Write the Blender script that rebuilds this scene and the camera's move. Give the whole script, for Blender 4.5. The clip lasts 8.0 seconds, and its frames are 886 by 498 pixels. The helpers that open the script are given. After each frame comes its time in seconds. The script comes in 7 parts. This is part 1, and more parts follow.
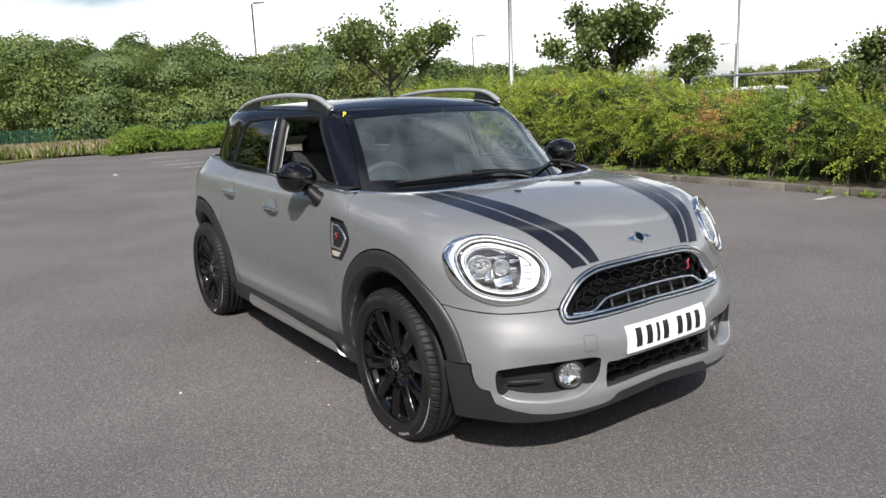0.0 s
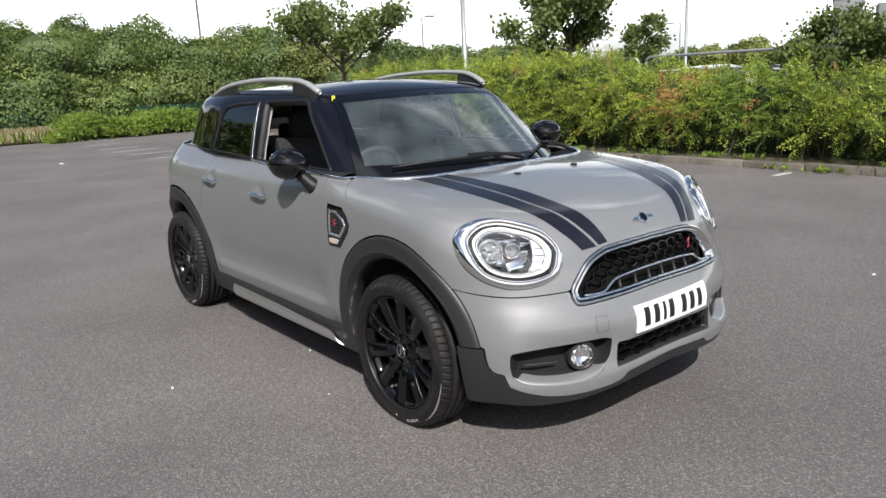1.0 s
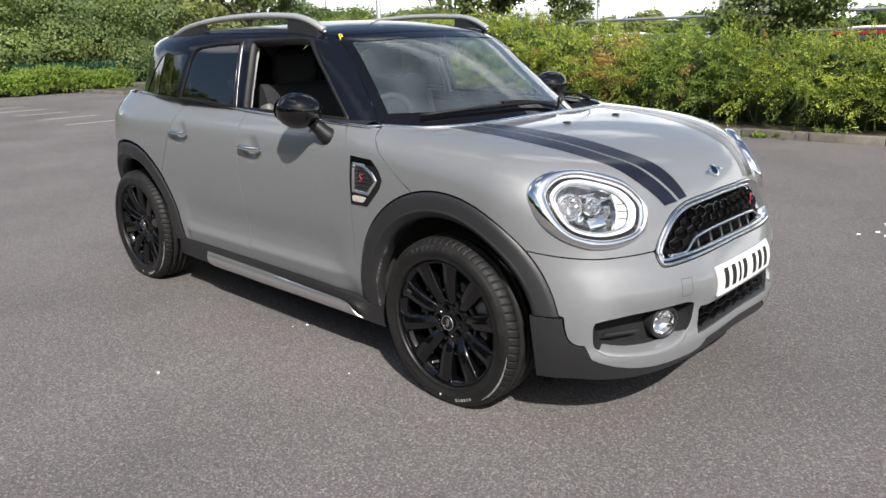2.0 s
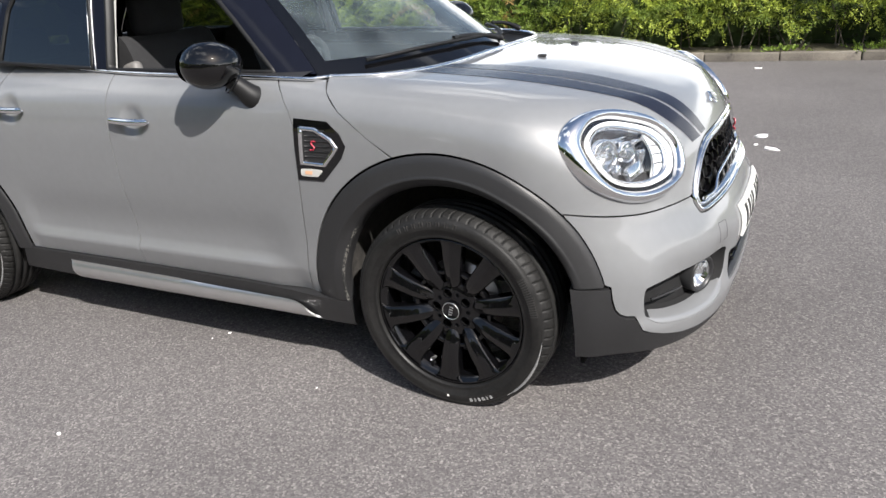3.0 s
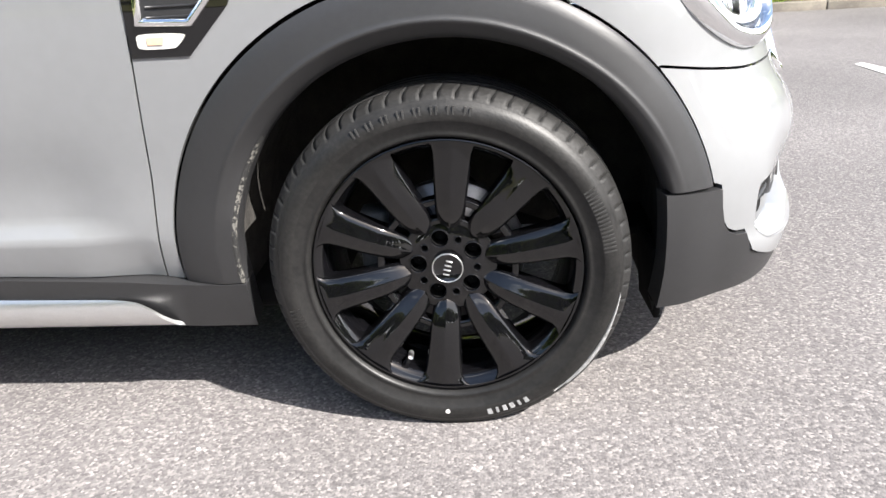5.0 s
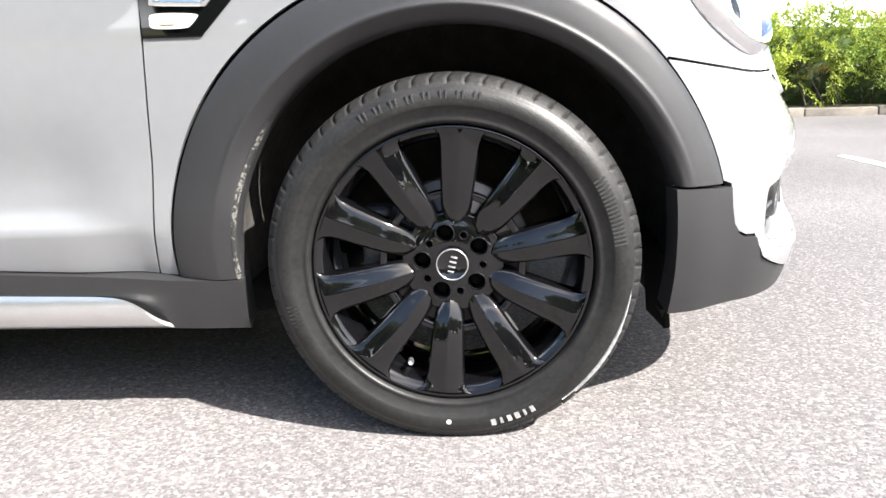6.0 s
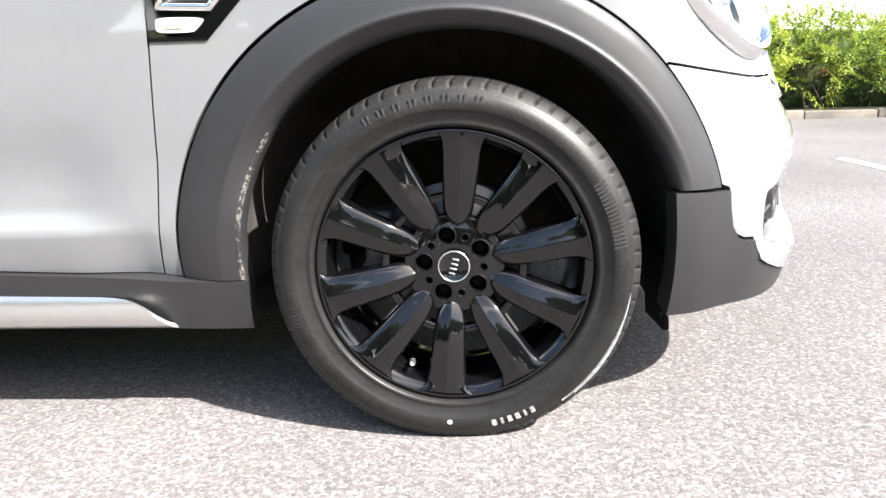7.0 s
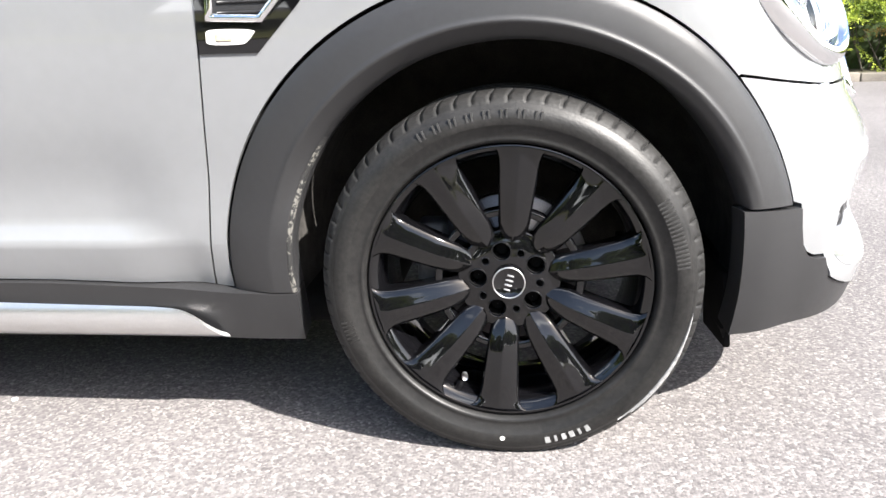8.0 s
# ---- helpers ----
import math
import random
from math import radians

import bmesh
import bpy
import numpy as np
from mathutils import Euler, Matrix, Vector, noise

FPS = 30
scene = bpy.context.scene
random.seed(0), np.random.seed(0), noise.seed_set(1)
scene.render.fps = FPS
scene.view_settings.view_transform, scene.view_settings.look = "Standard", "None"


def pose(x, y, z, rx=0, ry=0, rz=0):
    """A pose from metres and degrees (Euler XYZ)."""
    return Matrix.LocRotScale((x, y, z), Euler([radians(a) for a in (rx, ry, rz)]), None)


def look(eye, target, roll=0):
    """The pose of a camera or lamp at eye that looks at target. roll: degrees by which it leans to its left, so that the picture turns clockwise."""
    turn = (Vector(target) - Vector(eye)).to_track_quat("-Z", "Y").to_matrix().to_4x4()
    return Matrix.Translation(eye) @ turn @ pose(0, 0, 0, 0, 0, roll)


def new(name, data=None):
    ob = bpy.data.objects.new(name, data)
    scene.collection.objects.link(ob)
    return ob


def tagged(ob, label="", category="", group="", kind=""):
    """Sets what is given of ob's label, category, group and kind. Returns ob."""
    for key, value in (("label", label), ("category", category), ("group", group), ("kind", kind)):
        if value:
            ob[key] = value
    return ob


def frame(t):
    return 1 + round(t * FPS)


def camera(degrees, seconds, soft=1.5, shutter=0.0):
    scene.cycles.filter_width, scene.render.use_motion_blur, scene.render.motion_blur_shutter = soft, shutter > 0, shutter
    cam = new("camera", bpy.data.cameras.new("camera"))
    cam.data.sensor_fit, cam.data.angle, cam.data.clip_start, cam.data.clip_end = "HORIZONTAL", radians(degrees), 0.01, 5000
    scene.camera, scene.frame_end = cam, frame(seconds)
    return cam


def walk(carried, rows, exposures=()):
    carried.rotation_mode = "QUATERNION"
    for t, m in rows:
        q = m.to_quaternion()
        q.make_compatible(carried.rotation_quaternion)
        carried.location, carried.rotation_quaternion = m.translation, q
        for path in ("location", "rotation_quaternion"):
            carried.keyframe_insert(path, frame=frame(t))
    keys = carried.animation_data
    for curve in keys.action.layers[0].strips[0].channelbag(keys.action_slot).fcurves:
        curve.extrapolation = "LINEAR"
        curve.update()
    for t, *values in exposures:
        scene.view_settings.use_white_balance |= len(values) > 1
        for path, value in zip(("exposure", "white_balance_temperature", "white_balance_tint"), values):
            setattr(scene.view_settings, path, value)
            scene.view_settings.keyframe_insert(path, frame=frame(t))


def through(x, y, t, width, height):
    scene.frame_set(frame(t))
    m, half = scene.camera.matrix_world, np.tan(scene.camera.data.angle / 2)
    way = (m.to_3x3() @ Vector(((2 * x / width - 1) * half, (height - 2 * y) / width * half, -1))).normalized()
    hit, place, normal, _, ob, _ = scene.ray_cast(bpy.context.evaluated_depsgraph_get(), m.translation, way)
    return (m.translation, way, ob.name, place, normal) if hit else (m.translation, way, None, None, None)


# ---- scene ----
cam = camera(62.0, 8.0)
PATH = [
    (0, (2.78, -2.466, 1.524), (1.16, -1.364, 1.123), -2.4),
    (0.5, (2.744, -2.501, 1.524), (1.137, -1.38, 1.125), -2.3),
    (1, (2.612, -2.639, 1.54), (1.078, -1.438, 1.086), -3.0),
    (1.2, (2.538, -2.682, 1.521), (1.021, -1.462, 1.062), -2.7),
    (2.3, (1.627, -2.884, 1.418), (0.402, -1.416, 0.833), -2.1),
    (2.5, (1.462, -2.864, 1.453), (0.315, -1.349, 0.831), -3.0),
    (3, (1.03, -2.81, 1.396), (0.147, -1.162, 0.687), -4.3),
    (3.5, (0.628, -2.597, 1.371), (-0.009, -0.888, 0.551), -5.6),
    (4, (0.282, -2.41, 1.286), (-0.064, -0.659, 0.383), -7.0),
    (4.5, (0.141, -2.241, 1.051), (-0.047, -0.436, 0.212), -4.2),
    (4.7, (0.131, -2.164, 1.001), (-0.052, -0.352, 0.175), -4.0),
    (5.8, (0.072, -2.199, 0.691), (-0.057, -0.258, 0.226), -1.8),
    (6, (0.072, -2.199, 0.691), (-0.057, -0.258, 0.226), -1.8),
    (6.5, (0.066, -2.211, 0.694), (-0.064, -0.271, 0.228), -1.6),
    (7, (0.069, -2.214, 0.697), (-0.059, -0.272, 0.234), -1.6),
    (7.5, (0.07, -2.204, 0.692), (-0.059, -0.263, 0.226), -1.5),
    (8, (0.033, -2.155, 0.795), (-0.193, -0.253, 0.222), -1.9),
]
STOPS = [(0, 0.34), (1.2, 0.40), (2.5, 0.62), (3.5, 1.0), (4.5, 1.46), (5.8, 2.25), (7.5, 2.25), (8.0, 2.2)]
walk(cam, [(t, look(eye, target, roll)) for t, eye, target, roll in PATH], STOPS)

# ---- sky and sun ----
SUN = Vector((0.9, -0.6, 1.0)).normalized()
world = bpy.data.worlds.new("sky")
scene.world = world
world.use_nodes = True
wn = world.node_tree
sky = wn.nodes.new("ShaderNodeTexSky")
sky.sky_type = "NISHITA"
sky.sun_disc = False
sky.sun_elevation = math.asin(SUN.z)
sky.sun_rotation = math.atan2(SUN.x, SUN.y)
sky.air_density, sky.dust_density, sky.ozone_density = 1.0, 2.0, 1.0
wco = wn.nodes.new("ShaderNodeTexCoord")
wmap = wn.nodes.new("ShaderNodeMapping")
wmap.inputs["Scale"].default_value = (1.0, 1.0, 3.2)
wno = wn.nodes.new("ShaderNodeTexNoise")
wno.inputs["Scale"].default_value = 1.7
wno.inputs["Detail"].default_value = 7
wra = wn.nodes.new("ShaderNodeMapRange")
wra.inputs["From Min"].default_value = 0.31
wra.inputs["From Max"].default_value = 0.47
wmx = wn.nodes.new("ShaderNodeMix")
wmx.data_type = "RGBA"
wmx.inputs["B"].default_value = (17.0, 17.3, 17.6, 1)
wn.links.new(wco.outputs["Generated"], wmap.inputs["Vector"])
wn.links.new(wmap.outputs[0], wno.inputs["Vector"])
wse = wn.nodes.new("ShaderNodeSeparateXYZ")
whi = wn.nodes.new("ShaderNodeMapRange")
whi.inputs["From Min"].default_value, whi.inputs["From Max"].default_value = 0.06, 0.26
whi.inputs["To Min"].default_value, whi.inputs["To Max"].default_value = 0.0, 0.24
wmu = wn.nodes.new("ShaderNodeMath")
wmu.operation = "SUBTRACT"
wn.links.new(wco.outputs["Generated"], wse.inputs[0])
wn.links.new(wse.outputs["Z"], whi.inputs["Value"])
wn.links.new(wno.outputs["Fac"], wmu.inputs[0])
wn.links.new(whi.outputs[0], wmu.inputs[1])
wn.links.new(wmu.outputs[0], wra.inputs["Value"])
wn.links.new(wra.outputs[0], wmx.inputs["Factor"])
wn.links.new(sky.outputs[0], wmx.inputs["A"])
wn.links.new(wmx.outputs["Result"], wn.nodes["Background"].inputs["Color"])
wn.nodes["Background"].inputs["Strength"].default_value = 0.085
sun = new("sun", bpy.data.lights.new("sun", "SUN"))
sun.data.energy, sun.data.angle, sun.data.color = 4.8, radians(0.6), (1.0, 0.96, 0.91)
sun.matrix_world = look(SUN * 50, (0, 0, 0))

# ---- materials ----
def material(name, colour, rough=0.5, metal=0.0, coat=0.0, vary=0.0, scale=20.0, bump=0.0, bump_scale=200.0, colour2=None, spec=0.5, per_object=0.0, island=0.0):
    """A surface with colour that varies at two scales and fine relief, at real size."""
    m = bpy.data.materials.new(name)
    m.use_nodes = True
    nt = m.node_tree
    bsdf = nt.nodes["Principled BSDF"]
    bsdf.inputs["Base Color"].default_value = (*colour, 1)
    bsdf.inputs["Roughness"].default_value = rough
    bsdf.inputs["Metallic"].default_value = metal
    bsdf.inputs["Coat Weight"].default_value = coat
    bsdf.inputs["Coat Roughness"].default_value = 0.03
    bsdf.inputs["Specular IOR Level"].default_value = spec
    co = nt.nodes.new("ShaderNodeTexCoord")
    if vary or colour2:
        big = nt.nodes.new("ShaderNodeTexNoise")
        big.inputs["Scale"].default_value = scale
        big.inputs["Detail"].default_value = 6
        fine = nt.nodes.new("ShaderNodeTexNoise")
        fine.inputs["Scale"].default_value = scale * 11
        fine.inputs["Detail"].default_value = 3
        add = nt.nodes.new("ShaderNodeMath")
        add.operation = "MULTIPLY_ADD"
        add.inputs[1].default_value = 0.45
        half = nt.nodes.new("ShaderNodeMath")
        half.operation = "MULTIPLY"
        half.inputs[1].default_value = 0.55
        nt.links.new(co.outputs["Object"], big.inputs["Vector"])
        nt.links.new(co.outputs["Object"], fine.inputs["Vector"])
        nt.links.new(big.outputs["Fac"], half.inputs[0])
        nt.links.new(fine.outputs["Fac"], add.inputs[0])
        nt.links.new(half.outputs[0], add.inputs[2])
        ramp = nt.nodes.new("ShaderNodeValToRGB")
        lo = tuple(c * (1 - vary) for c in colour)
        hi = colour2 or tuple(min(1, c * (1 + vary)) for c in colour)
        ramp.color_ramp.elements[0].position, ramp.color_ramp.elements[0].color = 0.32, (*lo, 1)
        ramp.color_ramp.elements[1].position, ramp.color_ramp.elements[1].color = 0.68, (*hi, 1)
        nt.links.new(add.outputs[0], ramp.inputs[0])
        out = ramp.outputs["Color"]
        if per_object or island:
            if per_object:
                info = nt.nodes.new("ShaderNodeObjectInfo").outputs["Random"]
            else:
                info = nt.nodes.new("ShaderNodeNewGeometry").outputs["Random Per Island"]
            amount = per_object or island
            rng = nt.nodes.new("ShaderNodeMapRange")
            rng.inputs["To Min"].default_value, rng.inputs["To Max"].default_value = 1 - amount, 1 + amount
            hsv = nt.nodes.new("ShaderNodeHueSaturation")
            nt.links.new(info, rng.inputs["Value"])
            nt.links.new(rng.outputs[0], hsv.inputs["Value"])
            nt.links.new(out, hsv.inputs["Color"])
            out = hsv.outputs["Color"]
        nt.links.new(out, bsdf.inputs["Base Color"])
    if bump:
        n = nt.nodes.new("ShaderNodeTexNoise")
        n.inputs["Scale"].default_value = bump_scale
        n.inputs["Detail"].default_value = 4
        b = nt.nodes.new("ShaderNodeBump")
        b.inputs["Strength"].default_value = 1.0
        b.inputs["Distance"].default_value = bump
        nt.links.new(co.outputs["Object"], n.inputs["Vector"])
        nt.links.new(n.outputs["Fac"], b.inputs["Height"])
        nt.links.new(b.outputs[0], bsdf.inputs["Normal"])
    return m


def glass(name, tint, dust=0.0, least=0.065):
    """A thin pane: clear through it, with the gloss of glass and a bluish film painting in sky haze."""
    m = bpy.data.materials.new(name)
    m.use_nodes = True
    nt = m.node_tree
    nt.nodes.remove(nt.nodes["Principled BSDF"])
    clear = nt.nodes.new("ShaderNodeBsdfTransparent")
    clear.inputs["Color"].default_value = (*tint, 1)
    gloss = nt.nodes.new("ShaderNodeBsdfGlossy")
    gloss.inputs["Roughness"].default_value = 0.0
    edge = nt.nodes.new("ShaderNodeLayerWeight")
    edge.inputs["Blend"].default_value = 0.5
    power = nt.nodes.new("ShaderNodeMath")
    power.operation = "POWER"
    power.inputs[1].default_value = 4.6
    amount = nt.nodes.new("ShaderNodeMapRange")
    amount.inputs["To Min"].default_value, amount.inputs["To Max"].default_value = least, 1.0
    mix = nt.nodes.new("ShaderNodeMixShader")
    nt.links.new(edge.outputs["Facing"], power.inputs[0])
    nt.links.new(power.outputs[0], amount.inputs["Value"])
    nt.links.new(amount.outputs[0], mix.inputs[0])
    nt.links.new(clear.outputs[0], mix.inputs[1])
    nt.links.new(gloss.outputs[0], mix.inputs[2])
    out = mix.outputs[0]
    if dust:
        co = nt.nodes.new("ShaderNodeTexCoord")
        no = nt.nodes.new("ShaderNodeTexNoise")
        no.inputs["Scale"].default_value = 5.0
        no.inputs["Detail"].default_value = 6
        rng = nt.nodes.new("ShaderNodeMapRange")
        rng.inputs["From Min"].default_value, rng.inputs["From Max"].default_value = 0.3, 0.7
        rng.inputs["To Min"].default_value, rng.inputs["To Max"].default_value = dust * 0.5, dust * 1.5
        # bluish film: haze of the reflected sky put into the pane's colour
        film = nt.nodes.new("ShaderNodeBsdfDiffuse")
        film.inputs["Color"].default_value = (0.50, 0.61, 0.67, 1)
        over = nt.nodes.new("ShaderNodeMixShader")
        nt.links.new(co.outputs["Object"], no.inputs["Vector"])
        nt.links.new(no.outputs["Fac"], rng.inputs["Value"])
        nt.links.new(rng.outputs[0], over.inputs[0])
        nt.links.new(out, over.inputs[1])
        nt.links.new(film.outputs[0], over.inputs[2])
        out = over.outputs[0]
    nt.links.new(out, nt.nodes["Material Output"].inputs["Surface"])
    return m


def leafy(name, dark, light, through=0.35, grain=0.45):
    """Leaves: each one its own shade, with some light through the blade."""
    m = bpy.data.materials.new(name)
    m.use_nodes = True
    nt = m.node_tree
    bsdf = nt.nodes["Principled BSDF"]
    bsdf.inputs["Roughness"].default_value = 0.55
    geo = nt.nodes.new("ShaderNodeNewGeometry")
    co = nt.nodes.new("ShaderNodeTexCoord")
    no = nt.nodes.new("ShaderNodeTexNoise")
    no.inputs["Scale"].default_value = 0.9
    no.inputs["Detail"].default_value = 4
    ma = nt.nodes.new("ShaderNodeMath")
    ma.operation = "MULTIPLY_ADD"
    ma.inputs[1].default_value = grain
    sub = nt.nodes.new("ShaderNodeMath")
    sub.operation = "MULTIPLY"
    sub.inputs[1].default_value = 0.75
    ramp = nt.nodes.new("ShaderNodeValToRGB")
    ramp.color_ramp.elements[0].position, ramp.color_ramp.elements[0].color = 0.2, (*dark, 1)
    ramp.color_ramp.elements[1].position, ramp.color_ramp.elements[1].color = 0.85, (*light, 1)
    tr = nt.nodes.new("ShaderNodeBsdfTranslucent")
    mix = nt.nodes.new("ShaderNodeMixShader")
    mix.inputs[0].default_value = through
    nt.links.new(co.outputs["Object"], no.inputs["Vector"])
    nt.links.new(no.outputs["Fac"], sub.inputs[0])
    nt.links.new(geo.outputs["Random Per Island"], ma.inputs[0])
    nt.links.new(sub.outputs[0], ma.inputs[2])
    nt.links.new(ma.outputs[0], ramp.inputs[0])
    nt.links.new(ramp.outputs[0], bsdf.inputs["Base Color"])
    nt.links.new(ramp.outputs[0], tr.inputs["Color"])
    nt.links.new(bsdf.outputs[0], mix.inputs[1])
    nt.links.new(tr.outputs[0], mix.inputs[2])
    nt.links.new(mix.outputs[0], nt.nodes["Material Output"].inputs["Surface"])
    return m


def asphalt_material():
    """Worn tarmac: grey binder with pale and dark stones, broad stains and real grain."""
    m = bpy.data.materials.new("asphalt")
    m.use_nodes = True
    nt = m.node_tree
    bsdf = nt.nodes["Principled BSDF"]
    bsdf.inputs["Roughness"].default_value = 0.85
    bsdf.inputs["Specular IOR Level"].default_value = 0.2
    co = nt.nodes.new("ShaderNodeTexCoord")
    stones = nt.nodes.new("ShaderNodeTexVoronoi")
    stones.inputs["Scale"].default_value = 165
    stains = nt.nodes.new("ShaderNodeTexNoise")
    stains.inputs["Scale"].default_value = 0.55
    stains.inputs["Detail"].default_value = 8
    grain = nt.nodes.new("ShaderNodeTexNoise")
    grain.inputs["Scale"].default_value = 60
    grain.inputs["Detail"].default_value = 5
    for n in (stones, stains, grain):
        nt.links.new(co.outputs["Object"], n.inputs["Vector"])
    tone = nt.nodes.new("ShaderNodeValToRGB")
    el = tone.color_ramp.elements
    el[0].position, el[0].color = 0.0, (0.092, 0.0855, 0.0855, 1)
    el[1].position, el[1].color = 1.0, (0.27, 0.253, 0.242, 1)
    for pos, c in ((0.35, (0.124, 0.1155, 0.1145, 1)), (0.75, (0.160, 0.149, 0.147, 1)), (0.93, (0.208, 0.194, 0.187, 1))):
        e = el.new(pos)
        e.color = c
    split = nt.nodes.new("ShaderNodeSeparateColor")
    nt.links.new(stones.outputs["Color"], split.inputs[0])
    nt.links.new(split.outputs[0], tone.inputs[0])
    stain = nt.nodes.new("ShaderNodeMapRange")
    stain.inputs["From Min"].default_value, stain.inputs["From Max"].default_value = 0.3, 0.7
    stain.inputs["To Min"].default_value, stain.inputs["To Max"].default_value = 0.80, 1.15
    nt.links.new(stains.outputs["Fac"], stain.inputs["Value"])
    speck = nt.nodes.new("ShaderNodeMapRange")
    speck.inputs["From Min"].default_value, speck.inputs["From Max"].default_value = 0.3, 0.7
    speck.inputs["To Min"].default_value, speck.inputs["To Max"].default_value = 0.86, 1.14
    nt.links.new(grain.outputs["Fac"], speck.inputs["Value"])
    times = nt.nodes.new("ShaderNodeMath")
    times.operation = "MULTIPLY"
    nt.links.new(stain.outputs[0], times.inputs[0])
    nt.links.new(speck.outputs[0], times.inputs[1])
    # the tarmac's tone is darker in front of the car, past a ragged edge
    axes = nt.nodes.new("ShaderNodeSeparateXYZ")
    ragged = nt.nodes.new("ShaderNodeMath")
    ragged.operation = "MULTIPLY_ADD"
    ragged.inputs[1].default_value = 2.4
    front_darker = nt.nodes.new("ShaderNodeMapRange")
    front_darker.interpolation_type = "SMOOTHSTEP"
    front_darker.inputs["From Min"].default_value, front_darker.inputs["From Max"].default_value = 0.6, 2.2
    front_darker.inputs["To Min"].default_value, front_darker.inputs["To Max"].default_value = 1.0, 0.89
    both = nt.nodes.new("ShaderNodeMath")
    both.operation = "MULTIPLY"
    nt.links.new(co.outputs["Object"], axes.inputs[0])
    nt.links.new(stains.outputs["Fac"], ragged.inputs[0])
    nt.links.new(axes.outputs["X"], ragged.inputs[2])
    nt.links.new(ragged.outputs[0], front_darker.inputs["Value"])
    nt.links.new(front_darker.outputs[0], both.inputs[0])
    nt.links.new(times.outputs[0], both.inputs[1])
    hsv = nt.nodes.new("ShaderNodeHueSaturation")
    nt.links.new(tone.outputs[0], hsv.inputs["Color"])
    nt.links.new(both.outputs[0], hsv.inputs["Value"])
    nt.links.new(hsv.outputs[0], bsdf.inputs["Base Color"])
    bump = nt.nodes.new("ShaderNodeBump")
    bump.inputs["Distance"].default_value = 0.0016
    bump.inputs["Strength"].default_value = 0.85
    bump.invert = True
    nt.links.new(stones.outputs["Distance"], bump.inputs["Height"])
    nt.links.new(bump.outputs[0], bsdf.inputs["Normal"])
    return m


def speckled(name, ground, speck):
    """Dark plastic with dried specks of road dirt, thick in patches."""
    m = bpy.data.materials.new(name)
    m.use_nodes = True
    nt = m.node_tree
    bsdf = nt.nodes["Principled BSDF"]
    bsdf.inputs["Roughness"].default_value = 0.8
    co = nt.nodes.new("ShaderNodeTexCoord")
    fine = nt.nodes.new("ShaderNodeTexNoise")
    fine.inputs["Scale"].default_value, fine.inputs["Detail"].default_value = 170, 3
    broad = nt.nodes.new("ShaderNodeTexNoise")
    broad.inputs["Scale"].default_value, broad.inputs["Detail"].default_value = 14, 4
    mean = nt.nodes.new("ShaderNodeMath")
    mean.operation = "MULTIPLY_ADD"
    mean.inputs[1].default_value = 0.8
    ramp = nt.nodes.new("ShaderNodeValToRGB")
    ramp.color_ramp.elements[0].position, ramp.color_ramp.elements[0].color = 0.93, (*ground, 1)
    ramp.color_ramp.elements[1].position, ramp.color_ramp.elements[1].color = 1.0, (*speck, 1)
    for n in (fine, broad):
        nt.links.new(co.outputs["Object"], n.inputs["Vector"])
    nt.links.new(broad.outputs["Fac"], mean.inputs[0])
    nt.links.new(fine.outputs["Fac"], mean.inputs[2])
    nt.links.new(mean.outputs[0], ramp.inputs[0])
    nt.links.new(ramp.outputs[0], bsdf.inputs["Base Color"])
    return m


PAINT = material("grey_paint", (0.180, 0.1845, 0.190), rough=0.48, metal=0.12, coat=1.0, vary=0.04, scale=3.0, bump=0.00002, bump_scale=900)
ROOF_BLACK = material("roof_black", (0.006, 0.007, 0.012), rough=0.06, coat=0.0, vary=0.1, spec=0.12)
STRIPE = material("stripe_black", (0.010, 0.010, 0.016), rough=0.2, coat=0.0, vary=0.1)
GLOSS = material("gloss_black", (0.003, 0.003, 0.0035), rough=0.03, coat=0.0, vary=0.2, spec=0.6)
ALLOY = material("wheel_gloss_black", (0.0025, 0.0025, 0.003), rough=0.055, coat=0.0, vary=0.3, scale=14, spec=0.56)
POCKET = material("pocket_black", (0.010, 0.010, 0.0105), rough=0.75, vary=0.2, spec=0.25)
PLASTIC = material("black_plastic", (0.0185, 0.0185, 0.0195), rough=0.46, vary=0.14, scale=8, bump=0.00025, bump_scale=900, spec=0.5)
SATIN = material("satin_black", (0.018, 0.018, 0.019), rough=0.42, vary=0.15)
# near-black for black parts, and for sheets standing in for shade behind openings
DARK = material("black_and_shade", (0.005, 0.005, 0.005), rough=0.9, vary=0.2, spec=0.1)
DIRTY = material("dusty_liner", (0.012, 0.011, 0.010), rough=0.9, vary=0.3, scale=30, bump=0.001, bump_scale=120, colour2=(0.05, 0.045, 0.04))
SPECK = speckled("dusty_edge", (0.010, 0.010, 0.010), (0.11, 0.105, 0.095))
CHROME = material("chrome", (0.86, 0.87, 0.88), rough=0.05, metal=1.0, vary=0.02)
BRUSHED = material("satin_silver", (0.62, 0.62, 0.62), rough=0.28, metal=0.9, vary=0.05)
RAIL = material("rail_silver", (0.66, 0.65, 0.62), rough=0.38, metal=0.7, vary=0.05)
BOWL = material("lamp_bowl_grey", (0.24, 0.24, 0.25), rough=0.22, metal=0.8, vary=0.1)
CLEARBALL = material("lens_ball", (0.55, 0.58, 0.60), rough=0.03, metal=0.6, coat=1.0, vary=0.05)
RUBBER = material("tyre_rubber", (0.0085, 0.0085, 0.0088), rough=0.40, vary=0.3, scale=9, bump=0.0004, bump_scale=260, colour2=(0.019, 0.0185, 0.018), spec=0.25)
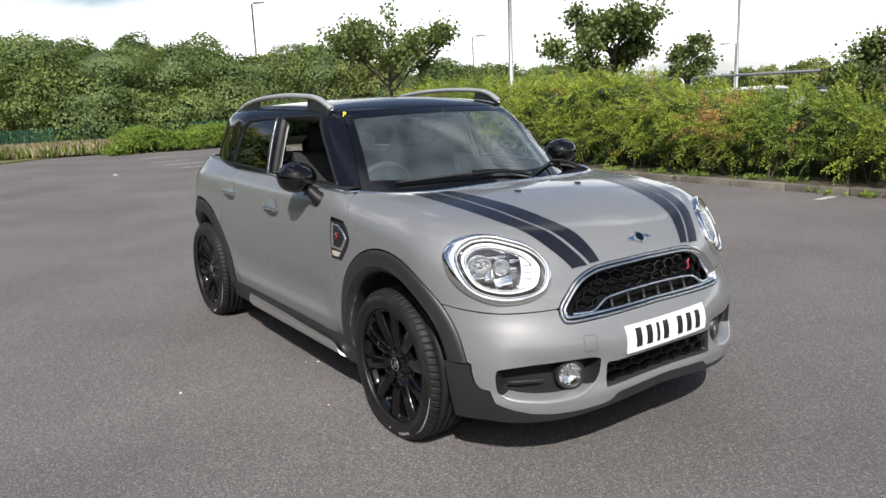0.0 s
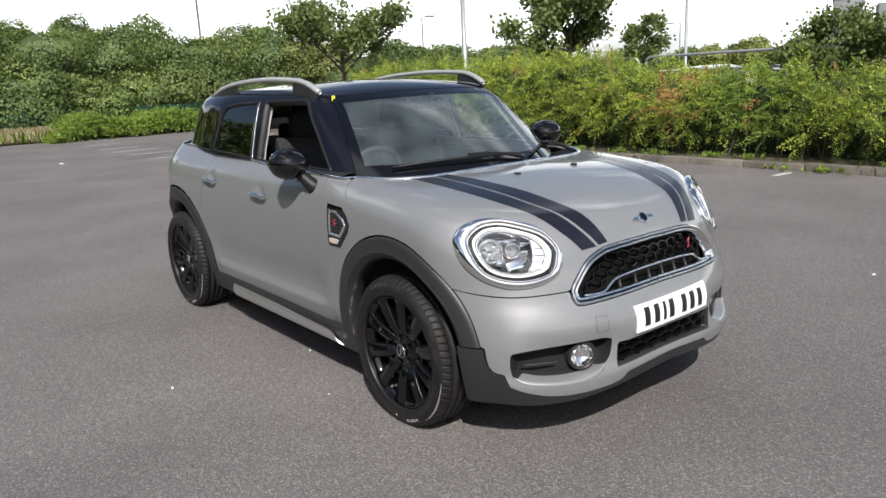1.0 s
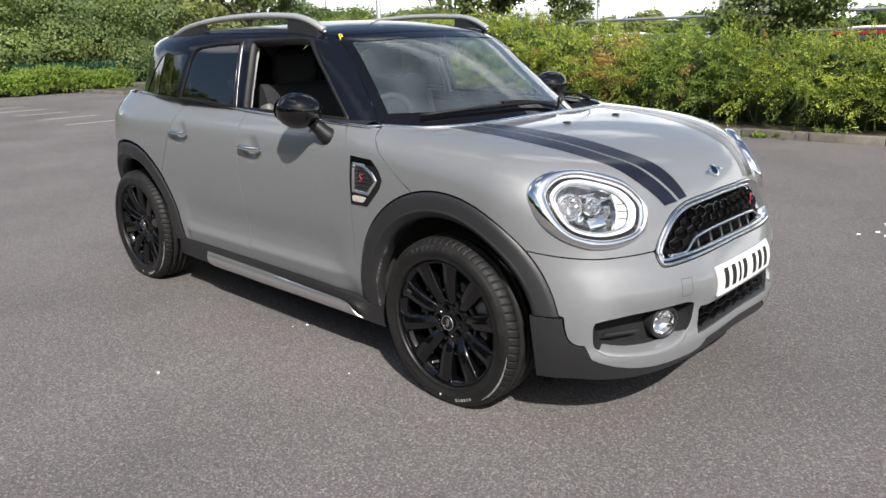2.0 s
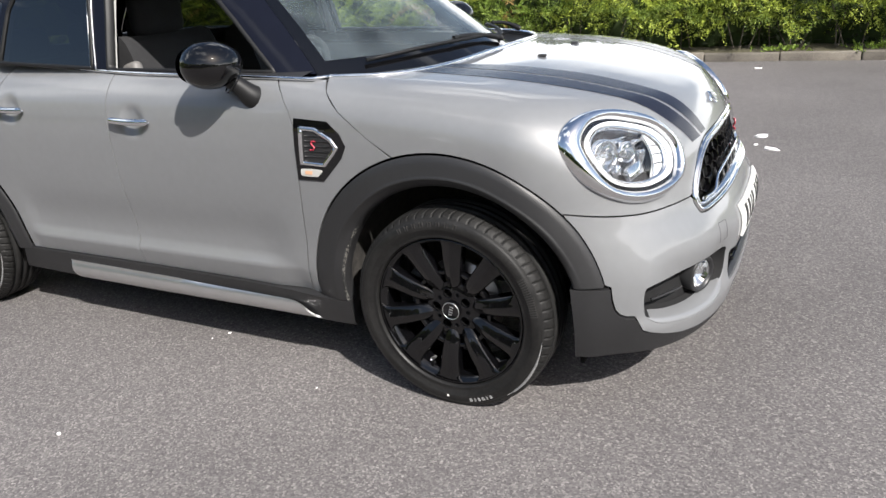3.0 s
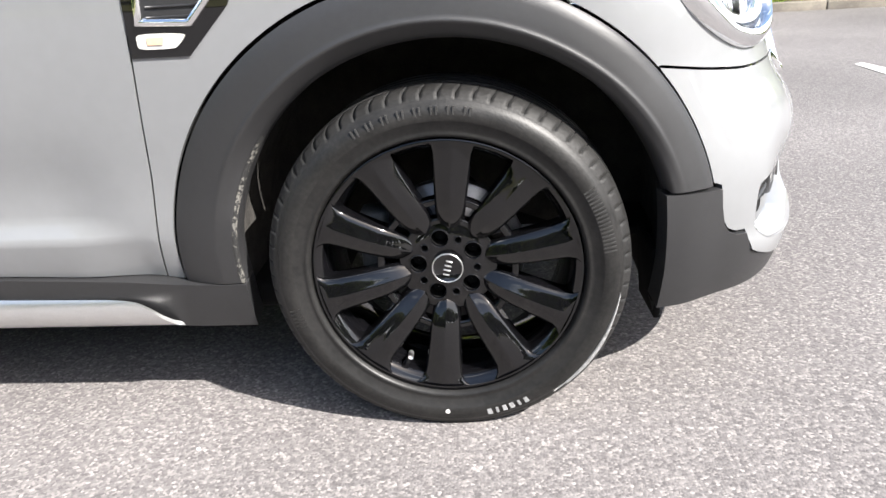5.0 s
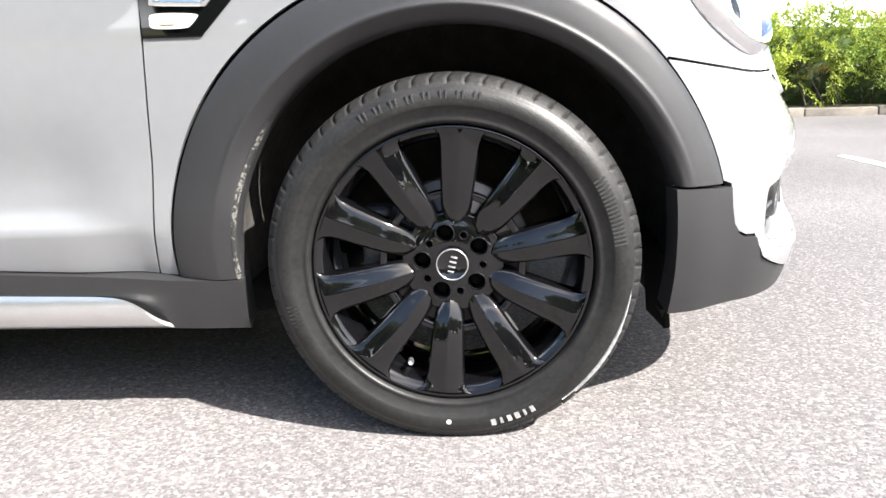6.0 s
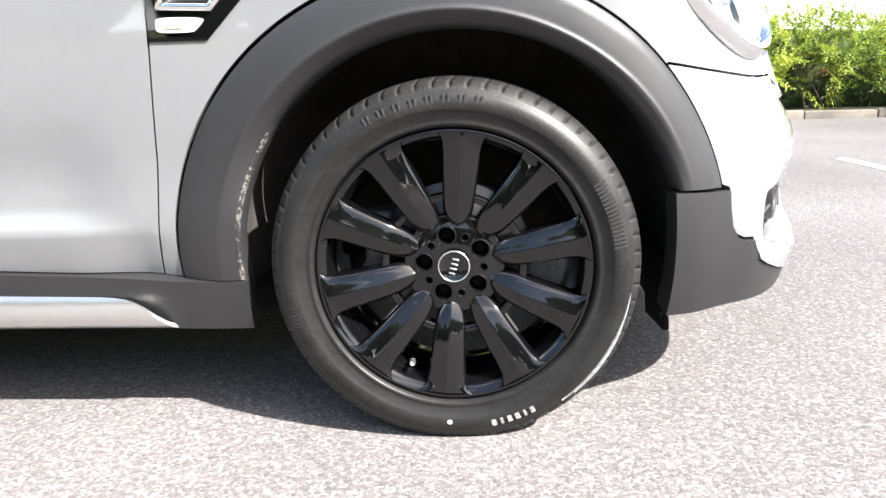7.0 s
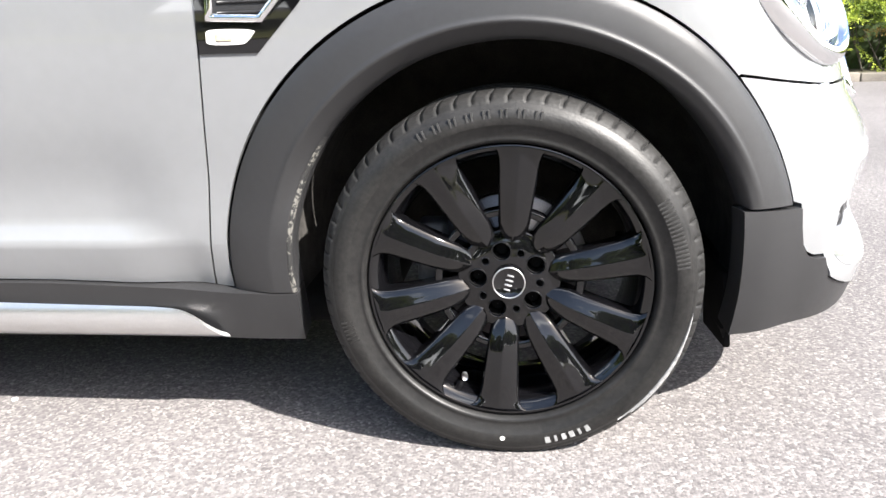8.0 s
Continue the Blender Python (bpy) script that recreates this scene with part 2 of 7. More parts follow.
DUSTED = material("tyre_dusty_wall", (0.007, 0.007, 0.007), rough=0.45, vary=0.35, scale=13, bump=0.0004, bump_scale=260, colour2=(0.021, 0.0203, 0.0195), spec=0.3)
TREAD = material("tyre_tread", (0.0085, 0.0083, 0.008), rough=0.6, vary=0.35, scale=18, bump=0.0008, bump_scale=160, colour2=(0.019, 0.0185, 0.018), spec=0.3)
GROOVE = material("tyre_groove", (0.004, 0.004, 0.004), rough=0.95, vary=0.2)
LETTER_GLINT = material("tyre_letter_and_glint", (0.22, 0.22, 0.22), rough=0.6, vary=0.5, scale=90)
RELIEF = material("tyre_relief", (0.028, 0.0275, 0.027), rough=0.5, vary=0.3, scale=40)
STEEL = material("brake_steel", (0.32, 0.31, 0.30), rough=0.35, metal=0.9, vary=0.2, scale=30)
CALIPER = material("caliper_grey", (0.10, 0.10, 0.10), rough=0.5, metal=0.3, vary=0.3)
PLATE = material("plate_white", (0.80, 0.80, 0.78), rough=0.35, vary=0.02)
INK = material("plate_black", (0.012, 0.012, 0.012), rough=0.4, vary=0.1)
RED = material("badge_red", (0.42, 0.03, 0.055), rough=0.3, coat=0.5, vary=0.05)
AMBER = material("reflector_amber", (0.70, 0.42, 0.26), rough=0.2, vary=0.1)
REPEATER = material("repeater_lens", (0.50, 0.49, 0.46), rough=0.12, coat=0.5, vary=0.10, scale=60)
LENSWHITE = material("lamp_white", (0.80, 0.80, 0.80), rough=0.15, coat=0.6, vary=0.03)
YELLOW = material("sticker_yellow", (0.85, 0.80, 0.05), rough=0.5, vary=0.05)
SCREEN = glass("screen_glass", (0.80, 0.87, 0.87), 0.070)
TINT = glass("tinted_glass", (0.09, 0.10, 0.10), 0.0, 0.13)
CLEAR = glass("lamp_glass", (0.96, 0.97, 0.97))
CLOTH = material("seat_cloth", (0.022, 0.022, 0.024), rough=0.85, vary=0.2, scale=25, bump=0.0006, bump_scale=700)
SEATGREY = material("seat_leather_grey", (0.16, 0.155, 0.15), rough=0.55, vary=0.1)
TRIM = material("cabin_trim", (0.020, 0.020, 0.021), rough=0.7, vary=0.15, bump=0.0003, bump_scale=600)
MATT = material("matt_black", (0.009, 0.009, 0.0095), rough=0.5, vary=0.15, spec=0.3)
PALE = material("pale_pillar_cloth", (0.48, 0.48, 0.46), rough=0.9, vary=0.08)
LINING = material("roof_lining", (0.20, 0.20, 0.19), rough=0.9, vary=0.08)
ASPHALT = asphalt_material()
KERB = material("kerb_concrete", (0.12, 0.105, 0.09), rough=0.9, vary=0.3, scale=6, bump=0.002, bump_scale=60, colour2=(0.19, 0.17, 0.14), per_object=0.18)
SOIL = material("bed_soil", (0.055, 0.045, 0.032), rough=0.95, vary=0.4, scale=4, bump=0.02, bump_scale=9, colour2=(0.10, 0.09, 0.05))
GRASS = material("grass", (0.10, 0.13, 0.035), rough=0.9, vary=0.35, scale=1.2, bump=0.02, bump_scale=25, colour2=(0.22, 0.20, 0.07))
WHITELINE = material("line_paint", (0.42, 0.41, 0.39), rough=0.8, vary=0.45, scale=9, bump=0.001, bump_scale=150, colour2=(0.62, 0.61, 0.58))
PAPER = material("paper_white", (0.78, 0.77, 0.75), rough=0.7, vary=0.05)
GALV = material("galvanised_steel", (0.45, 0.46, 0.47), rough=0.45, metal=0.7, vary=0.15, scale=12)
BARK = material("bark", (0.085, 0.07, 0.055), rough=0.9, vary=0.4, scale=9, bump=0.01, bump_scale=30)
HEDGE = leafy("hedge_leaf", (0.075, 0.125, 0.018), (0.46, 0.54, 0.075))
# shaded copy of the hedge leaf, its darkness put into the colour
HEDGE_SHADE = leafy("hedge_leaf_shaded", (0.010, 0.016, 0.004), (0.035, 0.050, 0.010), 0.1)
HEDGE_DEEP = leafy("hedge_leaf_deep", (0.045, 0.085, 0.015), (0.22, 0.30, 0.045))
HEDGE_BROWN = leafy("hedge_brown", (0.26, 0.15, 0.05), (0.46, 0.29, 0.10))
TREELEAF = leafy("tree_leaf", (0.045, 0.068, 0.020), (0.17, 0.215, 0.055))
WOODLEAF = leafy("wood_leaf", (0.075, 0.115, 0.030), (0.26, 0.33, 0.080), 0.3, 0.30)
WOODLEAF2 = leafy("wood_leaf_olive", (0.105, 0.130, 0.036), (0.33, 0.36, 0.100), 0.3, 0.30)
WOODLEAF3 = leafy("wood_leaf_deep", (0.045, 0.078, 0.024), (0.18, 0.245, 0.065), 0.3, 0.30)
# dark green core that stands in for shade between the leaves
SHADE_CORE = material("foliage_shade", (0.040, 0.062, 0.018), rough=1.0, vary=0.3)
STRAW = leafy("dry_grass", (0.42, 0.36, 0.21), (0.60, 0.53, 0.33))
WEED = leafy("weed_leaf", (0.09, 0.16, 0.024), (0.27, 0.37, 0.06))
FENCEGREEN = material("fence_green", (0.012, 0.075, 0.045), rough=0.5, vary=0.15)
CARWHITE = material("white_car_paint", (0.75, 0.75, 0.75), rough=0.3, coat=1.0, vary=0.03)
CARRED = material("red_car_paint", (0.35, 0.03, 0.03), rough=0.3, coat=1.0, vary=0.05)
CONCRETE = material("grey_cladding", (0.17, 0.175, 0.185), rough=0.7, vary=0.12, scale=2)

# ---- the car's body as smooth surfaces: x to its nose, y to its left, z up, origin under the front axle ----
def spline(xs, ys):
    """A smooth curve through a few stations."""
    xs, ys = np.array(xs, float), np.array(ys, float)
    m = np.gradient(ys, xs)

    def at(x):
        x = np.clip(np.asarray(x, float), xs[0], xs[-1])
        i = np.clip(np.searchsorted(xs, x) - 1, 0, len(xs) - 2)
        h = xs[i + 1] - xs[i]
        t = (x - xs[i]) / h
        return ((2 * t**3 - 3 * t**2 + 1) * ys[i] + (t**3 - 2 * t**2 + t) * h * m[i]
                + (3 * t**2 - 2 * t**3) * ys[i + 1] + (t**3 - t**2) * h * m[i + 1])
    return at


def smax(a, b, k):
    h = np.clip(0.5 + 0.5 * (a - b) / k, 0, 1)
    return b + (a - b) * h + k * h * (1 - h)


SIDE = spline([0.10, 0.22, 0.33, 0.42, 0.52, 0.65, 0.80, 0.90, 0.97, 1.03, 1.08, 1.13, 1.25],
              [0.77, 0.820, 0.848, 0.862, 0.868, 0.880, 0.889, 0.889, 0.882, 0.864, 0.828, 0.775, 0.62])
NOSE = spline([0.10, 0.22, 0.30, 0.42, 0.55, 0.60, 0.64, 0.70, 0.78, 0.86, 0.95, 1.10],
              [0.745, 0.785, 0.802, 0.814, 0.818, 0.792, 0.766, 0.747, 0.724, 0.704, 0.680, 0.64])
CORNER = spline([0.10, 0.25, 0.47, 0.575, 0.645, 0.70, 0.80, 0.90, 1.10], [2.6, 2.9, 2.8, 2.55, 2.44, 2.34, 2.30, 2.05, 1.90])
BONNET = spline([-3.6, -2.5, -2.0, -1.4, -0.65, -0.45, -0.3, -0.1, 0.1, 0.4, 0.57, 0.68, 0.76, 0.86],
                [1.185, 1.175, 1.16, 1.13, 1.105, 1.095, 1.09, 1.085, 1.075, 1.025, 0.968, 0.915, 0.858, 0.77])
CAMBER = spline([-1.0, -0.6, -0.3, 0.1, 0.45, 0.9], [0.0, 0.0, 0.02, 0.05, 0.07, 0.08])
ROOF = spline([-3.6, -3.45, -3.3, -2.9, -2.3, -1.7, -1.35, -1.15, -1.02, -0.92, -0.8, -0.5],
              [1.30, 1.38, 1.45, 1.515, 1.548, 1.553, 1.546, 1.532, 1.513, 1.491, 1.452, 1.33])
BELT = spline([-3.5, -2.5, -2.0, -1.4, -0.65, -0.45], [1.165, 1.155, 1.143, 1.108, 1.087, 1.078])


def lower(x, y, z):
    """Below nought inside the lower body: sides, nose, tail and bonnet."""
    y = np.abs(y)
    n = CORNER(z)
    ahead = np.maximum(x - 0.2, 0) / (NOSE(z) - 0.2)
    behind = np.maximum(-2.6 - x, 0) / 0.87
    m = np.where(x > -1, n, 2.3)
    round_ = ((y / SIDE(z)) ** m + np.maximum(ahead, behind) ** m) ** (1 / m)
    k = np.interp(x, [-0.8, -0.3, 0.2], [0.03, 0.12, 0.15])
    # the hollow round the fog lamps
    a, b = np.clip((x - 0.612) / 0.085, 0, 1), np.clip((y - 0.27) / 0.14, 0, 1)
    hollow = 0.030 * a * a * (3 - 2 * a) * b * b * (3 - 2 * b) * np.exp(-(((z - 0.445) / 0.085) ** 2))
    return smax((round_ - 1) * 0.8 + hollow, z - BONNET(x) + CAMBER(x) * y * y, k)


def cabin(x, y, z):
    """Below nought inside the greenhouse."""
    y = np.abs(y)
    up = z - 1.1
    wide = np.interp(x, [-2.1, -1.45, -0.6], [0.832, 0.808, 0.770]) - 0.28 * up - 0.15 * up * up
    behind = np.maximum(-2.05 - x, 0) / (1.38 - 0.25 * np.maximum(up, 0))
    side = ((y / wide) ** 2 + behind**2) ** 0.5
    f = smax((side - 1) * 0.75, z - ROOF(x) + 0.11 * y * y, 0.10)
    return smax(f, (x + 0.20 + 1.6 * up + (0.75 - 0.6 * up) * y * y) * 0.5, 0.05)


def meet(field, eye, way, near, far, steps=60):
    """Where rays from outside first enter a field; arrays of points and directions."""
    eye, way = np.broadcast_arrays(np.asarray(eye, float), np.asarray(way, float))
    ts = np.linspace(near, far, steps)
    lo, hi, done = np.full(len(eye), float(near)), np.full(len(eye), float(far)), np.zeros(len(eye), bool)
    last = np.full(len(eye), float(near))
    for t in ts:
        p = eye + t * way
        inside = (field(p[:, 0], p[:, 1], p[:, 2]) < 0) & ~done
        lo[inside], hi[inside] = last[inside], t
        done |= inside
        last[:] = t
    for _ in range(26):
        mid = (lo + hi) / 2
        p = eye + mid[:, None] * way
        inside = field(p[:, 0], p[:, 1], p[:, 2]) < 0
        hi, lo = np.where(inside, mid, hi), np.where(inside, lo, mid)
    return eye + hi[:, None] * way, done

# ---- mesh helpers ----
from mathutils.geometry import delaunay_2d_cdt


def mesh_of(name, verts, faces, mat, smooth=True, loop_normals=None):
    me = bpy.data.meshes.new(name)
    me.from_pydata([tuple(map(float, v)) for v in verts], [], [tuple(map(int, q)) for q in faces])
    me.materials.append(mat)
    me.polygons.foreach_set("use_smooth", [smooth] * len(me.polygons))
    me.update()
    if loop_normals is not None:
        me.normals_split_custom_set(loop_normals)
    return me


def part(name, shape, mat=None, parent=None, label="", at=None):
    """One mesh object, of a bmesh or a mesh, under its thing."""
    if isinstance(shape, bmesh.types.BMesh):
        me = bpy.data.meshes.new(name)
        shape.to_mesh(me)
        shape.free()
        me.materials.append(mat)
    else:
        me = shape
    ob = new(name, me)
    if at is not None:
        ob.matrix_basis = at
    if parent is not None:
        ob.parent = parent
    if label:
        ob["label"] = label
    return ob


def thing(name, label, category, at=None, group="", kind=""):
    ob = new(name)
    if at is not None:
        ob.matrix_basis = at
    return tagged(ob, label, category, group, kind)


def smooth_bm(bm, angle=40):
    for fa in bm.faces:
        fa.smooth = True
    for e in bm.edges:
        if len(e.link_faces) == 2 and e.calc_face_angle(0) > radians(angle):
            e.smooth = False
    return bm


def rbox(sx, sy, sz, bevel=0.01, at=(0, 0, 0), seg=2, m=None):
    bm = bmesh.new()
    bmesh.ops.create_cube(bm, size=1)
    bmesh.ops.scale(bm, vec=(sx, sy, sz), verts=bm.verts)
    if bevel:
        bmesh.ops.bevel(bm, geom=bm.edges[:], offset=bevel, segments=seg, profile=0.5, affect="EDGES")
    if m is not None:
        bmesh.ops.transform(bm, matrix=m, verts=bm.verts)
    bmesh.ops.translate(bm, vec=at, verts=bm.verts)
    return smooth_bm(bm, 50)


def join_bm(a, b):
    me = bpy.data.meshes.new("tmp")
    b.to_mesh(me)
    b.free()
    a.from_mesh(me)
    bpy.data.meshes.remove(me)
    return a


def blob(rx, ry, rz, at=(0, 0, 0), seg=32, rings=16, m=None):
    bm = bmesh.new()
    bmesh.ops.create_uvsphere(bm, u_segments=seg, v_segments=rings, radius=1)
    bmesh.ops.scale(bm, vec=(rx, ry, rz), verts=bm.verts)
    if m is not None:
        bmesh.ops.transform(bm, matrix=m, verts=bm.verts)
    bmesh.ops.translate(bm, vec=at, verts=bm.verts)
    for fa in bm.faces:
        fa.smooth = True
    return bm


def tube(name, path, radius, mat, sides=10, closed=False, flat=1.0, caps=True):
    """A bar swept along a path. radius: one or one for each point; flat: its height over its width."""
    path = [Vector(p) for p in path]
    n = len(path)
    radii = [radius] * n if isinstance(radius, (int, float)) else radius
    verts, faces = [], []
    for i, p in enumerate(path):
        a = path[(i - 1) % n] if closed or i else p
        b = path[(i + 1) % n] if closed or i < n - 1 else p
        d = (b - a).normalized()
        ref = Vector((0, 0, 1)) if abs(d.z) < 0.9 else Vector((1, 0, 0))
        u = d.cross(ref).normalized()
        v = u.cross(d).normalized()
        for k in range(sides):
            t = 2 * math.pi * k / sides
            verts.append(p + radii[i] * (math.cos(t) * u + flat * math.sin(t) * v))
    for i in range(n if closed else n - 1):
        for k in range(sides):
            j, l = (i + 1) % n, (k + 1) % sides
            faces.append((i * sides + k, j * sides + k, j * sides + l, i * sides + l))
    if caps and not closed:
        faces.append(tuple(range(sides - 1, -1, -1)))
        faces.append(tuple((n - 1) * sides + k for k in range(sides)))
    return mesh_of(name, verts, faces, mat)


def lathe(name, profile, segs, mat, smooth=True, wobble=None):
    """Turns a profile of (radius, y) round the y axis. wobble(i, j): metres added to a point's radius."""
    verts, faces, m = [], [], len(profile)
    for i in range(segs):
        t = 2 * math.pi * i / segs
        for j, (r, y) in enumerate(profile):
            r = r + (wobble(i, j) if wobble else 0)
            verts.append((r * math.cos(t), y, r * math.sin(t)))
    for i in range(segs):
        k = (i + 1) % segs
        for j in range(m - 1):
            faces.append((i * m + j, i * m + j + 1, k * m + j + 1, k * m + j))
    return mesh_of(name, verts, faces, mat, smooth)


def curve_through(points, n, closed=False):
    """n points along a smooth curve through a few given ones."""
    p = np.array(points, float)
    if closed:
        p = np.vstack([p[-2:], p, p[:3]])
    else:
        p = np.vstack([2 * p[0] - p[1], p, 2 * p[-1] - p[-2]])
    lo, hi = (2, len(p) - 3) if closed else (1, len(p) - 2)
    ts = np.linspace(lo, hi, n, endpoint=not closed)
    out = []
    for t in ts:
        i = min(int(t), len(p) - 3)
        u = t - i
        a, b, c, d = p[i - 1], p[i], p[i + 1], p[i + 2]
        out.append(0.5 * (2 * b + (c - a) * u + (2 * a - 5 * b + 4 * c - d) * u * u + (3 * b - a - 3 * c + d) * u**3))
    return np.array(out)


# ---- charts: flat drawings laid on the body's surfaces ----
HEART = np.array([0.0, 0.0, 0.55])


def side_chart(field, s=-1):
    def at(uv):
        o = np.ones(len(uv))
        return meet(field, np.stack([uv[:, 0], s * 1.3 * o, uv[:, 1]], 1), (0, -s, 0), 0, 1.29)[0]
    return at


def front_chart(field):
    def at(uv):
        return meet(field, np.stack([1.2 + 0 * uv[:, 0], uv[:, 0], uv[:, 1]], 1), (-1, 0, 0), 0, 2.6)[0]
    return at


def rear_chart(field):
    def at(uv):
        return meet(field, np.stack([-3.7 + 0 * uv[:, 0], uv[:, 0], uv[:, 1]], 1), (1, 0, 0), 0, 2.6)[0]
    return at


def top_chart(field):
    def at(uv):
        return meet(field, np.stack([uv[:, 0], uv[:, 1], 1.8 + 0 * uv[:, 0]], 1), (0, 0, -1), 0, 1.6)[0]
    return at


def star_chart(field):
    def at(uv):
        a, e = np.radians(uv[:, 0]), np.radians(uv[:, 1])
        way = np.stack([np.cos(a) * np.cos(e), np.sin(a) * np.cos(e), np.sin(e)], 1)
        return meet(field, HEART + 1.5 * way, -way, 0, 1.45)[0]
    return at


def lifted(chart, field, lift):
    """The chart's surface moved out along its normal by lift(points)."""
    def at(uv):
        p = chart(uv)
        h = 1e-4
        g = np.stack([field(*(p + h * d).T) - field(*(p - h * d).T) for d in np.eye(3)], 1)
        g /= np.linalg.norm(g, axis=1, keepdims=True)
        amount = lift(p) if callable(lift) else lift
        return p + g * np.reshape(amount, (-1, 1))
    return at


def inside(poly, pts):
    x, y = pts[:, 0], pts[:, 1]
    res = np.zeros(len(pts), bool)
    for (ax, ay), (bx, by) in zip(poly, np.roll(poly, -1, 0)):
        cross = (ay > y) != (by > y)
        with np.errstate(divide="ignore", invalid="ignore"):
            res ^= cross & (x < (bx - ax) * (y - ay) / (by - ay) + ax)
    return res


def resample(loop, step):
    loop = np.array(loop, float)
    out = []
    for a, b in zip(loop, np.roll(loop, -1, 0)):
        n = max(1, int(np.ceil(np.linalg.norm(b - a) / step)))
        out += [a + (b - a) * i / n for i in range(n)]
    return np.array(out)


def panel(name, outline, surface, mat, step, edge=None, holes=(), depth=0.012, h=None):
    """A pressed panel: an outline in a chart, filled, laid on the surface, with turned-in edges."""
    edge = edge or step
    loops = [resample(outline, edge)] + [resample(q, edge) for q in holes]
    border = np.vstack(loops)
    lo, hi = loops[0].min(0), loops[0].max(0)
    gx, gy = np.meshgrid(np.arange(lo[0], hi[0], step), np.arange(lo[1], hi[1], step * 0.87))
    gx = gx + (np.arange(gx.shape[0]) % 2)[:, None] * step / 2
    pts = np.stack([gx.ravel(), gy.ravel()], 1)
    keep = inside(loops[0], pts)
    for q in loops[1:]:
        keep &= ~inside(q, pts)
    pts = pts[keep]
    if len(pts):
        d = np.full(len(pts), 1e9)
        for b in border:
            d = np.minimum(d, ((pts - b) ** 2).sum(1))
        pts = pts[d > (0.55 * edge) ** 2]
    allp = np.vstack([border, pts])
    edges, start = [], 0
    for q in loops:
        edges += [(start + i, start + (i + 1) % len(q)) for i in range(len(q))]
        start += len(q)
    res = delaunay_2d_cdt([Vector(p) for p in allp], edges, [], 0, 1e-6)
    uv = np.array([tuple(v) for v in res[0]])
    tris = np.array([t for t in res[2] if len(t) == 3])
    mid = uv[tris].mean(1)
    keep = inside(loops[0], mid)
    for q in loops[1:]:
        keep &= ~inside(q, mid)
    a, b, c = uv[tris[:, 0]], uv[tris[:, 1]], uv[tris[:, 2]]
    flat = np.abs((b - a)[:, 0] * (c - a)[:, 1] - (b - a)[:, 1] * (c - a)[:, 0])
    tris = tris[keep & (flat > 1e-4 * edge * edge)]
    used = np.unique(tris)
    back = np.full(len(uv), -1)
    back[used] = np.arange(len(used))
    uv, tris = uv[used], back[tris]
    h = h or step * 0.05
    p = surface(uv)
    du, dv = surface(uv + (h, 0)) - surface(uv - (h, 0)), surface(uv + (0, h)) - surface(uv - (0, h))
    nor = np.cross(du, dv)
    nor /= np.linalg.norm(nor, axis=1, keepdims=True) + 1e-12
    mid3 = p.mean(0)
    hub = np.array([np.clip(mid3[0], -2.6, 0.0), 0, 0.6])
    nor *= np.sign(((p - hub) * nor).sum(1, keepdims=True))
    tn = np.cross(p[tris[:, 1]] - p[tris[:, 0]], p[tris[:, 2]] - p[tris[:, 0]])
    flip = (tn * nor[tris[:, 0]]).sum(1) < 0
    tris[flip] = tris[flip][:, ::-1]
    count = {}
    for t in tris:
        for i in range(3):
            a, b = int(t[i]), int(t[(i + 1) % 3])
            count[(a, b)] = 1
    rim = [(a, b) for (a, b) in count if (b, a) not in count]
    verts, faces = list(p), [tuple(t) for t in tris]
    ln = [nor[i] for t in tris for i in t]
    if depth:
        inner = {}
        for a, b in rim:
            for i in (a, b):
                if i not in inner:
                    inner[i] = len(verts)
                    verts.append(p[i] - nor[i] * depth)
            faces.append((b, a, inner[a], inner[b]))
            fn = np.cross(p[a] - p[b], -nor[a])
            fn = fn / (np.linalg.norm(fn) + 1e-12)
            ln += [fn] * 4
    return mesh_of(name, verts, faces, mat, True, [tuple(v) for v in ln])


def strip(name, loops, surfaces, mat, closed=True):
    """A band between loops in a chart, each loop on its own surface (its own height)."""
    rows = [s(np.array(q, float)) for q, s in zip(loops, surfaces)]
    n, m = len(rows[0]), len(rows)
    verts = [rows[j][i] for i in range(n) for j in range(m)]
    faces = []
    for i in range(n if closed else n - 1):
        k = (i + 1) % n
        for j in range(m - 1):
            faces.append((i * m + j, i * m + j + 1, k * m + j + 1, k * m + j))
    me = mesh_of(name, verts, faces, mat)
    c = np.mean(verts, 0)
    hub = Vector((min(max(c[0], -2.6), 0.0), 0, 0.6))
    total = sum((f.center - hub).dot(f.normal) for f in me.polygons)
    if total < 0:
        me.flip_normals()
    return me


def prism(outline, thick, m, bevel=0.0):
    """A flat plate of any outline in its own x and y, thick along z, laid by m."""
    bm = bmesh.new()
    fa = bm.faces.new([bm.verts.new((x, y, 0)) for x, y in outline])
    if fa.normal.z < 0:
        fa.normal_flip()
    r = bmesh.ops.extrude_face_region(bm, geom=[fa])
    bmesh.ops.translate(bm, vec=(0, 0, thick), verts=[v for v in r["geom"] if isinstance(v, bmesh.types.BMVert)])
    bmesh.ops.recalc_face_normals(bm, faces=bm.faces)
    if bevel:
        bmesh.ops.bevel(bm, geom=bm.edges[:], offset=bevel, segments=2, profile=0.5, affect="EDGES")
    bmesh.ops.transform(bm, matrix=m, verts=bm.verts)
    return smooth_bm(bm, 35)

# ---- the car ----
car = thing("car", "metallic grey compact crossover car with black roof, cladding and bonnet stripes", "car")


def arch_loop(cx, cz, r, a0, a1, n=60):
    return [(cx + r * math.cos(radians(a)), cz + r * math.sin(radians(a))) for a in np.linspace(a0, a1, n)]


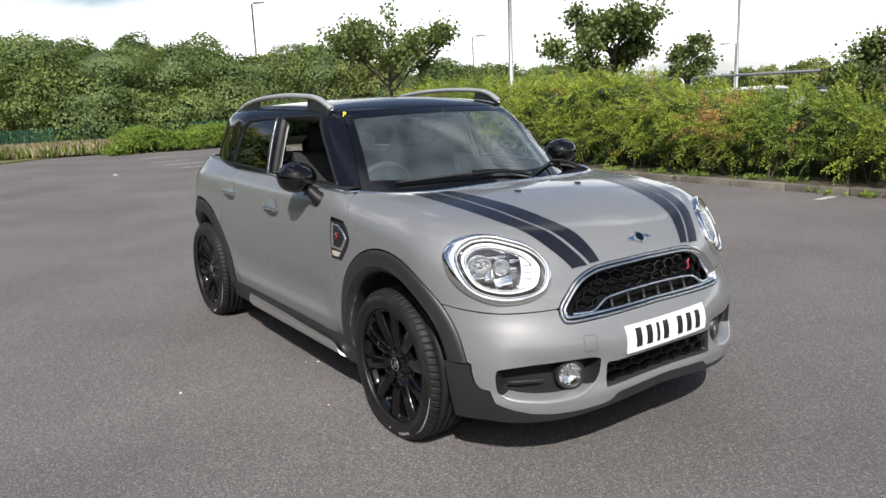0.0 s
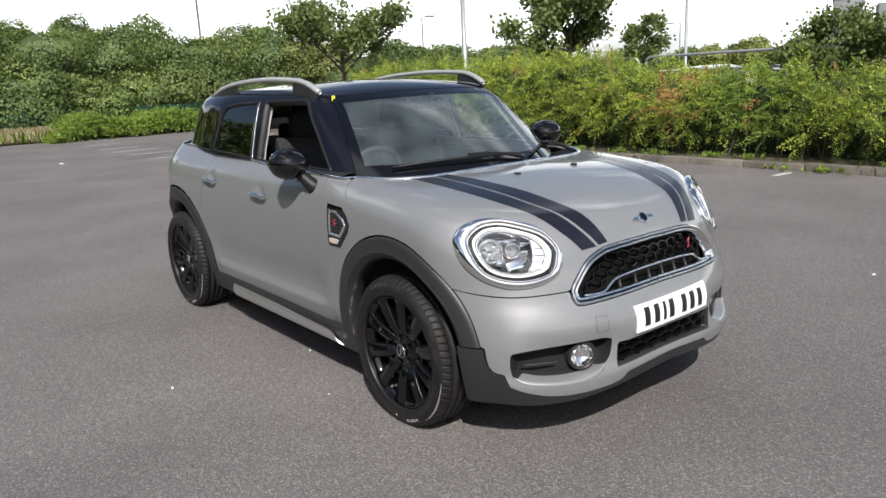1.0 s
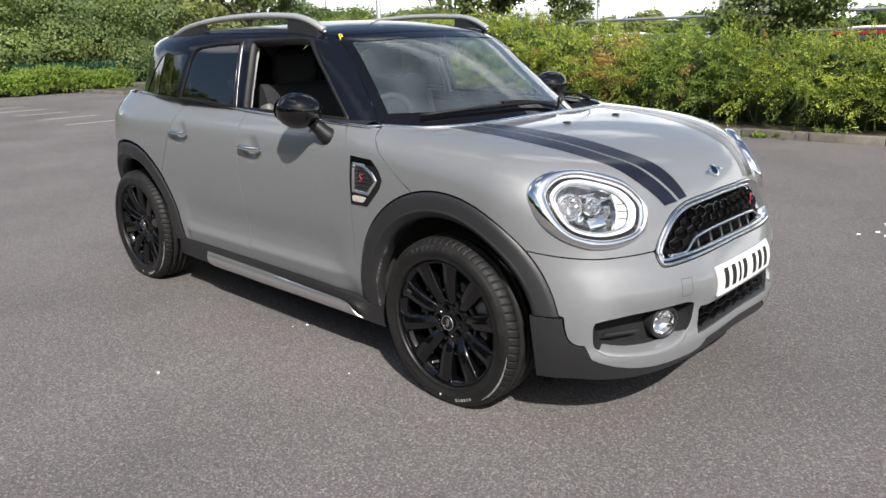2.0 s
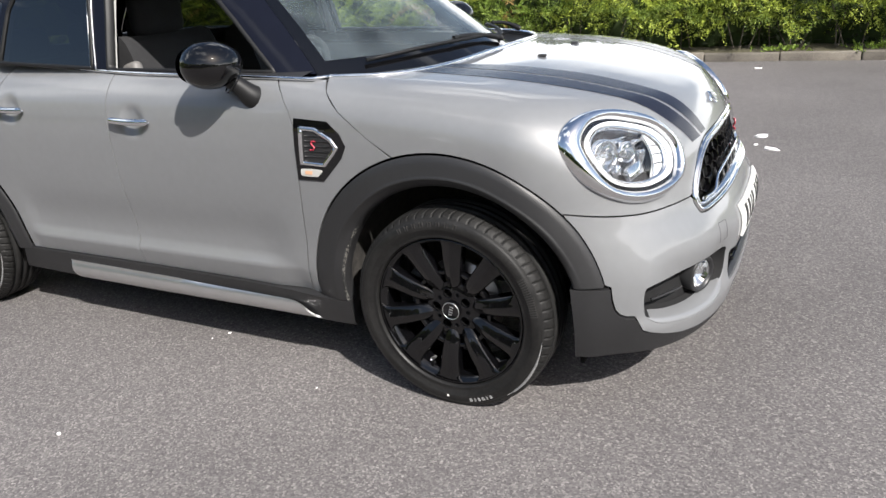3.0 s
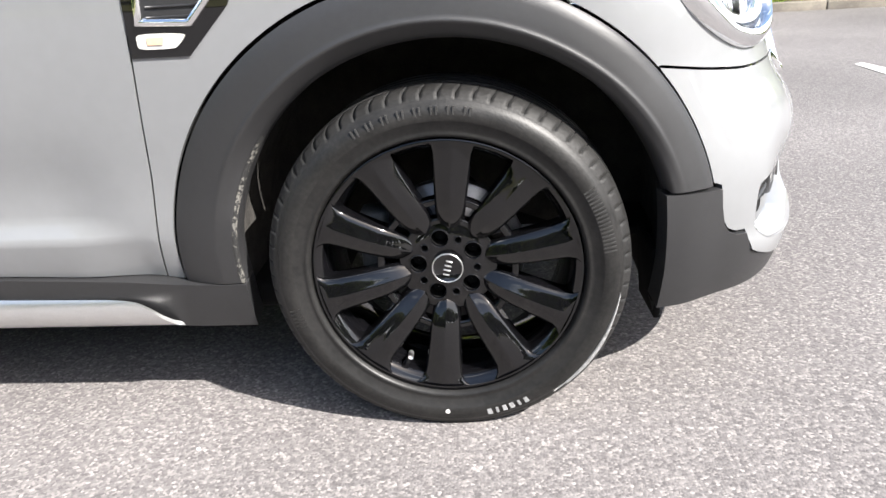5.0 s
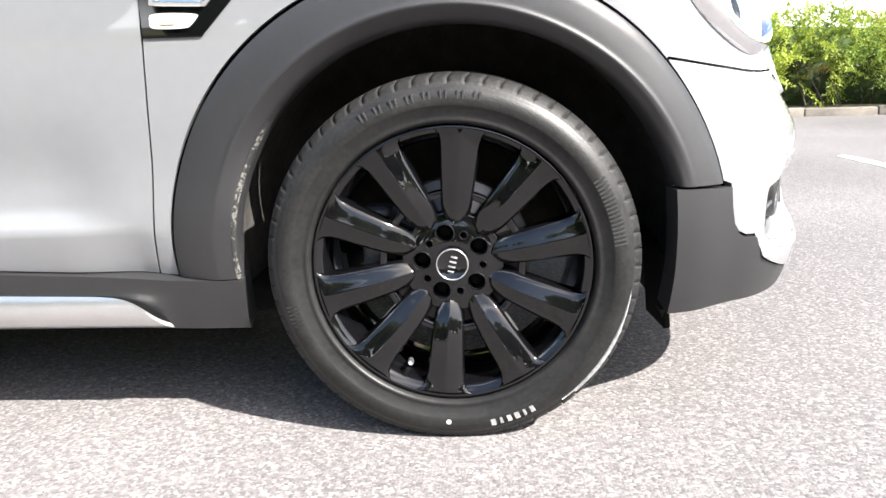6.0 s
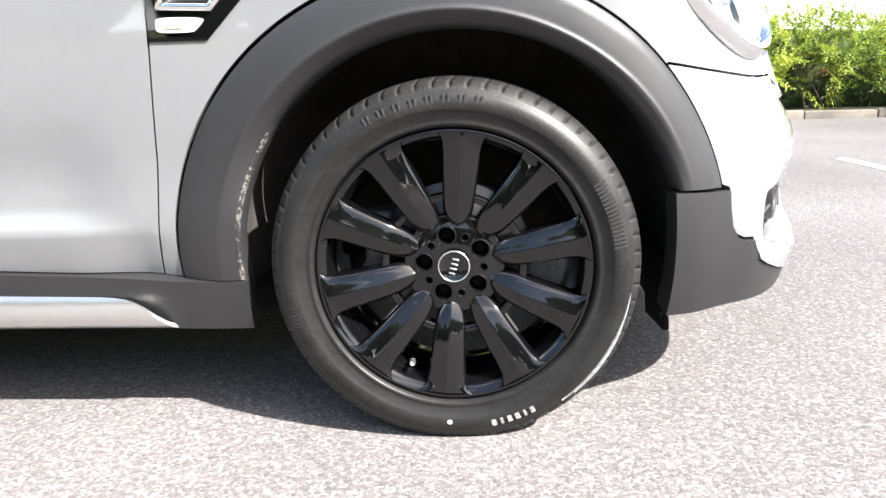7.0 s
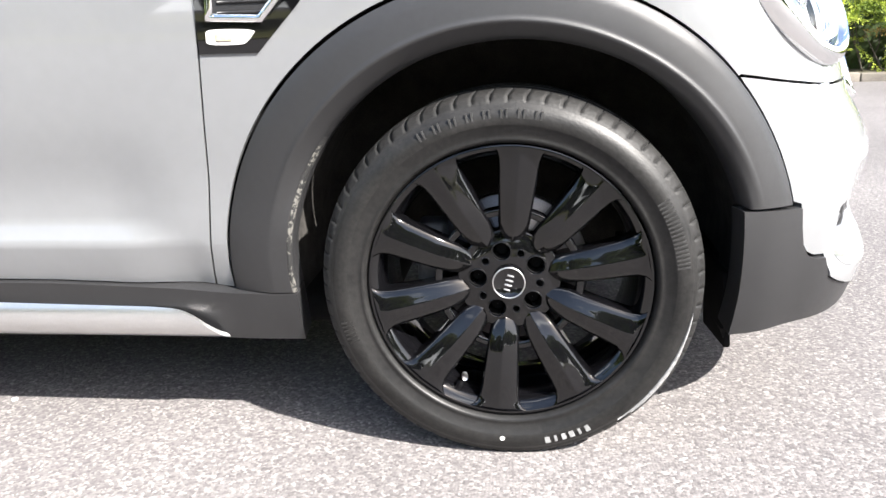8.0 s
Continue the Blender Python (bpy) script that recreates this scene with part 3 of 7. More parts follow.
def star_of(points, heart=HEART):
    d = np.asarray(points, float) - heart
    return np.stack([np.degrees(np.arctan2(d[:, 1], d[:, 0])), np.degrees(np.arctan2(d[:, 2], np.hypot(d[:, 0], d[:, 1])))], 1)


def star_from(points, heart=HEART):
    """Turns points given in side view (x, z) on the near flank into the star chart."""
    return star_of(side_chart(lower, -1)(np.array(points, float)), heart)


def mirrored(half):
    """A whole outline from its half with y or azimuth below nought, given from middle to middle."""
    half = np.array(half, float)
    inner = [(-a, b) for a, b in half[::-1] if abs(a) > 1e-6]
    return np.vstack([half, inner])


def inset(loop, d):
    loop = np.array(loop, float)
    t = np.roll(loop, -1, 0) - np.roll(loop, 1, 0)
    n = np.stack([-t[:, 1], t[:, 0]], 1) / (np.linalg.norm(t, axis=1, keepdims=True) + 1e-9)
    area = 0.5 * np.sum(loop[:, 0] * np.roll(loop[:, 1], -1) - loop[:, 1] * np.roll(loop[:, 0], -1))
    return loop + n * d * np.sign(area)


AX_R, ARCH_Z = -2.67, 0.35
HAND_F, HAND_R = (-1.285, 0.945), (-2.005, 0.975)


def door_lift(p):
    """The rib low on the doors and the scoops behind the handles."""
    x, z = p[:, 0], p[:, 2]
    fade = np.clip((-0.60 - x) / 0.16, 0, 1) * np.clip((x + 2.12) / 0.1, 0, 1)
    fade = fade * fade * (3 - 2 * fade)
    low = np.clip((0.458 - z) / 0.048, 0, 1)
    tuck = np.clip((-0.49 - x) / 0.12, 0, 1) * np.clip((x + 2.12) / 0.1, 0, 1)
    out = 0.016 * fade * low * low * (3 - 2 * low)
    out = out - 0.011 * fade * np.exp(-(((z - 0.50) / 0.115) ** 2))
    out = out - 0.20 * tuck * np.clip(0.41 - z, 0, 0.10)
    for hx, hz in (HAND_F, HAND_R):
        r = ((x - hx) / 0.052) ** 2 + ((z - hz + 0.002) / 0.048) ** 2
        out = out - 0.017 * np.exp(-r * r)
    return out


def clad_lift(cx):
    def at(p):
        r = np.hypot(p[:, 0] - cx, p[:, 2] - 0.355)
        foot = np.clip((p[:, 2] - 0.42) / 0.22, 0, 1)
        foot = 0.12 + 0.88 * foot * foot * (3 - 2 * foot)
        bead = 0.0035 * foot * np.exp(-((r - 0.4495) / 0.0045) ** 2)
        crown = 0.014 * np.clip((r - 0.455) / 0.070, 0, 1) ** 1.3
        return 0.018 + bead - crown - 0.034 * foot * np.clip((0.446 - r) / 0.038, 0, 1) ** 1.2
    return at


glass_panes = []
for s in (-1, 1):
    flank, upper = side_chart(lower, s), side_chart(cabin, s)
    skin = lifted(flank, lower, door_lift)
    # doors, wing and rear quarter
    top_f = [(x, BELT(x) - 0.002) for x in np.linspace(-1.416, -0.622, 14)]
    front_door = part("front_door", panel("front_door", top_f + [(-0.585, 1.048), (-0.548, 0.995), (-0.530, 0.945), (-0.529, 0.85), (-0.535, 0.766), (-0.552, 0.55), (-0.580, 0.3225), (-0.72, 0.3305), (-0.90, 0.3375), (-1.416, 0.341)], skin, PAINT, 0.024, 0.012), parent=car)
    top_r = [(x, BELT(x) - 0.002) for x in np.linspace(-2.048, -1.421, 12)]
    rear_door = part("rear_door", panel("rear_door", top_r + [(-1.421, 0.341), (-2.139, 0.3400)] + arch_loop(-2.68, ARCH_Z, 0.540, 3, 42, 20) + [(-2.20, 0.84), (-2.125, 0.98)], skin, PAINT, 0.024, 0.012), parent=car)
    top_q = [(x, BELT(x) - 0.002) for x in np.linspace(-3.28, -2.054, 20)]
    part("rear_quarter", panel("rear_quarter", top_q + [(-2.131, 0.98), (-2.206, 0.84)] + arch_loop(-2.68, ARCH_Z, 0.540, 42.5, 176, 50) + [(-3.28, 0.40)], flank, PAINT, 0.03, 0.015), parent=car)
    wing = [(-0.617, 1.085), (-0.580, 1.046), (-0.544, 0.993), (-0.526, 0.945), (-0.525, 0.85), (-0.531, 0.766), (-0.548, 0.55), (-0.576, 0.3215), (-0.540, 0.320)]
    wing += arch_loop(-0.01, ARCH_Z, 0.529, 183.2, 106.8, 40) + [(-0.246, 0.915), (-0.354, 0.995), (-0.4135, 1.0495), (-0.4435, 1.080)]
    part("front_wing", panel("front_wing", wing, skin, PAINT, 0.022, 0.010), parent=car)
    # black sill with its silver strip, and the wheel-arch cladding
    sill = [(-0.405, 0.216), (-0.405, 0.3175), (-0.55, 0.3190), (-0.72, 0.3270), (-0.90, 0.3340), (-1.42, 0.337), (-2.13, 0.3365), (-2.21, 0.33), (-2.26, 0.225), (-1.4, 0.205)]
    sill_p = part("sill_cladding", panel("sill_cladding", sill, lifted(flank, lower, lambda p: 0.010 + 0.008 * np.clip((p[:, 0] + 0.66) / 0.16, 0, 1)), PLASTIC, 0.03, 0.012, depth=0.05), parent=car)
    bar = [(x, 0.289 + 0.012 * (-0.7 - x)) for x in np.linspace(-1.90, -0.72, 20)] + [tuple(q) for q in curve_through([(-0.70, 0.2888), (-0.665, 0.2865), (-0.64, 0.281), (-0.615, 0.268), (-0.592, 0.247), (-0.576, 0.229), (-0.562, 0.2165)], 16)] + [(-0.62, 0.2162), (-1.88, 0.222)]
    part("sill_strip", panel("sill_strip", bar, lifted(flank, lower, lambda p: 0.013 + 0.020 * np.sin(np.clip((p[:, 2] - 0.215) / 0.08, 0, 1) * math.pi) ** 0.7), BRUSHED, 0.012, 0.010, depth=0.008), parent=sill_p, label="satin silver strip")
    for cx, a0, a1 in ((0.0, 14.5, 185.5), (AX_R, -4, 176)):
        clad = clad_lift(cx)
        z0, z1 = (0.478, 0.3205) if cx == 0 else (0.33, 0.40)
        loops = []
        for f in (0, 0.02, 0.10, 0.18, 0.26, 0.30, 0.33, 0.36, 0.39, 0.43, 0.55, 0.75, 0.93, 1.0):
            rx, rz = 0.419 + 0.105 * f, 0.412 + 0.110 * f
            ox, oz = cx + 0.011 - 0.019 * f, 0.36 * (1 - f) + ARCH_Z * f
            b0, b1 = math.asin((z0 - oz) / rz), math.pi - math.asin((z1 - oz) / rz)
            loops.append([(ox + rx * math.cos(a), oz + rz * math.sin(a)) for a in np.linspace(b0, b1, 100)])
        surf = [lifted(flank, lower, lambda p, e=e, clad=clad: clad(p) - e) for e in (0.05,) + (0,) * 13]
        surf[-1] = lifted(flank, lower, 0.001)
        part("arch_cladding", strip("arch_cladding", loops, surf, PLASTIC, closed=False), parent=car)
        # road dust on the trailing inner edge
        edge_loops = []
        for f in (0.0, 0.03, 0.065):
            rx, rz = 0.419 + 0.105 * f, 0.412 + 0.110 * f
            oz = 0.36 * (1 - f) + ARCH_Z * f
            b1 = math.pi - math.asin((z1 - oz) / rz)
            edge_loops.append([(cx + 0.011 - 0.019 * f + rx * math.cos(a), oz + rz * math.sin(a)) for a in np.linspace(b1 - 0.75, b1, 50)])
        part("arch_dust", strip("arch_dust", edge_loops, [lifted(flank, lower, lambda p, e=e, clad=clad: clad(p) + e) for e in (-0.004, 0.0012, 0.0006)], SPECK, closed=False), parent=car, label="pale road dust on the arch edge")
        # wheel well: liner and inner wall
        verts, faces = [], []
        for i, a in enumerate(np.linspace(-20, 192, 40)):
            for r, y in ((0.430, 0.81), (0.436, 0.76), (0.44, 0.45), (0.05, 0.44)):
                verts.append((cx + r * math.cos(radians(a)), s * y, 0.36 + r * math.sin(radians(a))))
        for i in range(39):
            for j in range(3):
                faces.append((i * 4 + j, i * 4 + j + 1, i * 4 + j + 5, i * 4 + j + 4))
        part("wheel_well", mesh_of("wheel_well", verts, faces, DIRTY), parent=car)
    # side frame of the greenhouse with its panes
    zs = np.linspace(1.087, 1.462, 16)
    wide = 0.695 - 0.36 * (zs - 1.087)
    edge_pts = front_chart(cabin)(np.stack([s * wide, zs], 1))
    pillar = [(p[0], p[2]) for p in edge_pts]
    rx = np.linspace(-1.04, -3.0, 30)
    rz = top_chart(cabin)(np.stack([rx, 0 * rx + s * 0.60], 1))[:, 2]
    low = [(x, BELT(x) + 0.012) for x in np.linspace(-2.98, -0.60, 24)]
    frame_line = pillar + list(zip(rx, rz)) + low
    f_hole = [(-0.672, 1.104), (-0.86, 1.285), (-1.03, 1.436), (-1.055, 1.450), (-1.10, 1.457), (-1.49, 1.452), (-1.468, 1.30), (-1.452, 1.122)]
    r_hole = [(-1.535, 1.128), (-1.555, 1.30), (-1.585, 1.447), (-1.80, 1.443), (-1.97, 1.428), (-2.015, 1.410), (-2.045, 1.36), (-2.085, 1.156)]
    q_hole = [(-2.135, 1.160), (-2.105, 1.30), (-2.075, 1.385), (-2.09, 1.397), (-2.45, 1.380), (-2.56, 1.30), (-2.66, 1.166)]
    sframe = part("side_frame", panel("side_frame", frame_line, upper, ROOF_BLACK, 0.03, 0.014, holes=[f_hole, r_hole, q_hole], depth=0.03), parent=car, label="gloss black window pillars")
    for nm, hole, mat in (("rear_window", r_hole, TINT), ("quarter_window", q_hole, TINT)) + ((("front_window", f_hole, SCREEN),) if s > 0 else ()):
        ob = part(nm, panel(nm, hole, lifted(upper, cabin, -0.004), mat, 0.05, 0.02, depth=0), parent=car, label="tinted side window" if mat is TINT else "closed side window")
        ob.visible_shadow = False
    for hole in (f_hole, r_hole):
        dense = resample(hole, 0.02)
        part("window_seal", strip("window_seal", [inset(dense, -0.006), inset(dense, -0.003), inset(dense, 0.007), inset(dense, 0.012)],
                                  [lifted(upper, cabin, e) for e in (0.0, 0.004, 0.004, -0.03)], MATT), parent=sframe, label="dark rubber window seal")
    # thin bright trim on the door pillar and along the waist
    pil = lifted(upper, cabin, 0.003)(np.array([(-1.512 - 0.052 * t, 1.122 + 0.328 * t) for t in np.linspace(0, 1, 12)]))
    part("pillar_trim", tube("pillar_trim", pil, 0.0026, BRUSHED, 6), parent=sframe, label="bright pillar edge")
    pil = lifted(upper, cabin, 0.002)(np.array([(-1.590 - 0.045 * t - 0.006, 1.13 + 0.31 * t) for t in np.linspace(0, 1, 12)]) + (0.055, 0))
    part("pillar_trim", tube("pillar_trim", pil, 0.0022, BRUSHED, 6), parent=sframe, label="bright pillar edge")
    xs_w = np.linspace(-2.74, -0.49, 60)
    wl = flank(np.stack([xs_w, BELT(xs_w)], 1))
    foot = top_chart(lower)(np.array([[-0.445, s * 0.760]]))[0] - (0, s * 0.003, 0.004)
    wl = np.vstack([wl, [wl[-1] * (1 - t) + foot * t for t in (0.35, 0.7, 1.0)]])
    part("waist_trim", tube("waist_trim", wl + (0, s * 0.003, 0.006), 0.008, CHROME, 8, flat=0.85), parent=car, label="chrome waist line")
    xs_w = np.linspace(-2.74, -0.56, 50)
    part("waist_seal", strip("waist_seal", [np.stack([xs_w, BELT(xs_w) + 0.002], 1), np.stack([xs_w, BELT(xs_w) + 0.014], 1)], [lifted(flank, lower, -0.004), lifted(upper, cabin, 0.001)], SATIN, closed=False), parent=car)
    # door handles
    for door, (hx, hz) in ((front_door, HAND_F), (rear_door, HAND_R)):
        base = flank(np.array([[hx, hz]]))[0]
        y = base[1] + s * 0.016
        path = [(hx + d, y + s * (0.006 - 0.7 * d * d), hz - 0.02 * d + 0.2 * d * d) for d in np.linspace(-0.102, 0.102, 17)]
        part("handle", tube("handle", path, [0.006] + [0.0115] * 15 + [0.006], CHROME, 10, flat=1.15), parent=door, label="chrome door handle")
        for d in (-0.072, 0.072):
            part("handle_post", tube("handle_post", [(hx + d, y, hz), (hx + d, y - s * 0.03, hz)], 0.009, SATIN, 8), parent=door)

    flap = rbox(0.014, 0.17, 0.170, 0.004, (0.414, s * 0.700, 0.250), 2, Matrix.Rotation(radians(-4), 4, "Y"))
    for v in flap.verts:
        v.co.z += 0.05 * max(0, abs(v.co.y) - 0.70) * (1 if v.co.z < 0.24 else 0) * 4
    part("air_flap", flap, DARK, car, "black rubber air deflector before the wheel")

# ---- roof, screens and rails ----
top = top_chart(cabin)
ys = np.linspace(-0.56, 0.56, 25)
head = front_chart(cabin)(np.stack([ys, 1.478 - 0.05 * ys * ys], 1))
roof_line = [(p[0], p[1]) for p in head] + [(x, 0.597) for x in np.linspace(-1.04, -3.0, 20)] + [(-3.18, 0.45), (-3.24, 0.2), (-3.25, 0), (-3.24, -0.2), (-3.18, -0.45)] + [(x, -0.597) for x in np.linspace(-3.0, -1.04, 20)]
roof = part("roof", panel("roof", roof_line, top, ROOF_BLACK, 0.05, 0.02, depth=0.02), parent=car, label="gloss black roof")
screen_line = [(y, 1.477 - 0.05 * y * y) for y in np.linspace(-0.556, 0.556, 20)] + [(0.693 - 0.36 * (z - 1.087), z) for z in np.linspace(1.455, 1.072, 16)] + [(-(0.693 - 0.36 * (z - 1.087)), z) for z in np.linspace(1.072, 1.455, 16)]
nose_view = front_chart(cabin)
ob = part("windscreen", panel("windscreen", screen_line, lifted(nose_view, cabin, -0.003), SCREEN, 0.05, 0.02, depth=0), parent=car, label="clear curved windscreen")
ob.visible_shadow = False
frit_in = [(y, 1.448 - 0.05 * y * y) for y in np.linspace(-0.52, 0.52, 20)] + [(0.655 - 0.36 * (z - 1.087), z) for z in np.linspace(1.425, 1.125, 12)] + [(-(0.655 - 0.36 * (z - 1.087)), z) for z in np.linspace(1.125, 1.425, 12)]
part("screen_border", panel("screen_border", screen_line, lifted(nose_view, cabin, -0.0015), GLOSS, 0.05, 0.02, holes=[frit_in], depth=0), parent=ob, label="black border of the screen")
for s in (-1, 1):
    path = curve_through([(-1.01, s * 0.597, 1.490), (-1.06, s * 0.602, 1.514), (-1.14, s * 0.607, 1.544), (-1.26, s * 0.612, 1.563), (-1.6, s * 0.615, 1.576), (-2.0, s * 0.612, 1.566), (-2.28, s * 0.606, 1.538), (-2.46, s * 0.60, 1.497)], 50)
    rail = part("roof_rail", tube("roof_rail", path, [0.012] + [0.0185] * 48 + [0.012], RAIL, 12, flat=0.85), parent=car, label="silver roof rail")
    for x0, x1 in ((-1.03, -1.27), (-2.08, -2.44)):
        xs = np.linspace(x0, x1, 10)
        zt = np.interp(-xs, -path[:, 0], path[:, 2]) - 0.012
        zb = top(np.stack([xs, 0 * xs + s * 0.605], 1))[:, 2] - 0.012
        verts, faces = [], []
        for x, t, b in zip(xs, zt, zb):
            t = max(t, b + 0.012)
            verts += [(x, s * 0.594, b), (x, s * 0.600, t), (x, s * 0.620, t), (x, s * 0.626, b)]
        for i in range(9):
            for j in range(4):
                faces.append((i * 4 + j, i * 4 + (j + 1) % 4, i * 4 + 4 + (j + 1) % 4, i * 4 + 4 + j))
        faces += [(0, 3, 2, 1), (36, 37, 38, 39)]
        part("rail_foot", mesh_of("rail_foot", verts, faces, SATIN, False), parent=rail)
    xs = np.linspace(-1.05, -2.55, 30)
    ditch = top(np.stack([xs, 0 * xs + s * 0.598], 1))
    part("roof_channel", tube("roof_channel", ditch + (0, 0, 0.001), 0.006, BRUSHED, 6), parent=rail, label="pale strip under the rail")

# ---- bonnet ----
HEART_B = np.array([-0.6, 0.0, 0.35])
star = star_chart(lower)


def star_chart_b(uv):
    a, e = np.radians(uv[:, 0]), np.radians(uv[:, 1])
    way = np.stack([np.cos(a) * np.cos(e), np.sin(a) * np.cos(e), np.sin(e)], 1)
    return meet(lower, HEART_B + 2.2 * way, -way, 0, 2.1)[0]


BACK_EDGE = [(-0.14, 0.0), (-0.142, -0.2), (-0.155, -0.4), (-0.19, -0.54), (-0.255, -0.645), (-0.32, -0.703), (-0.40, -0.742), (-0.445, -0.760)]
back = top_chart(lower)(curve_through(BACK_EDGE, 24))
HL_OUT = [(-66.3, 21.0), (-64.8, 25.0), (-59.8, 27.5), (-52.4, 28.0), (-45.3, 26.7), (-40.0, 23.0), (-37.4, 18.3), (-38.8, 13.5), (-44.5, 10.5), (-51.5, 9.9), (-58.0, 11.9), (-63.2, 15.5)]
HL_IN = [(-62.3, 21.3), (-60.5, 24.5), (-57.3, 26.0), (-52.8, 26.2), (-44.2, 24.4), (-40.0, 21.0), (-39.3, 18.0), (-41.0, 14.0), (-46.6, 12.2), (-52.0, 12.2), (-56.9, 13.7), (-60.3, 17.1)]
GRILLE = [(0, 22.0), (-10.4, 21.5), (-18, 20.8), (-24.0, 19.6), (-29.8, 16.6), (-34.1, 11.4), (-35.6, 8.4), (-35.0, 5.9), (-33.1, 4.7), (-25.2, 5.0), (-10.6, 5.8), (0, 6.1)]
hl_out, hl_in = curve_through(HL_OUT, 72, True), curve_through(HL_IN, 72, True)
grille_line = mirrored(curve_through(GRILLE, 60))


def to_b(star_points):
    return star_of(star(np.array(star_points, float)), HEART_B)


seam = [(-65.6, 9.5), (-58.9, 8.6), (-51.0, 8.0), (-43.3, 8.25), (-36.4, 8.7)]
g_half = curve_through(GRILLE, 60)
g_top = [q for q in inset(grille_line, -0.25)[:60] if q[1] > 8.8]
half = [tuple(q) for q in star_of(back, HEART_B)]
half += [tuple(q) for q in star_from([(-0.411, 1.049), (-0.350, 0.995), (-0.242, 0.915)], HEART_B)]
half += [tuple(q) for q in star_from(arch_loop(-0.01, ARCH_Z, 0.529, 105.8, 42, 24), HEART_B)]
half += [tuple(q) for q in to_b(curve_through(seam, 20))] + [tuple(q) for q in to_b(g_top[::-1])]
half[0] = (0.0, half[0][1])
half[-1] = (0.0, half[-1][1])
bonnet_line = mirrored(half)
holes = [to_b(hl_out), to_b(hl_out * (-1, 1))]
bonnet = part("bonnet", panel("bonnet", bonnet_line, star_chart_b, PAINT, 1.3, 0.55, holes=holes, depth=0.015, h=0.08), parent=car)
top_low = top_chart(lower)
for s in (-1, 1):
    outer = spline([-0.2, 0.15, 0.42, 0.60, 0.70, 0.78], [0.598, 0.600, 0.545, 0.455, 0.368, 0.28])
    mid = spline([-0.2, 0.24, 0.50, 0.64, 0.72, 0.78], [0.505, 0.497, 0.435, 0.357, 0.284, 0.21])
    inn = spline([-0.2, 0.26, 0.53, 0.64, 0.72, 0.78], [0.430, 0.385, 0.322, 0.280, 0.238, 0.18])
    lo = lambda q: -0.165 - 0.9 * max(0, q - 0.5) ** 1.3
    for nm, a, b, gap in (("wide_stripe", outer, mid, 0.0), ("thin_stripe", mid, inn, 0.014)):
        xa = np.linspace(lo(float(a(-0.1))), 0.667 if nm == "wide_stripe" else 0.679, 36)
        xb = np.linspace(lo(float(b(-0.1))), 0.684, 36)
        if nm == "wide_stripe":
            xb = np.linspace(lo(float(b(-0.1))), 0.679, 36)
        loop_a = [(x, s * (float(a(x)) - gap)) for x in xa]
        loop_b = [(x, s * float(b(x))) for x in xb]
        loops = [[(pa[0] * (1 - t) + pb[0] * t, pa[1] * (1 - t) + pb[1] * t) for pa, pb in zip(loop_a, loop_b)] for t in np.linspace(0, 1, 6 if gap == 0 else 4)]
        part(nm, strip(nm, loops, [lifted(top_low, lower, 0.0012)] * len(loops), STRIPE, closed=False), parent=bonnet, label="dark stripe on the bonnet")
    jet = top_low(np.array([[0.098, s * 0.198]]))[0]
    jp = rbox(0.030, 0.022, 0.010, 0.004, tuple(jet + (0, 0, 0.004)))
    part("washer_jet", jp, SATIN, bonnet)
# winged emblem as a plain disc with two blades
bp = top_low(np.array([[0.664, 0.0]]))[0]
tilt = Matrix.Translation(Vector(bp)) @ Matrix.Rotation(radians(50), 4, "Y") @ Matrix.Scale(1.3, 4)
emblem = part("emblem", prism([(0.021 * math.cos(t), 0.021 * math.sin(t)) for t in np.linspace(0, 2 * math.pi, 28, endpoint=False)], 0.007, tilt, 0.0015), CHROME, bonnet, "chrome emblem, a disc between two blades")
for s in (-1, 1):
    part("emblem_blade", prism([(0.010, s * 0.018), (0.003, s * 0.058), (-0.004, s * 0.050), (-0.010, s * 0.018)], 0.005, tilt, 0.001), CHROME, emblem)
part("emblem_face", prism([(0.015 * math.cos(t), 0.015 * math.sin(t)) for t in np.linspace(0, 2 * math.pi, 24, endpoint=False)], 0.0085, tilt), GLOSS, emblem)
chrome_line = np.vstack([back[::-1], back[1:] * (1, -1, 1)])
part("cowl_trim", tube("cowl_trim", chrome_line + (-0.004, 0, 0.002), 0.010, CHROME, 8, flat=0.7), parent=car, label="chrome strip below the windscreen")
cowl_b = back + (-0.012, 0, -0.012)
verts = [tuple(p) for p in np.vstack([cowl_b[::-1], cowl_b[1:] * (1, -1, 1)])]
n = len(verts)
verts += [(x - 0.30, y * 0.97, z - 0.07) for x, y, z in verts]
part("cowl", mesh_of("cowl", verts, [(i, i + 1, n + i + 1, n + i) for i in range(n - 1)], MATT), parent=car)
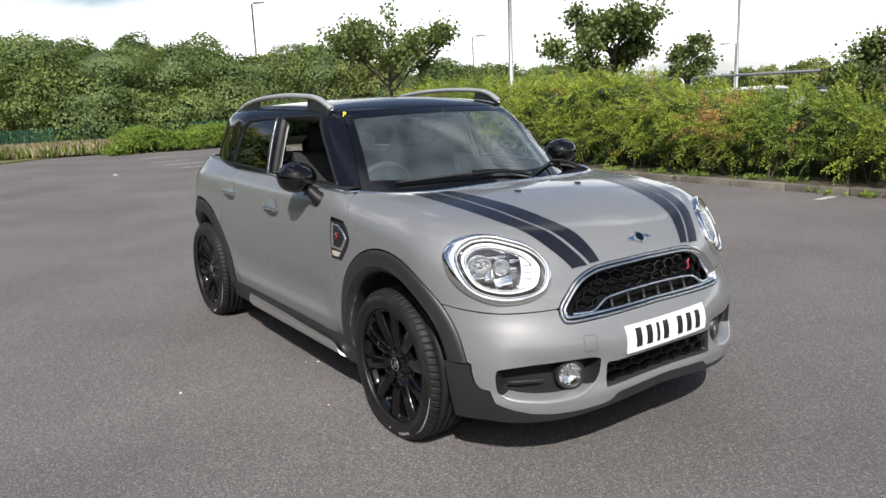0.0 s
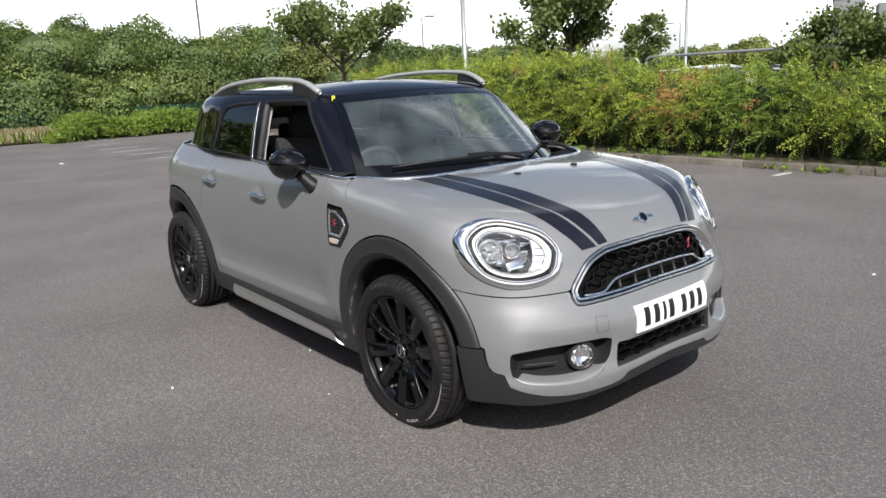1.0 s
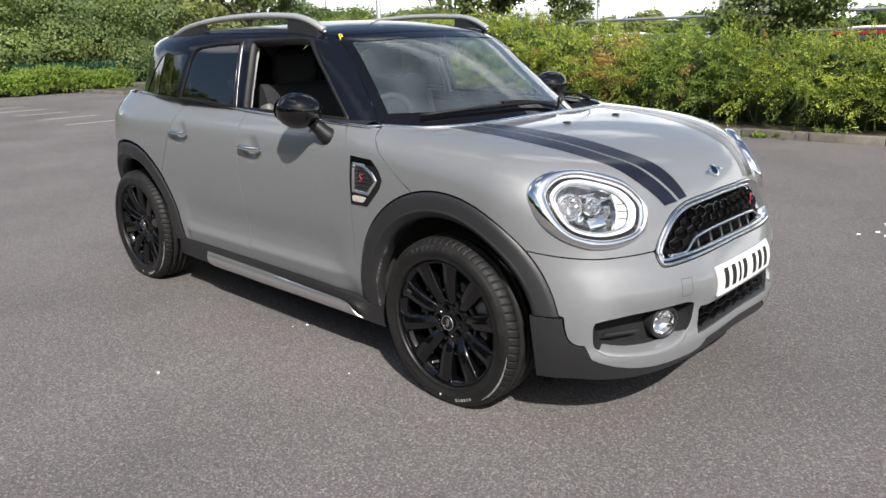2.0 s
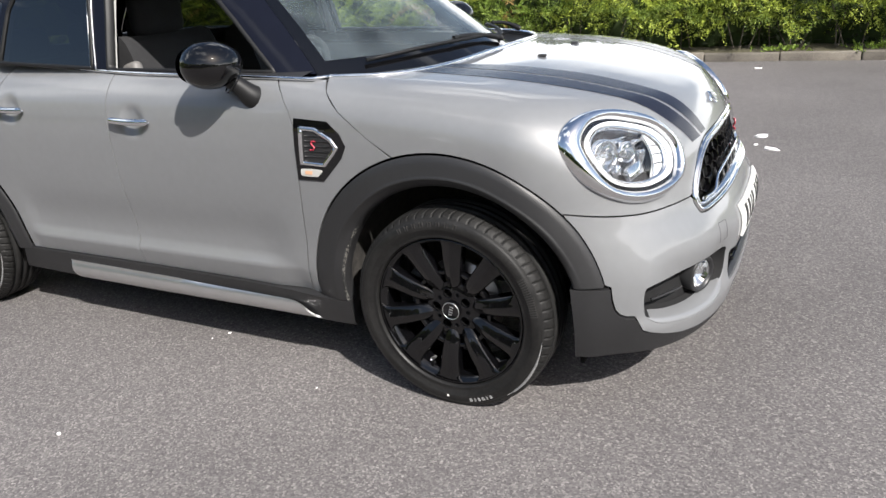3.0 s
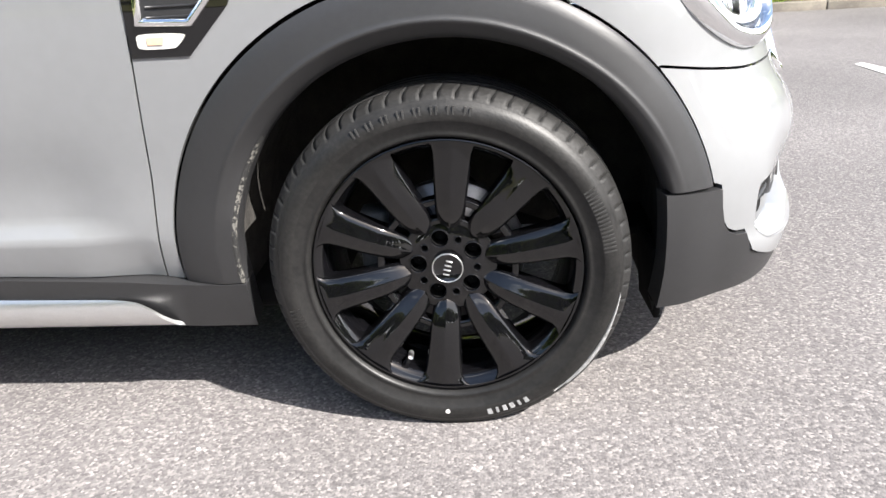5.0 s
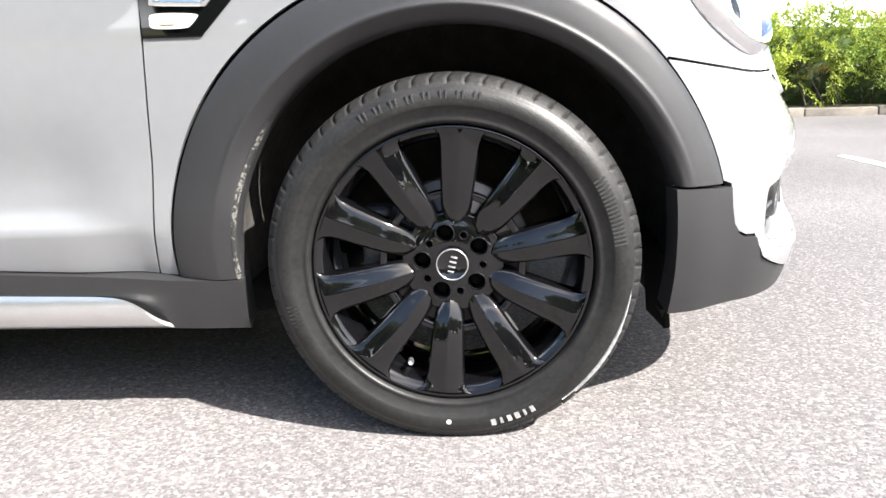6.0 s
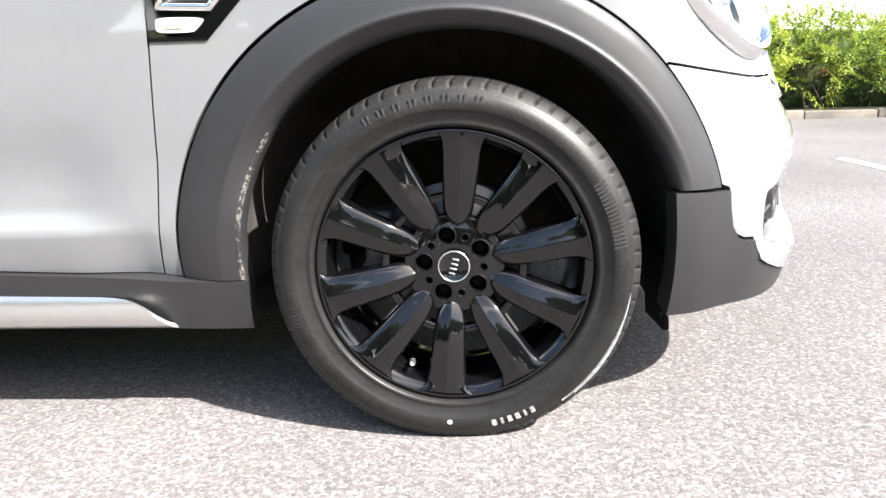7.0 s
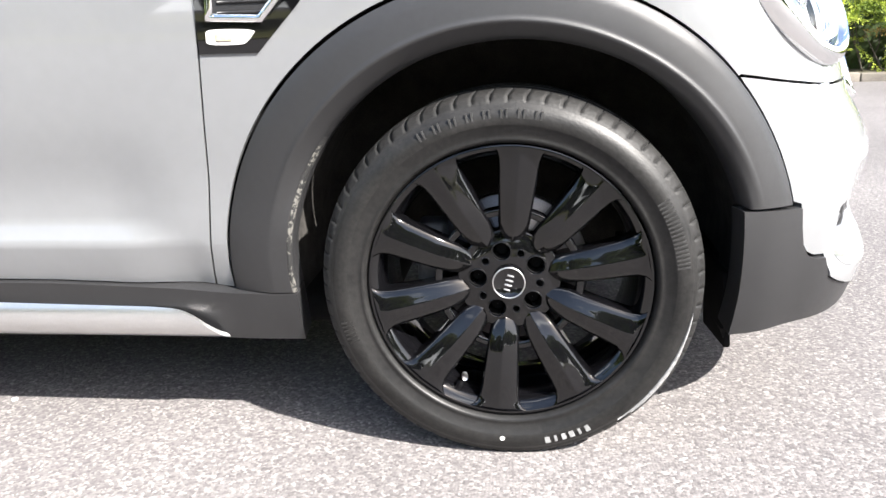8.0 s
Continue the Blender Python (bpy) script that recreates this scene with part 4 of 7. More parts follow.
# wipers lying on the foot of the screen
for pts, w in (([(-0.42, -0.56), (-0.30, -0.30), (-0.255, 0.02), (-0.262, 0.16)], 0), ([(-0.40, 0.22), (-0.35, 0.40), (-0.42, 0.55), (-0.49, 0.62)], 1)):
    flat = curve_through(pts, 24)
    surf = nose_view(np.stack([flat[:, 1], 1.105 + 0.022 * np.sin(np.linspace(0, math.pi, 24)) + 0 * flat[:, 0]], 1)) + (0.018, 0, 0.010)
    wiper = part("wiper", tube("wiper", surf, 0.008, MATT, 6), parent=car)
    arm0 = (-0.20, 0.14, 1.098) if w == 0 else (-0.30, 0.60, 1.095)
    arm = np.linspace(arm0, surf[10], 10) + np.sin(np.linspace(0, math.pi, 10))[:, None] * (0, 0, 0.012) + (0, 0, 0.012)
    part("wiper_arm", tube("wiper_arm", arm, [0.013] * 3 + [0.009] * 7, MATT, 6), parent=wiper)

# ---- bumper ----
g_low = [q for q in inset(grille_line, -0.25)[:60] if q[1] < 8.5]
bump = [(-65.6, 9.2)] + [tuple(q) for q in curve_through([(a, b - 0.30) for a, b in seam], 20)][1:]
lip = [(0, -15.6), (-19.2, -16.1), (-20.6, -17.2), (-22.0, -17.8), (-24.6, -18.0), (-31.0, -17.7), (-37.8, -17.1), (-43.0, -16.2), (-47.0, -15.1), (-50.0, -14.0), (-51.6, -13.2)]
bump += [tuple(q) for q in g_low] + lip
bump += [tuple(q) for q in star_from([(0.582, 0.371), (0.560, 0.373), (0.543, 0.382), (0.531, 0.400), (0.523, 0.436), (0.519, 0.476)])]
bump += [tuple(q) for q in star_from(arch_loop(-0.01, ARCH_Z, 0.529, 14.5, 41, 12))]
k0 = [i for i, q in enumerate(bump) if abs(q[0]) < 1e-6][-1]
order = bump[k0:] + bump[:k0]
bumper_line = mirrored(order)
FOG = [(-51.4, -6.0), (-51.4, -9.6), (-50.3, -11.6), (-46.4, -13.2), (-35.1, -14.5), (-28.4, -13.6), (-25.4, -10.8), (-24.4, -7.0), (-25.6, -5.2), (-34.0, -4.6), (-45.0, -4.8), (-50.0, -5.1)]
fog_line = curve_through(FOG, 60, True)
low_grille = [(-22.6, -7.8), (-22.0, -7.0), (22.0, -7.0), (22.6, -7.8), (22.9, -13.8), (-22.9, -13.8)]


def lip_lift(p):
    """The ledge that juts out along the foot of the bumper."""
    t = np.clip((0.372 - p[:, 2]) / 0.055, 0, 1)
    return 0.013 * t * t * (3 - 2 * t)


bumper = part("bumper", panel("bumper", bumper_line, lifted(star, lower, lip_lift), PAINT, 1.4, 0.6, holes=[fog_line, fog_line * (-1, 1), low_grille], depth=0.02, h=0.08), parent=car)

side_low = [tuple(q) for q in star_from([(0.580, 0.366), (0.557, 0.368), (0.539, 0.378), (0.526, 0.398), (0.518, 0.434), (0.514, 0.470), (0.404, 0.474), (0.410, 0.40), (0.412, 0.32), (0.406, 0.232), (0.50, 0.235)])]
under = [(a, e - 0.18) for a, e in lip] + side_low + [(-54.0, -18.6), (-44.0, -19.0), (-34.9, -19.4), (-22.3, -19.6), (-12, -19.3), (0, -19.0)]


def skirt_lift(p):
    """Level with the arch before the wheel, flatter further on."""
    t = np.clip((p[:, 0] - 0.44) / 0.10, 0, 1)
    return 0.0165 - 0.0085 * t * t * (3 - 2 * t)


part("lower_cladding", panel("lower_cladding", mirrored(under), lifted(star, lower, skirt_lift), PLASTIC, 1.6, 0.7, depth=0.05, h=0.08), parent=bumper, label="black plastic lower cladding")


def deep(e):
    return lifted(star, lower, e)


def hex_mesh(az, el, az0, az1, el0, el1, keep, surface, radius, name):
    """A honeycomb of bars in the star chart."""
    seen, verts, faces = set(), [], []
    rows = int((el1 - el0) / (el * 0.75)) + 2
    cols = int((az1 - az0) / az) + 2
    segs = []
    for r in range(rows):
        for c in range(cols):
            cx, cy = az0 + (c + 0.5 * (r % 2)) * az, el0 + r * el * 0.75
            ring = [(cx, cy + el / 2), (cx + az / 2, cy + el / 4), (cx + az / 2, cy - el / 4), (cx, cy - el / 2), (cx - az / 2, cy - el / 4), (cx - az / 2, cy + el / 4)]
            for a, b in zip(ring, ring[1:] + ring[:1]):
                key = tuple(sorted(((round(a[0], 1), round(a[1], 1)), (round(b[0], 1), round(b[1], 1)))))
                if key not in seen:
                    seen.add(key)
                    segs.append((a, b))
    segs = [q for q in segs if keep(np.array([q[0]]))[0] and keep(np.array([q[1]]))[0]]
    front = [surface(np.array([q[i] for q in segs])) for i in (0, 1)]
    heart = HEART
    for a, b in zip(*front):
        d = (b - a) / np.linalg.norm(b - a)
        o = (a + b) / 2 - heart
        o /= np.linalg.norm(o)
        u = np.cross(d, o)
        u /= np.linalg.norm(u)
        o = np.cross(u, d)
        k = len(verts)
        for p in (a - d * radius * 0.6, b + d * radius * 0.6):
            verts += [p + u * radius * 0.35 + o * radius, p + u * radius * 1.0 - o * radius * 2.6, p - u * radius * 1.0 - o * radius * 2.6, p - u * radius * 0.35 + o * radius]
        faces += [(k, k + 4, k + 5, k + 1), (k + 1, k + 5, k + 6, k + 2), (k + 2, k + 6, k + 7, k + 3), (k + 3, k + 7, k + 4, k), (k, k + 1, k + 2, k + 3), (k + 7, k + 6, k + 5, k + 4)]
    return mesh_of(name, verts, faces, GLOSS, False)


# upper grille
rings = [inset(grille_line, d) for d in (0.0, 0.15, 0.55, 0.75)]
surround = part("grille_surround", strip("grille_surround", rings, [deep(e) for e in (0.0, 0.010, 0.010, -0.01)], CHROME), parent=car, label="chrome surround of the black honeycomb grille")
rings = [inset(grille_line, d) for d in (0.7, 0.9, 1.2)]
part("grille_gap", strip("grille_gap", rings, [deep(e) for e in (-0.004, -0.006, -0.004)], GLOSS), parent=surround)
rings = [inset(grille_line, d) for d in (1.15, 1.3, 1.8, 2.0)]
part("grille_bezel", strip("grille_bezel", rings, [deep(e) for e in (-0.006, 0.006, 0.006, -0.03)], CHROME), parent=surround, label="chrome inner bezel")
inner = inset(grille_line, 1.9)
# near-black sheet puts the depth's shade behind the honeycomb into colour
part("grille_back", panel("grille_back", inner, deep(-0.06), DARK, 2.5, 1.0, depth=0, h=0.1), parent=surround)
bar_half = [(0, 12.0), (-7.4, 11.8), (-14.0, 11.3), (-19.8, 10.4), (-22.0, 9.4), (-24.3, 7.7), (-26.6, 7.0), (-31.5, 7.0)]
bar_l = np.vstack([curve_through(bar_half, 30)[::-1], curve_through(bar_half, 30)[1:] * (-1, 1)])
part("grille_bar", tube("grille_bar", deep(0.002)(bar_l), 0.0055, CHROME, 8), parent=surround, label="chrome bar with stepped ends")
bar_poly = np.vstack([bar_l, [(36, 30), (-36, 30)]])
part("grille_mesh", hex_mesh(5.2, 3.3, -38, 38, 4.5, 22.5, lambda q: inside(inner, q) & inside(bar_poly, q), deep(-0.012), 0.0036, "grille_mesh"), parent=surround, label="black honeycomb")
for a in (-17.5, -10.5, -3.5, 3.5, 10.5, 17.5):
    p0, p1 = deep(-0.02)(np.array([(a, 7.0), (a, 11.4)]))
    part("grille_fin", tube("grille_fin", [p0, p1], 0.006, SATIN, 6), parent=surround)
# S badge as a red zig-zag shape
bad = deep(0.0)(np.array([(20.5, 14.4)]))[0]
mb = Matrix.Translation(Vector(bad)) @ Matrix.Rotation(radians(22), 4, "Z") @ Matrix.Rotation(radians(90), 4, "Y") @ Matrix.Rotation(radians(90), 4, "Z")
part("grille_badge", prism([(-0.020, -0.030), (0.012, -0.030), (0.020, -0.016), (0.014, 0.002), (-0.004, 0.006), (-0.002, 0.016), (0.024, 0.018), (0.026, 0.030), (-0.010, 0.030), (-0.018, 0.016), (-0.012, -0.004), (0.006, -0.008), (0.008, -0.018), (-0.020, -0.018)], 0.006, mb @ Matrix.Scale(0.72, 4), 0.001), RED, surround, "red zig-zag badge")
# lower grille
# near-black sheet painting the shade behind the lower honeycomb
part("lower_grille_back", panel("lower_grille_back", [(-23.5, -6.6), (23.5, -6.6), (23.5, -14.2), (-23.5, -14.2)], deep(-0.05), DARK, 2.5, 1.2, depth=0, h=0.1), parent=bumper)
part("lower_grille", hex_mesh(6.4, 2.9, -26, 26, -15.6, -6, lambda q: inside(inset(np.array(low_grille), -0.4), q), deep(-0.016), 0.0045, "lower_grille"), parent=bumper, label="black honeycomb lower grille")
low_d = resample(low_grille, 0.8)
part("lower_grille_rim", strip("lower_grille_rim", [low_d, inset(low_d, 0.35), inset(low_d, 0.5)], [deep(e) for e in (0.001, -0.004, -0.05)], SATIN), parent=bumper)
# number plate with plain bars
plate_s = lifted(front_chart(lower), lower, 0.010)
pl = [(-0.240, 0.466), (0.264, 0.470), (0.264, 0.579), (-0.240, 0.575)]
plate = part("number_plate", panel("number_plate", pl, plate_s, PLATE, 0.03, 0.02, depth=0.008, h=0.002), parent=car, label="white number plate with seven dark bars")
bar_s = lifted(front_chart(lower), lower, 0.0115)
for k, y in enumerate((-0.178, -0.116, -0.063, -0.014, 0.078, 0.140, 0.202)):
    wv = 0.009 if k == 2 else 0.0165
    part("plate_bar", panel("plate_bar", [(y - wv, 0.487), (y + wv, 0.487), (y + wv, 0.560), (y - wv, 0.560)], bar_s, INK, 0.02, depth=0.001, h=0.002), parent=plate, label="dark bar")
# cover of the towing eye
tow = resample([(-29.6, 1.4), (-26.0, 1.2), (-25.7, -2.9), (-29.2, -2.9)], 0.5)
part("tow_cover", strip("tow_cover", [inset(tow, -0.05), inset(tow, 0.0), inset(tow, 0.05)], [deep(0.0003), deep(0.0010), deep(0.0003)], PLASTIC), parent=bumper, label="thin seam of the towing-eye cover")
# fog lamps and headlights
for s in (-1, 1):
    fl = fog_line * (-s, 1)
    pocket = part("fog_pocket", strip("fog_pocket", [fl, inset(fl, 0.25), inset(fl, 1.0), inset(fl, 2.2)], [deep(e) for e in (0.0, -0.005, -0.050, -0.066)], POCKET), parent=bumper, label="black fog lamp pocket")
    part("pocket_back", panel("pocket_back", inset(fl, 1.8), deep(-0.070), POCKET, 1.6, 0.9, depth=0, h=0.1), parent=pocket)
    ramp = np.clip(np.minimum(np.arange(24) / 6, np.arange(23, -1, -1) / 7), 0, 1)[:, None]
    edge = [fl[8:32] + (inset(fl, d)[8:32] - fl[8:32]) * ramp for d in (0.0, 0.30, 0.75, 1.35)]
    part("pocket_ledge", strip("pocket_ledge", edge, [lifted(star, lower, lambda p, k=k, e=e: k * lip_lift(p) + e) for k, e in ((1.0, -0.002), (0.95, 0.001), (0.5, -0.012), (0, -0.050))], PAINT, closed=False), parent=pocket, label="grey painted ledge of the pocket")
    blade = deep(-0.030)(np.array([(-s * a, -8.8 - 0.2 * math.sin((a + 48) / 10)) for a in np.linspace(-48.5, -39.5, 10)]))
    part("pocket_blade", tube("pocket_blade", blade, [0.006] * 8 + [0.004, 0.002], PLASTIC, 6, flat=0.7), parent=pocket)
    c = deep(-0.034)(np.array([(s * 32.4, -8.8)]))[0]
    out = Vector((0.90, s * 0.42, -0.04)).normalized()
    m = Matrix.Translation(Vector(c)) @ out.to_track_quat("Y", "Z").to_matrix().to_4x4()
    fog = part("fog_lamp", lathe("fog_lamp", [(0.066, -0.050), (0.062, 0.012), (0.057, 0.018), (0.050, 0.014), (0.047, 0.004)], 40, SATIN), parent=bumper, at=m, label="round fog lamp in a black collar")
    part("fog_lens", lathe("fog_lens", [(0.047, 0.010), (0.040, 0.016), (0.025, 0.021), (0.0005, 0.023)], 32, CLEAR), parent=fog).visible_shadow = False
    part("fog_reflector", lathe("fog_reflector", [(0.047, 0.006), (0.038, -0.010), (0.020, -0.020), (0.0005, -0.024)], 24, CHROME, False, lambda i, j: 0.003 if (i // 3 + j) % 2 else 0), parent=fog)
    o, i_ = hl_out * (-s, 1), hl_in * (-s, 1)
    cen = np.array([-52.0 * -s, 19.2])

    def between(t, o=o, i_=i_, cen=cen):
        return o * (1 - t) + i_ * t if t <= 1 else cen + (i_ - cen) * (2 - t)

    bez = part("headlight", strip("headlight", [between(t) for t in (0, 0.10, 0.45, 0.85, 1.0, 1.03)], [deep(e) for e in (-0.002, 0.010, 0.020, 0.021, 0.010, -0.012)], CHROME), parent=car, label="oval headlight with a chrome bezel")
    part("lamp_gap", strip("lamp_gap", [between(t) for t in (1.0, 1.06, 1.11)], [deep(e) for e in (-0.004, -0.010, -0.006)], GLOSS), parent=bez)
    part("light_ring", strip("light_ring", [between(t) for t in (1.10, 1.11, 1.14, 1.165, 1.18)], [deep(e) for e in (-0.008, 0.002, 0.005, 0.002, -0.012)], LENSWHITE), parent=bez, label="white light ring")
    part("lamp_inner_ring", strip("lamp_inner_ring", [between(t) for t in (1.20, 1.22, 1.245)], [deep(e) for e in (-0.008, -0.004, -0.02)], CHROME), parent=bez)
    part("lamp_bowl", strip("lamp_bowl", [between(t) for t in (1.16, 1.26, 1.5, 1.75, 1.97)], [deep(e) for e in (-0.012, -0.04, -0.075, -0.085, -0.085)], BOWL), parent=bez, label="dark reflector bowl")
    aim = Vector((0.86, s * 0.50, 0.10)).normalized().to_track_quat("Y", "Z").to_matrix().to_4x4()
    # the second, smaller unit is added where the sun glints in the bowl
    for (a, e), r, dep in (((-56.4, 19.6), 0.040, -0.034), ((-50.6, 20.4), 0.026, -0.040)):
        c = deep(dep)(np.array([(-s * a, e)]))[0]
        m = Matrix.Translation(Vector(c)) @ aim
        proj = part("projector", lathe("projector", [(r * 1.30, -0.03), (r * 1.30, 0.002), (r * 1.22, 0.008), (r * 1.08, 0.012), (r, 0.004), (r * 0.97, -0.006)], 36, CHROME), parent=bez, at=m, label="chrome projector lamp, the smaller one added for a sun glint")
        part("projector_lens", lathe("projector_lens", [(r * 0.97, -0.004), (r * 0.8, 0.014), (r * 0.45, 0.024), (0.0005, 0.027)], 28, CLEAR), parent=proj).visible_shadow = False
        part("projector_bowl", lathe("projector_bowl", [(r * 0.96, -0.004), (r * 0.7, -0.020), (r * 0.35, -0.030), (0.0005, -0.012)], 14, CHROME, False, lambda i, j: 0.002 if (i + j) % 2 else 0), parent=proj)
    for a, e, w_, h_, tip, lean in ((-50.0, 16.0, 0.075, 0.040, 14, 12), (-52.6, 22.9, 0.085, 0.016, -20, 4), (-54.0, 16.6, 0.026, 0.030, 8, -20), (-47.4, 18.8, 0.030, 0.050, -6, 8), (-47.5, 22.2, 0.040, 0.024, -25, 0), (-60.4, 17.2, 0.022, 0.034, 10, 15)):
        c = deep(-0.036)(np.array([(-s * a, e)]))[0]
        m = Matrix.Translation(Vector(c)) @ aim @ pose(0, 0, 0, tip, lean * -s, 10)
        part("reflector_facet", rbox(w_, 0.02, h_, 0.004), CHROME, bez, at=m)
    side_lens = [(-46.2, 23.0), (-43.6, 22.0), (-41.9, 19.6), (-41.8, 17.2), (-43.2, 14.8), (-46.4, 13.9), (-45.4, 17.0), (-45.3, 20.0)]
    part("indicator", panel("indicator", [(-s * a, e) for a, e in curve_through(side_lens, 40, True)], deep(-0.020), LENSWHITE, 1.0, 0.5, depth=0.006, h=0.1), parent=bez, label="pale indicator panel")
    for e in (20.6, 18.8, 16.9):
        rib = deep(-0.017)(np.array([(-s * a, e) for a in np.linspace(-45.0, -42.4, 6)]))
        part("indicator_rib", tube("indicator_rib", rib, 0.0022, BOWL, 5), parent=bez)
    divide = deep(-0.016)(np.array([(-s * (-46.3 + 0.9 * math.sin((e - 14) / 9 * math.pi)), e) for e in np.linspace(13.8, 23.2, 12)]))
    part("indicator_edge", tube("indicator_edge", divide, 0.0032, CHROME, 6), parent=bez)

    def dome(p, s=s):
        c0 = np.array([0.53, s * 0.67, 0.84])
        d = np.linalg.norm(p - c0, axis=1) / 0.17
        return 0.004 + 0.010 * np.clip(1 - d * d, 0, 1)

    part("lamp_cover", panel("lamp_cover", between(1.01), lifted(star, lower, dome), CLEAR, 1.5, 0.8, depth=0, h=0.1), parent=bez, label="clear lamp cover").visible_shadow = False

# ---- side vents, mirrors ----
for s in (-1, 1):
    flank = side_chart(lower, s)
    vent_line = [(-0.522, 0.972), (-0.392, 0.964), (-0.345, 0.925), (-0.325, 0.885), (-0.345, 0.845), (-0.425, 0.765), (-0.530, 0.765), (-0.528, 0.87)]
    vent = part("side_vent", panel("side_vent", vent_line, lifted(flank, lower, 0.003), GLOSS, 0.02, 0.01, depth=0.014), parent=car, label="gloss black side vent with a chrome frame and red badge")
    ch = [(-0.503, 0.948), (-0.437, 0.944), (-0.377, 0.912), (-0.352, 0.880), (-0.370, 0.858), (-0.412, 0.814), (-0.512, 0.818)]
    dense = resample(ch, 0.012)
    part("vent_frame", strip("vent_frame", [dense, inset(dense, 0.003), inset(dense, 0.012), inset(dense, 0.016)], [lifted(flank, lower, e) for e in (0.003, 0.009, 0.008, 0.001)], CHROME), parent=vent, label="chrome vent frame")
    part("vent_mesh", panel("vent_mesh", inset(dense, 0.013), lifted(flank, lower, 0.0045), PLASTIC, 0.02, 0.01, depth=0), parent=vent)
    for k in range(7):
        zz = 0.832 + 0.017 * k
        x0, x1 = -0.488 + 0.012 * (k / 6), -0.412 + 0.03 * math.sin((k + 1) / 8 * math.pi)
        part("vent_bar", tube("vent_bar", lifted(flank, lower, 0.0055)(np.array([(x0 + (x1 - x0) * t, zz) for t in np.linspace(0, 1, 5)])), 0.0025, SATIN, 5), parent=vent)
    part("side_repeater", panel("side_repeater", [tuple(q) for q in curve_through([(-0.508, 0.804), (-0.470, 0.8055), (-0.432, 0.803), (-0.428, 0.797), (-0.442, 0.783), (-0.452, 0.780), (-0.485, 0.7795), (-0.510, 0.782), (-0.513, 0.792)], 40, True)], lifted(flank, lower, 0.0065), REPEATER, 0.02, 0.01, depth=0.008), parent=vent, label="pale side repeater lamp with an amber core")
    part("repeater_core", panel("repeater_core", [(-0.494, 0.799), (-0.464, 0.799), (-0.467, 0.787), (-0.494, 0.787)], lifted(flank, lower, 0.0082), AMBER, 0.02, 0.01, depth=0.001), parent=vent)
    zig = curve_through([(-0.436, 0.899), (-0.448, 0.900), (-0.454, 0.894), (-0.448, 0.886), (-0.442, 0.879), (-0.448, 0.872), (-0.460, 0.872)], 24)
    part("vent_badge", tube("vent_badge", lifted(flank, lower, 0.0085)(zig), 0.0024, RED, 6), parent=vent, label="red zig-zag badge")
    # mirror
    head = bmesh.new()
    bmesh.ops.create_uvsphere(head, u_segments=40, v_segments=24, radius=1)
    for v in head.verts:
        x, y, z = v.co
        back_flat = -0.55
        if x < back_flat:
            x = back_flat - 0.15 * (back_flat - x)
        w_ = 1 + 0.10 * y * s
        v.co = (-0.795 + 0.103 * x, s * 0.930 + 0.103 * y, 1.153 + 0.078 * z * w_)
    for fa in head.faces:
        fa.smooth = True
    mirror = part("door_mirror", head, GLOSS, car, "gloss black rounded door mirror")
    part("mirror_foot", tube("mirror_foot", curve_through([(-0.700, s * 0.828, 1.022), (-0.708, s * 0.852, 1.036), (-0.733, s * 0.880, 1.074), (-0.760, s * 0.900, 1.105)], 14), [0.036, 0.041, 0.043, 0.043, 0.042, 0.040, 0.037, 0.034, 0.032, 0.030, 0.029, 0.028, 0.028, 0.028], MATT, 18), parent=mirror, label="black mirror foot")
    part("mirror_joint", tube("mirror_joint", [(-0.750, s * 0.886, 1.088), (-0.753, s * 0.890, 1.092)], 0.042, GLOSS, 18), parent=mirror)
    g = bmesh.new()
    bmesh.ops.create_circle(g, cap_ends=True, segments=30, radius=1)
    bmesh.ops.scale(g, vec=(0.082, 0.062, 1), verts=g.verts)
    bmesh.ops.transform(g, matrix=Matrix.Translation((-0.872, s * 0.930, 1.153)) @ Matrix.Rotation(radians(90), 4, "Z") @ Matrix.Rotation(radians(90), 4, "X"), verts=g.verts)
    part("mirror_glass", g, CHROME, mirror)

# ---- wheels ----
RIM_R = 0.252
WHEEL_K = 1.03


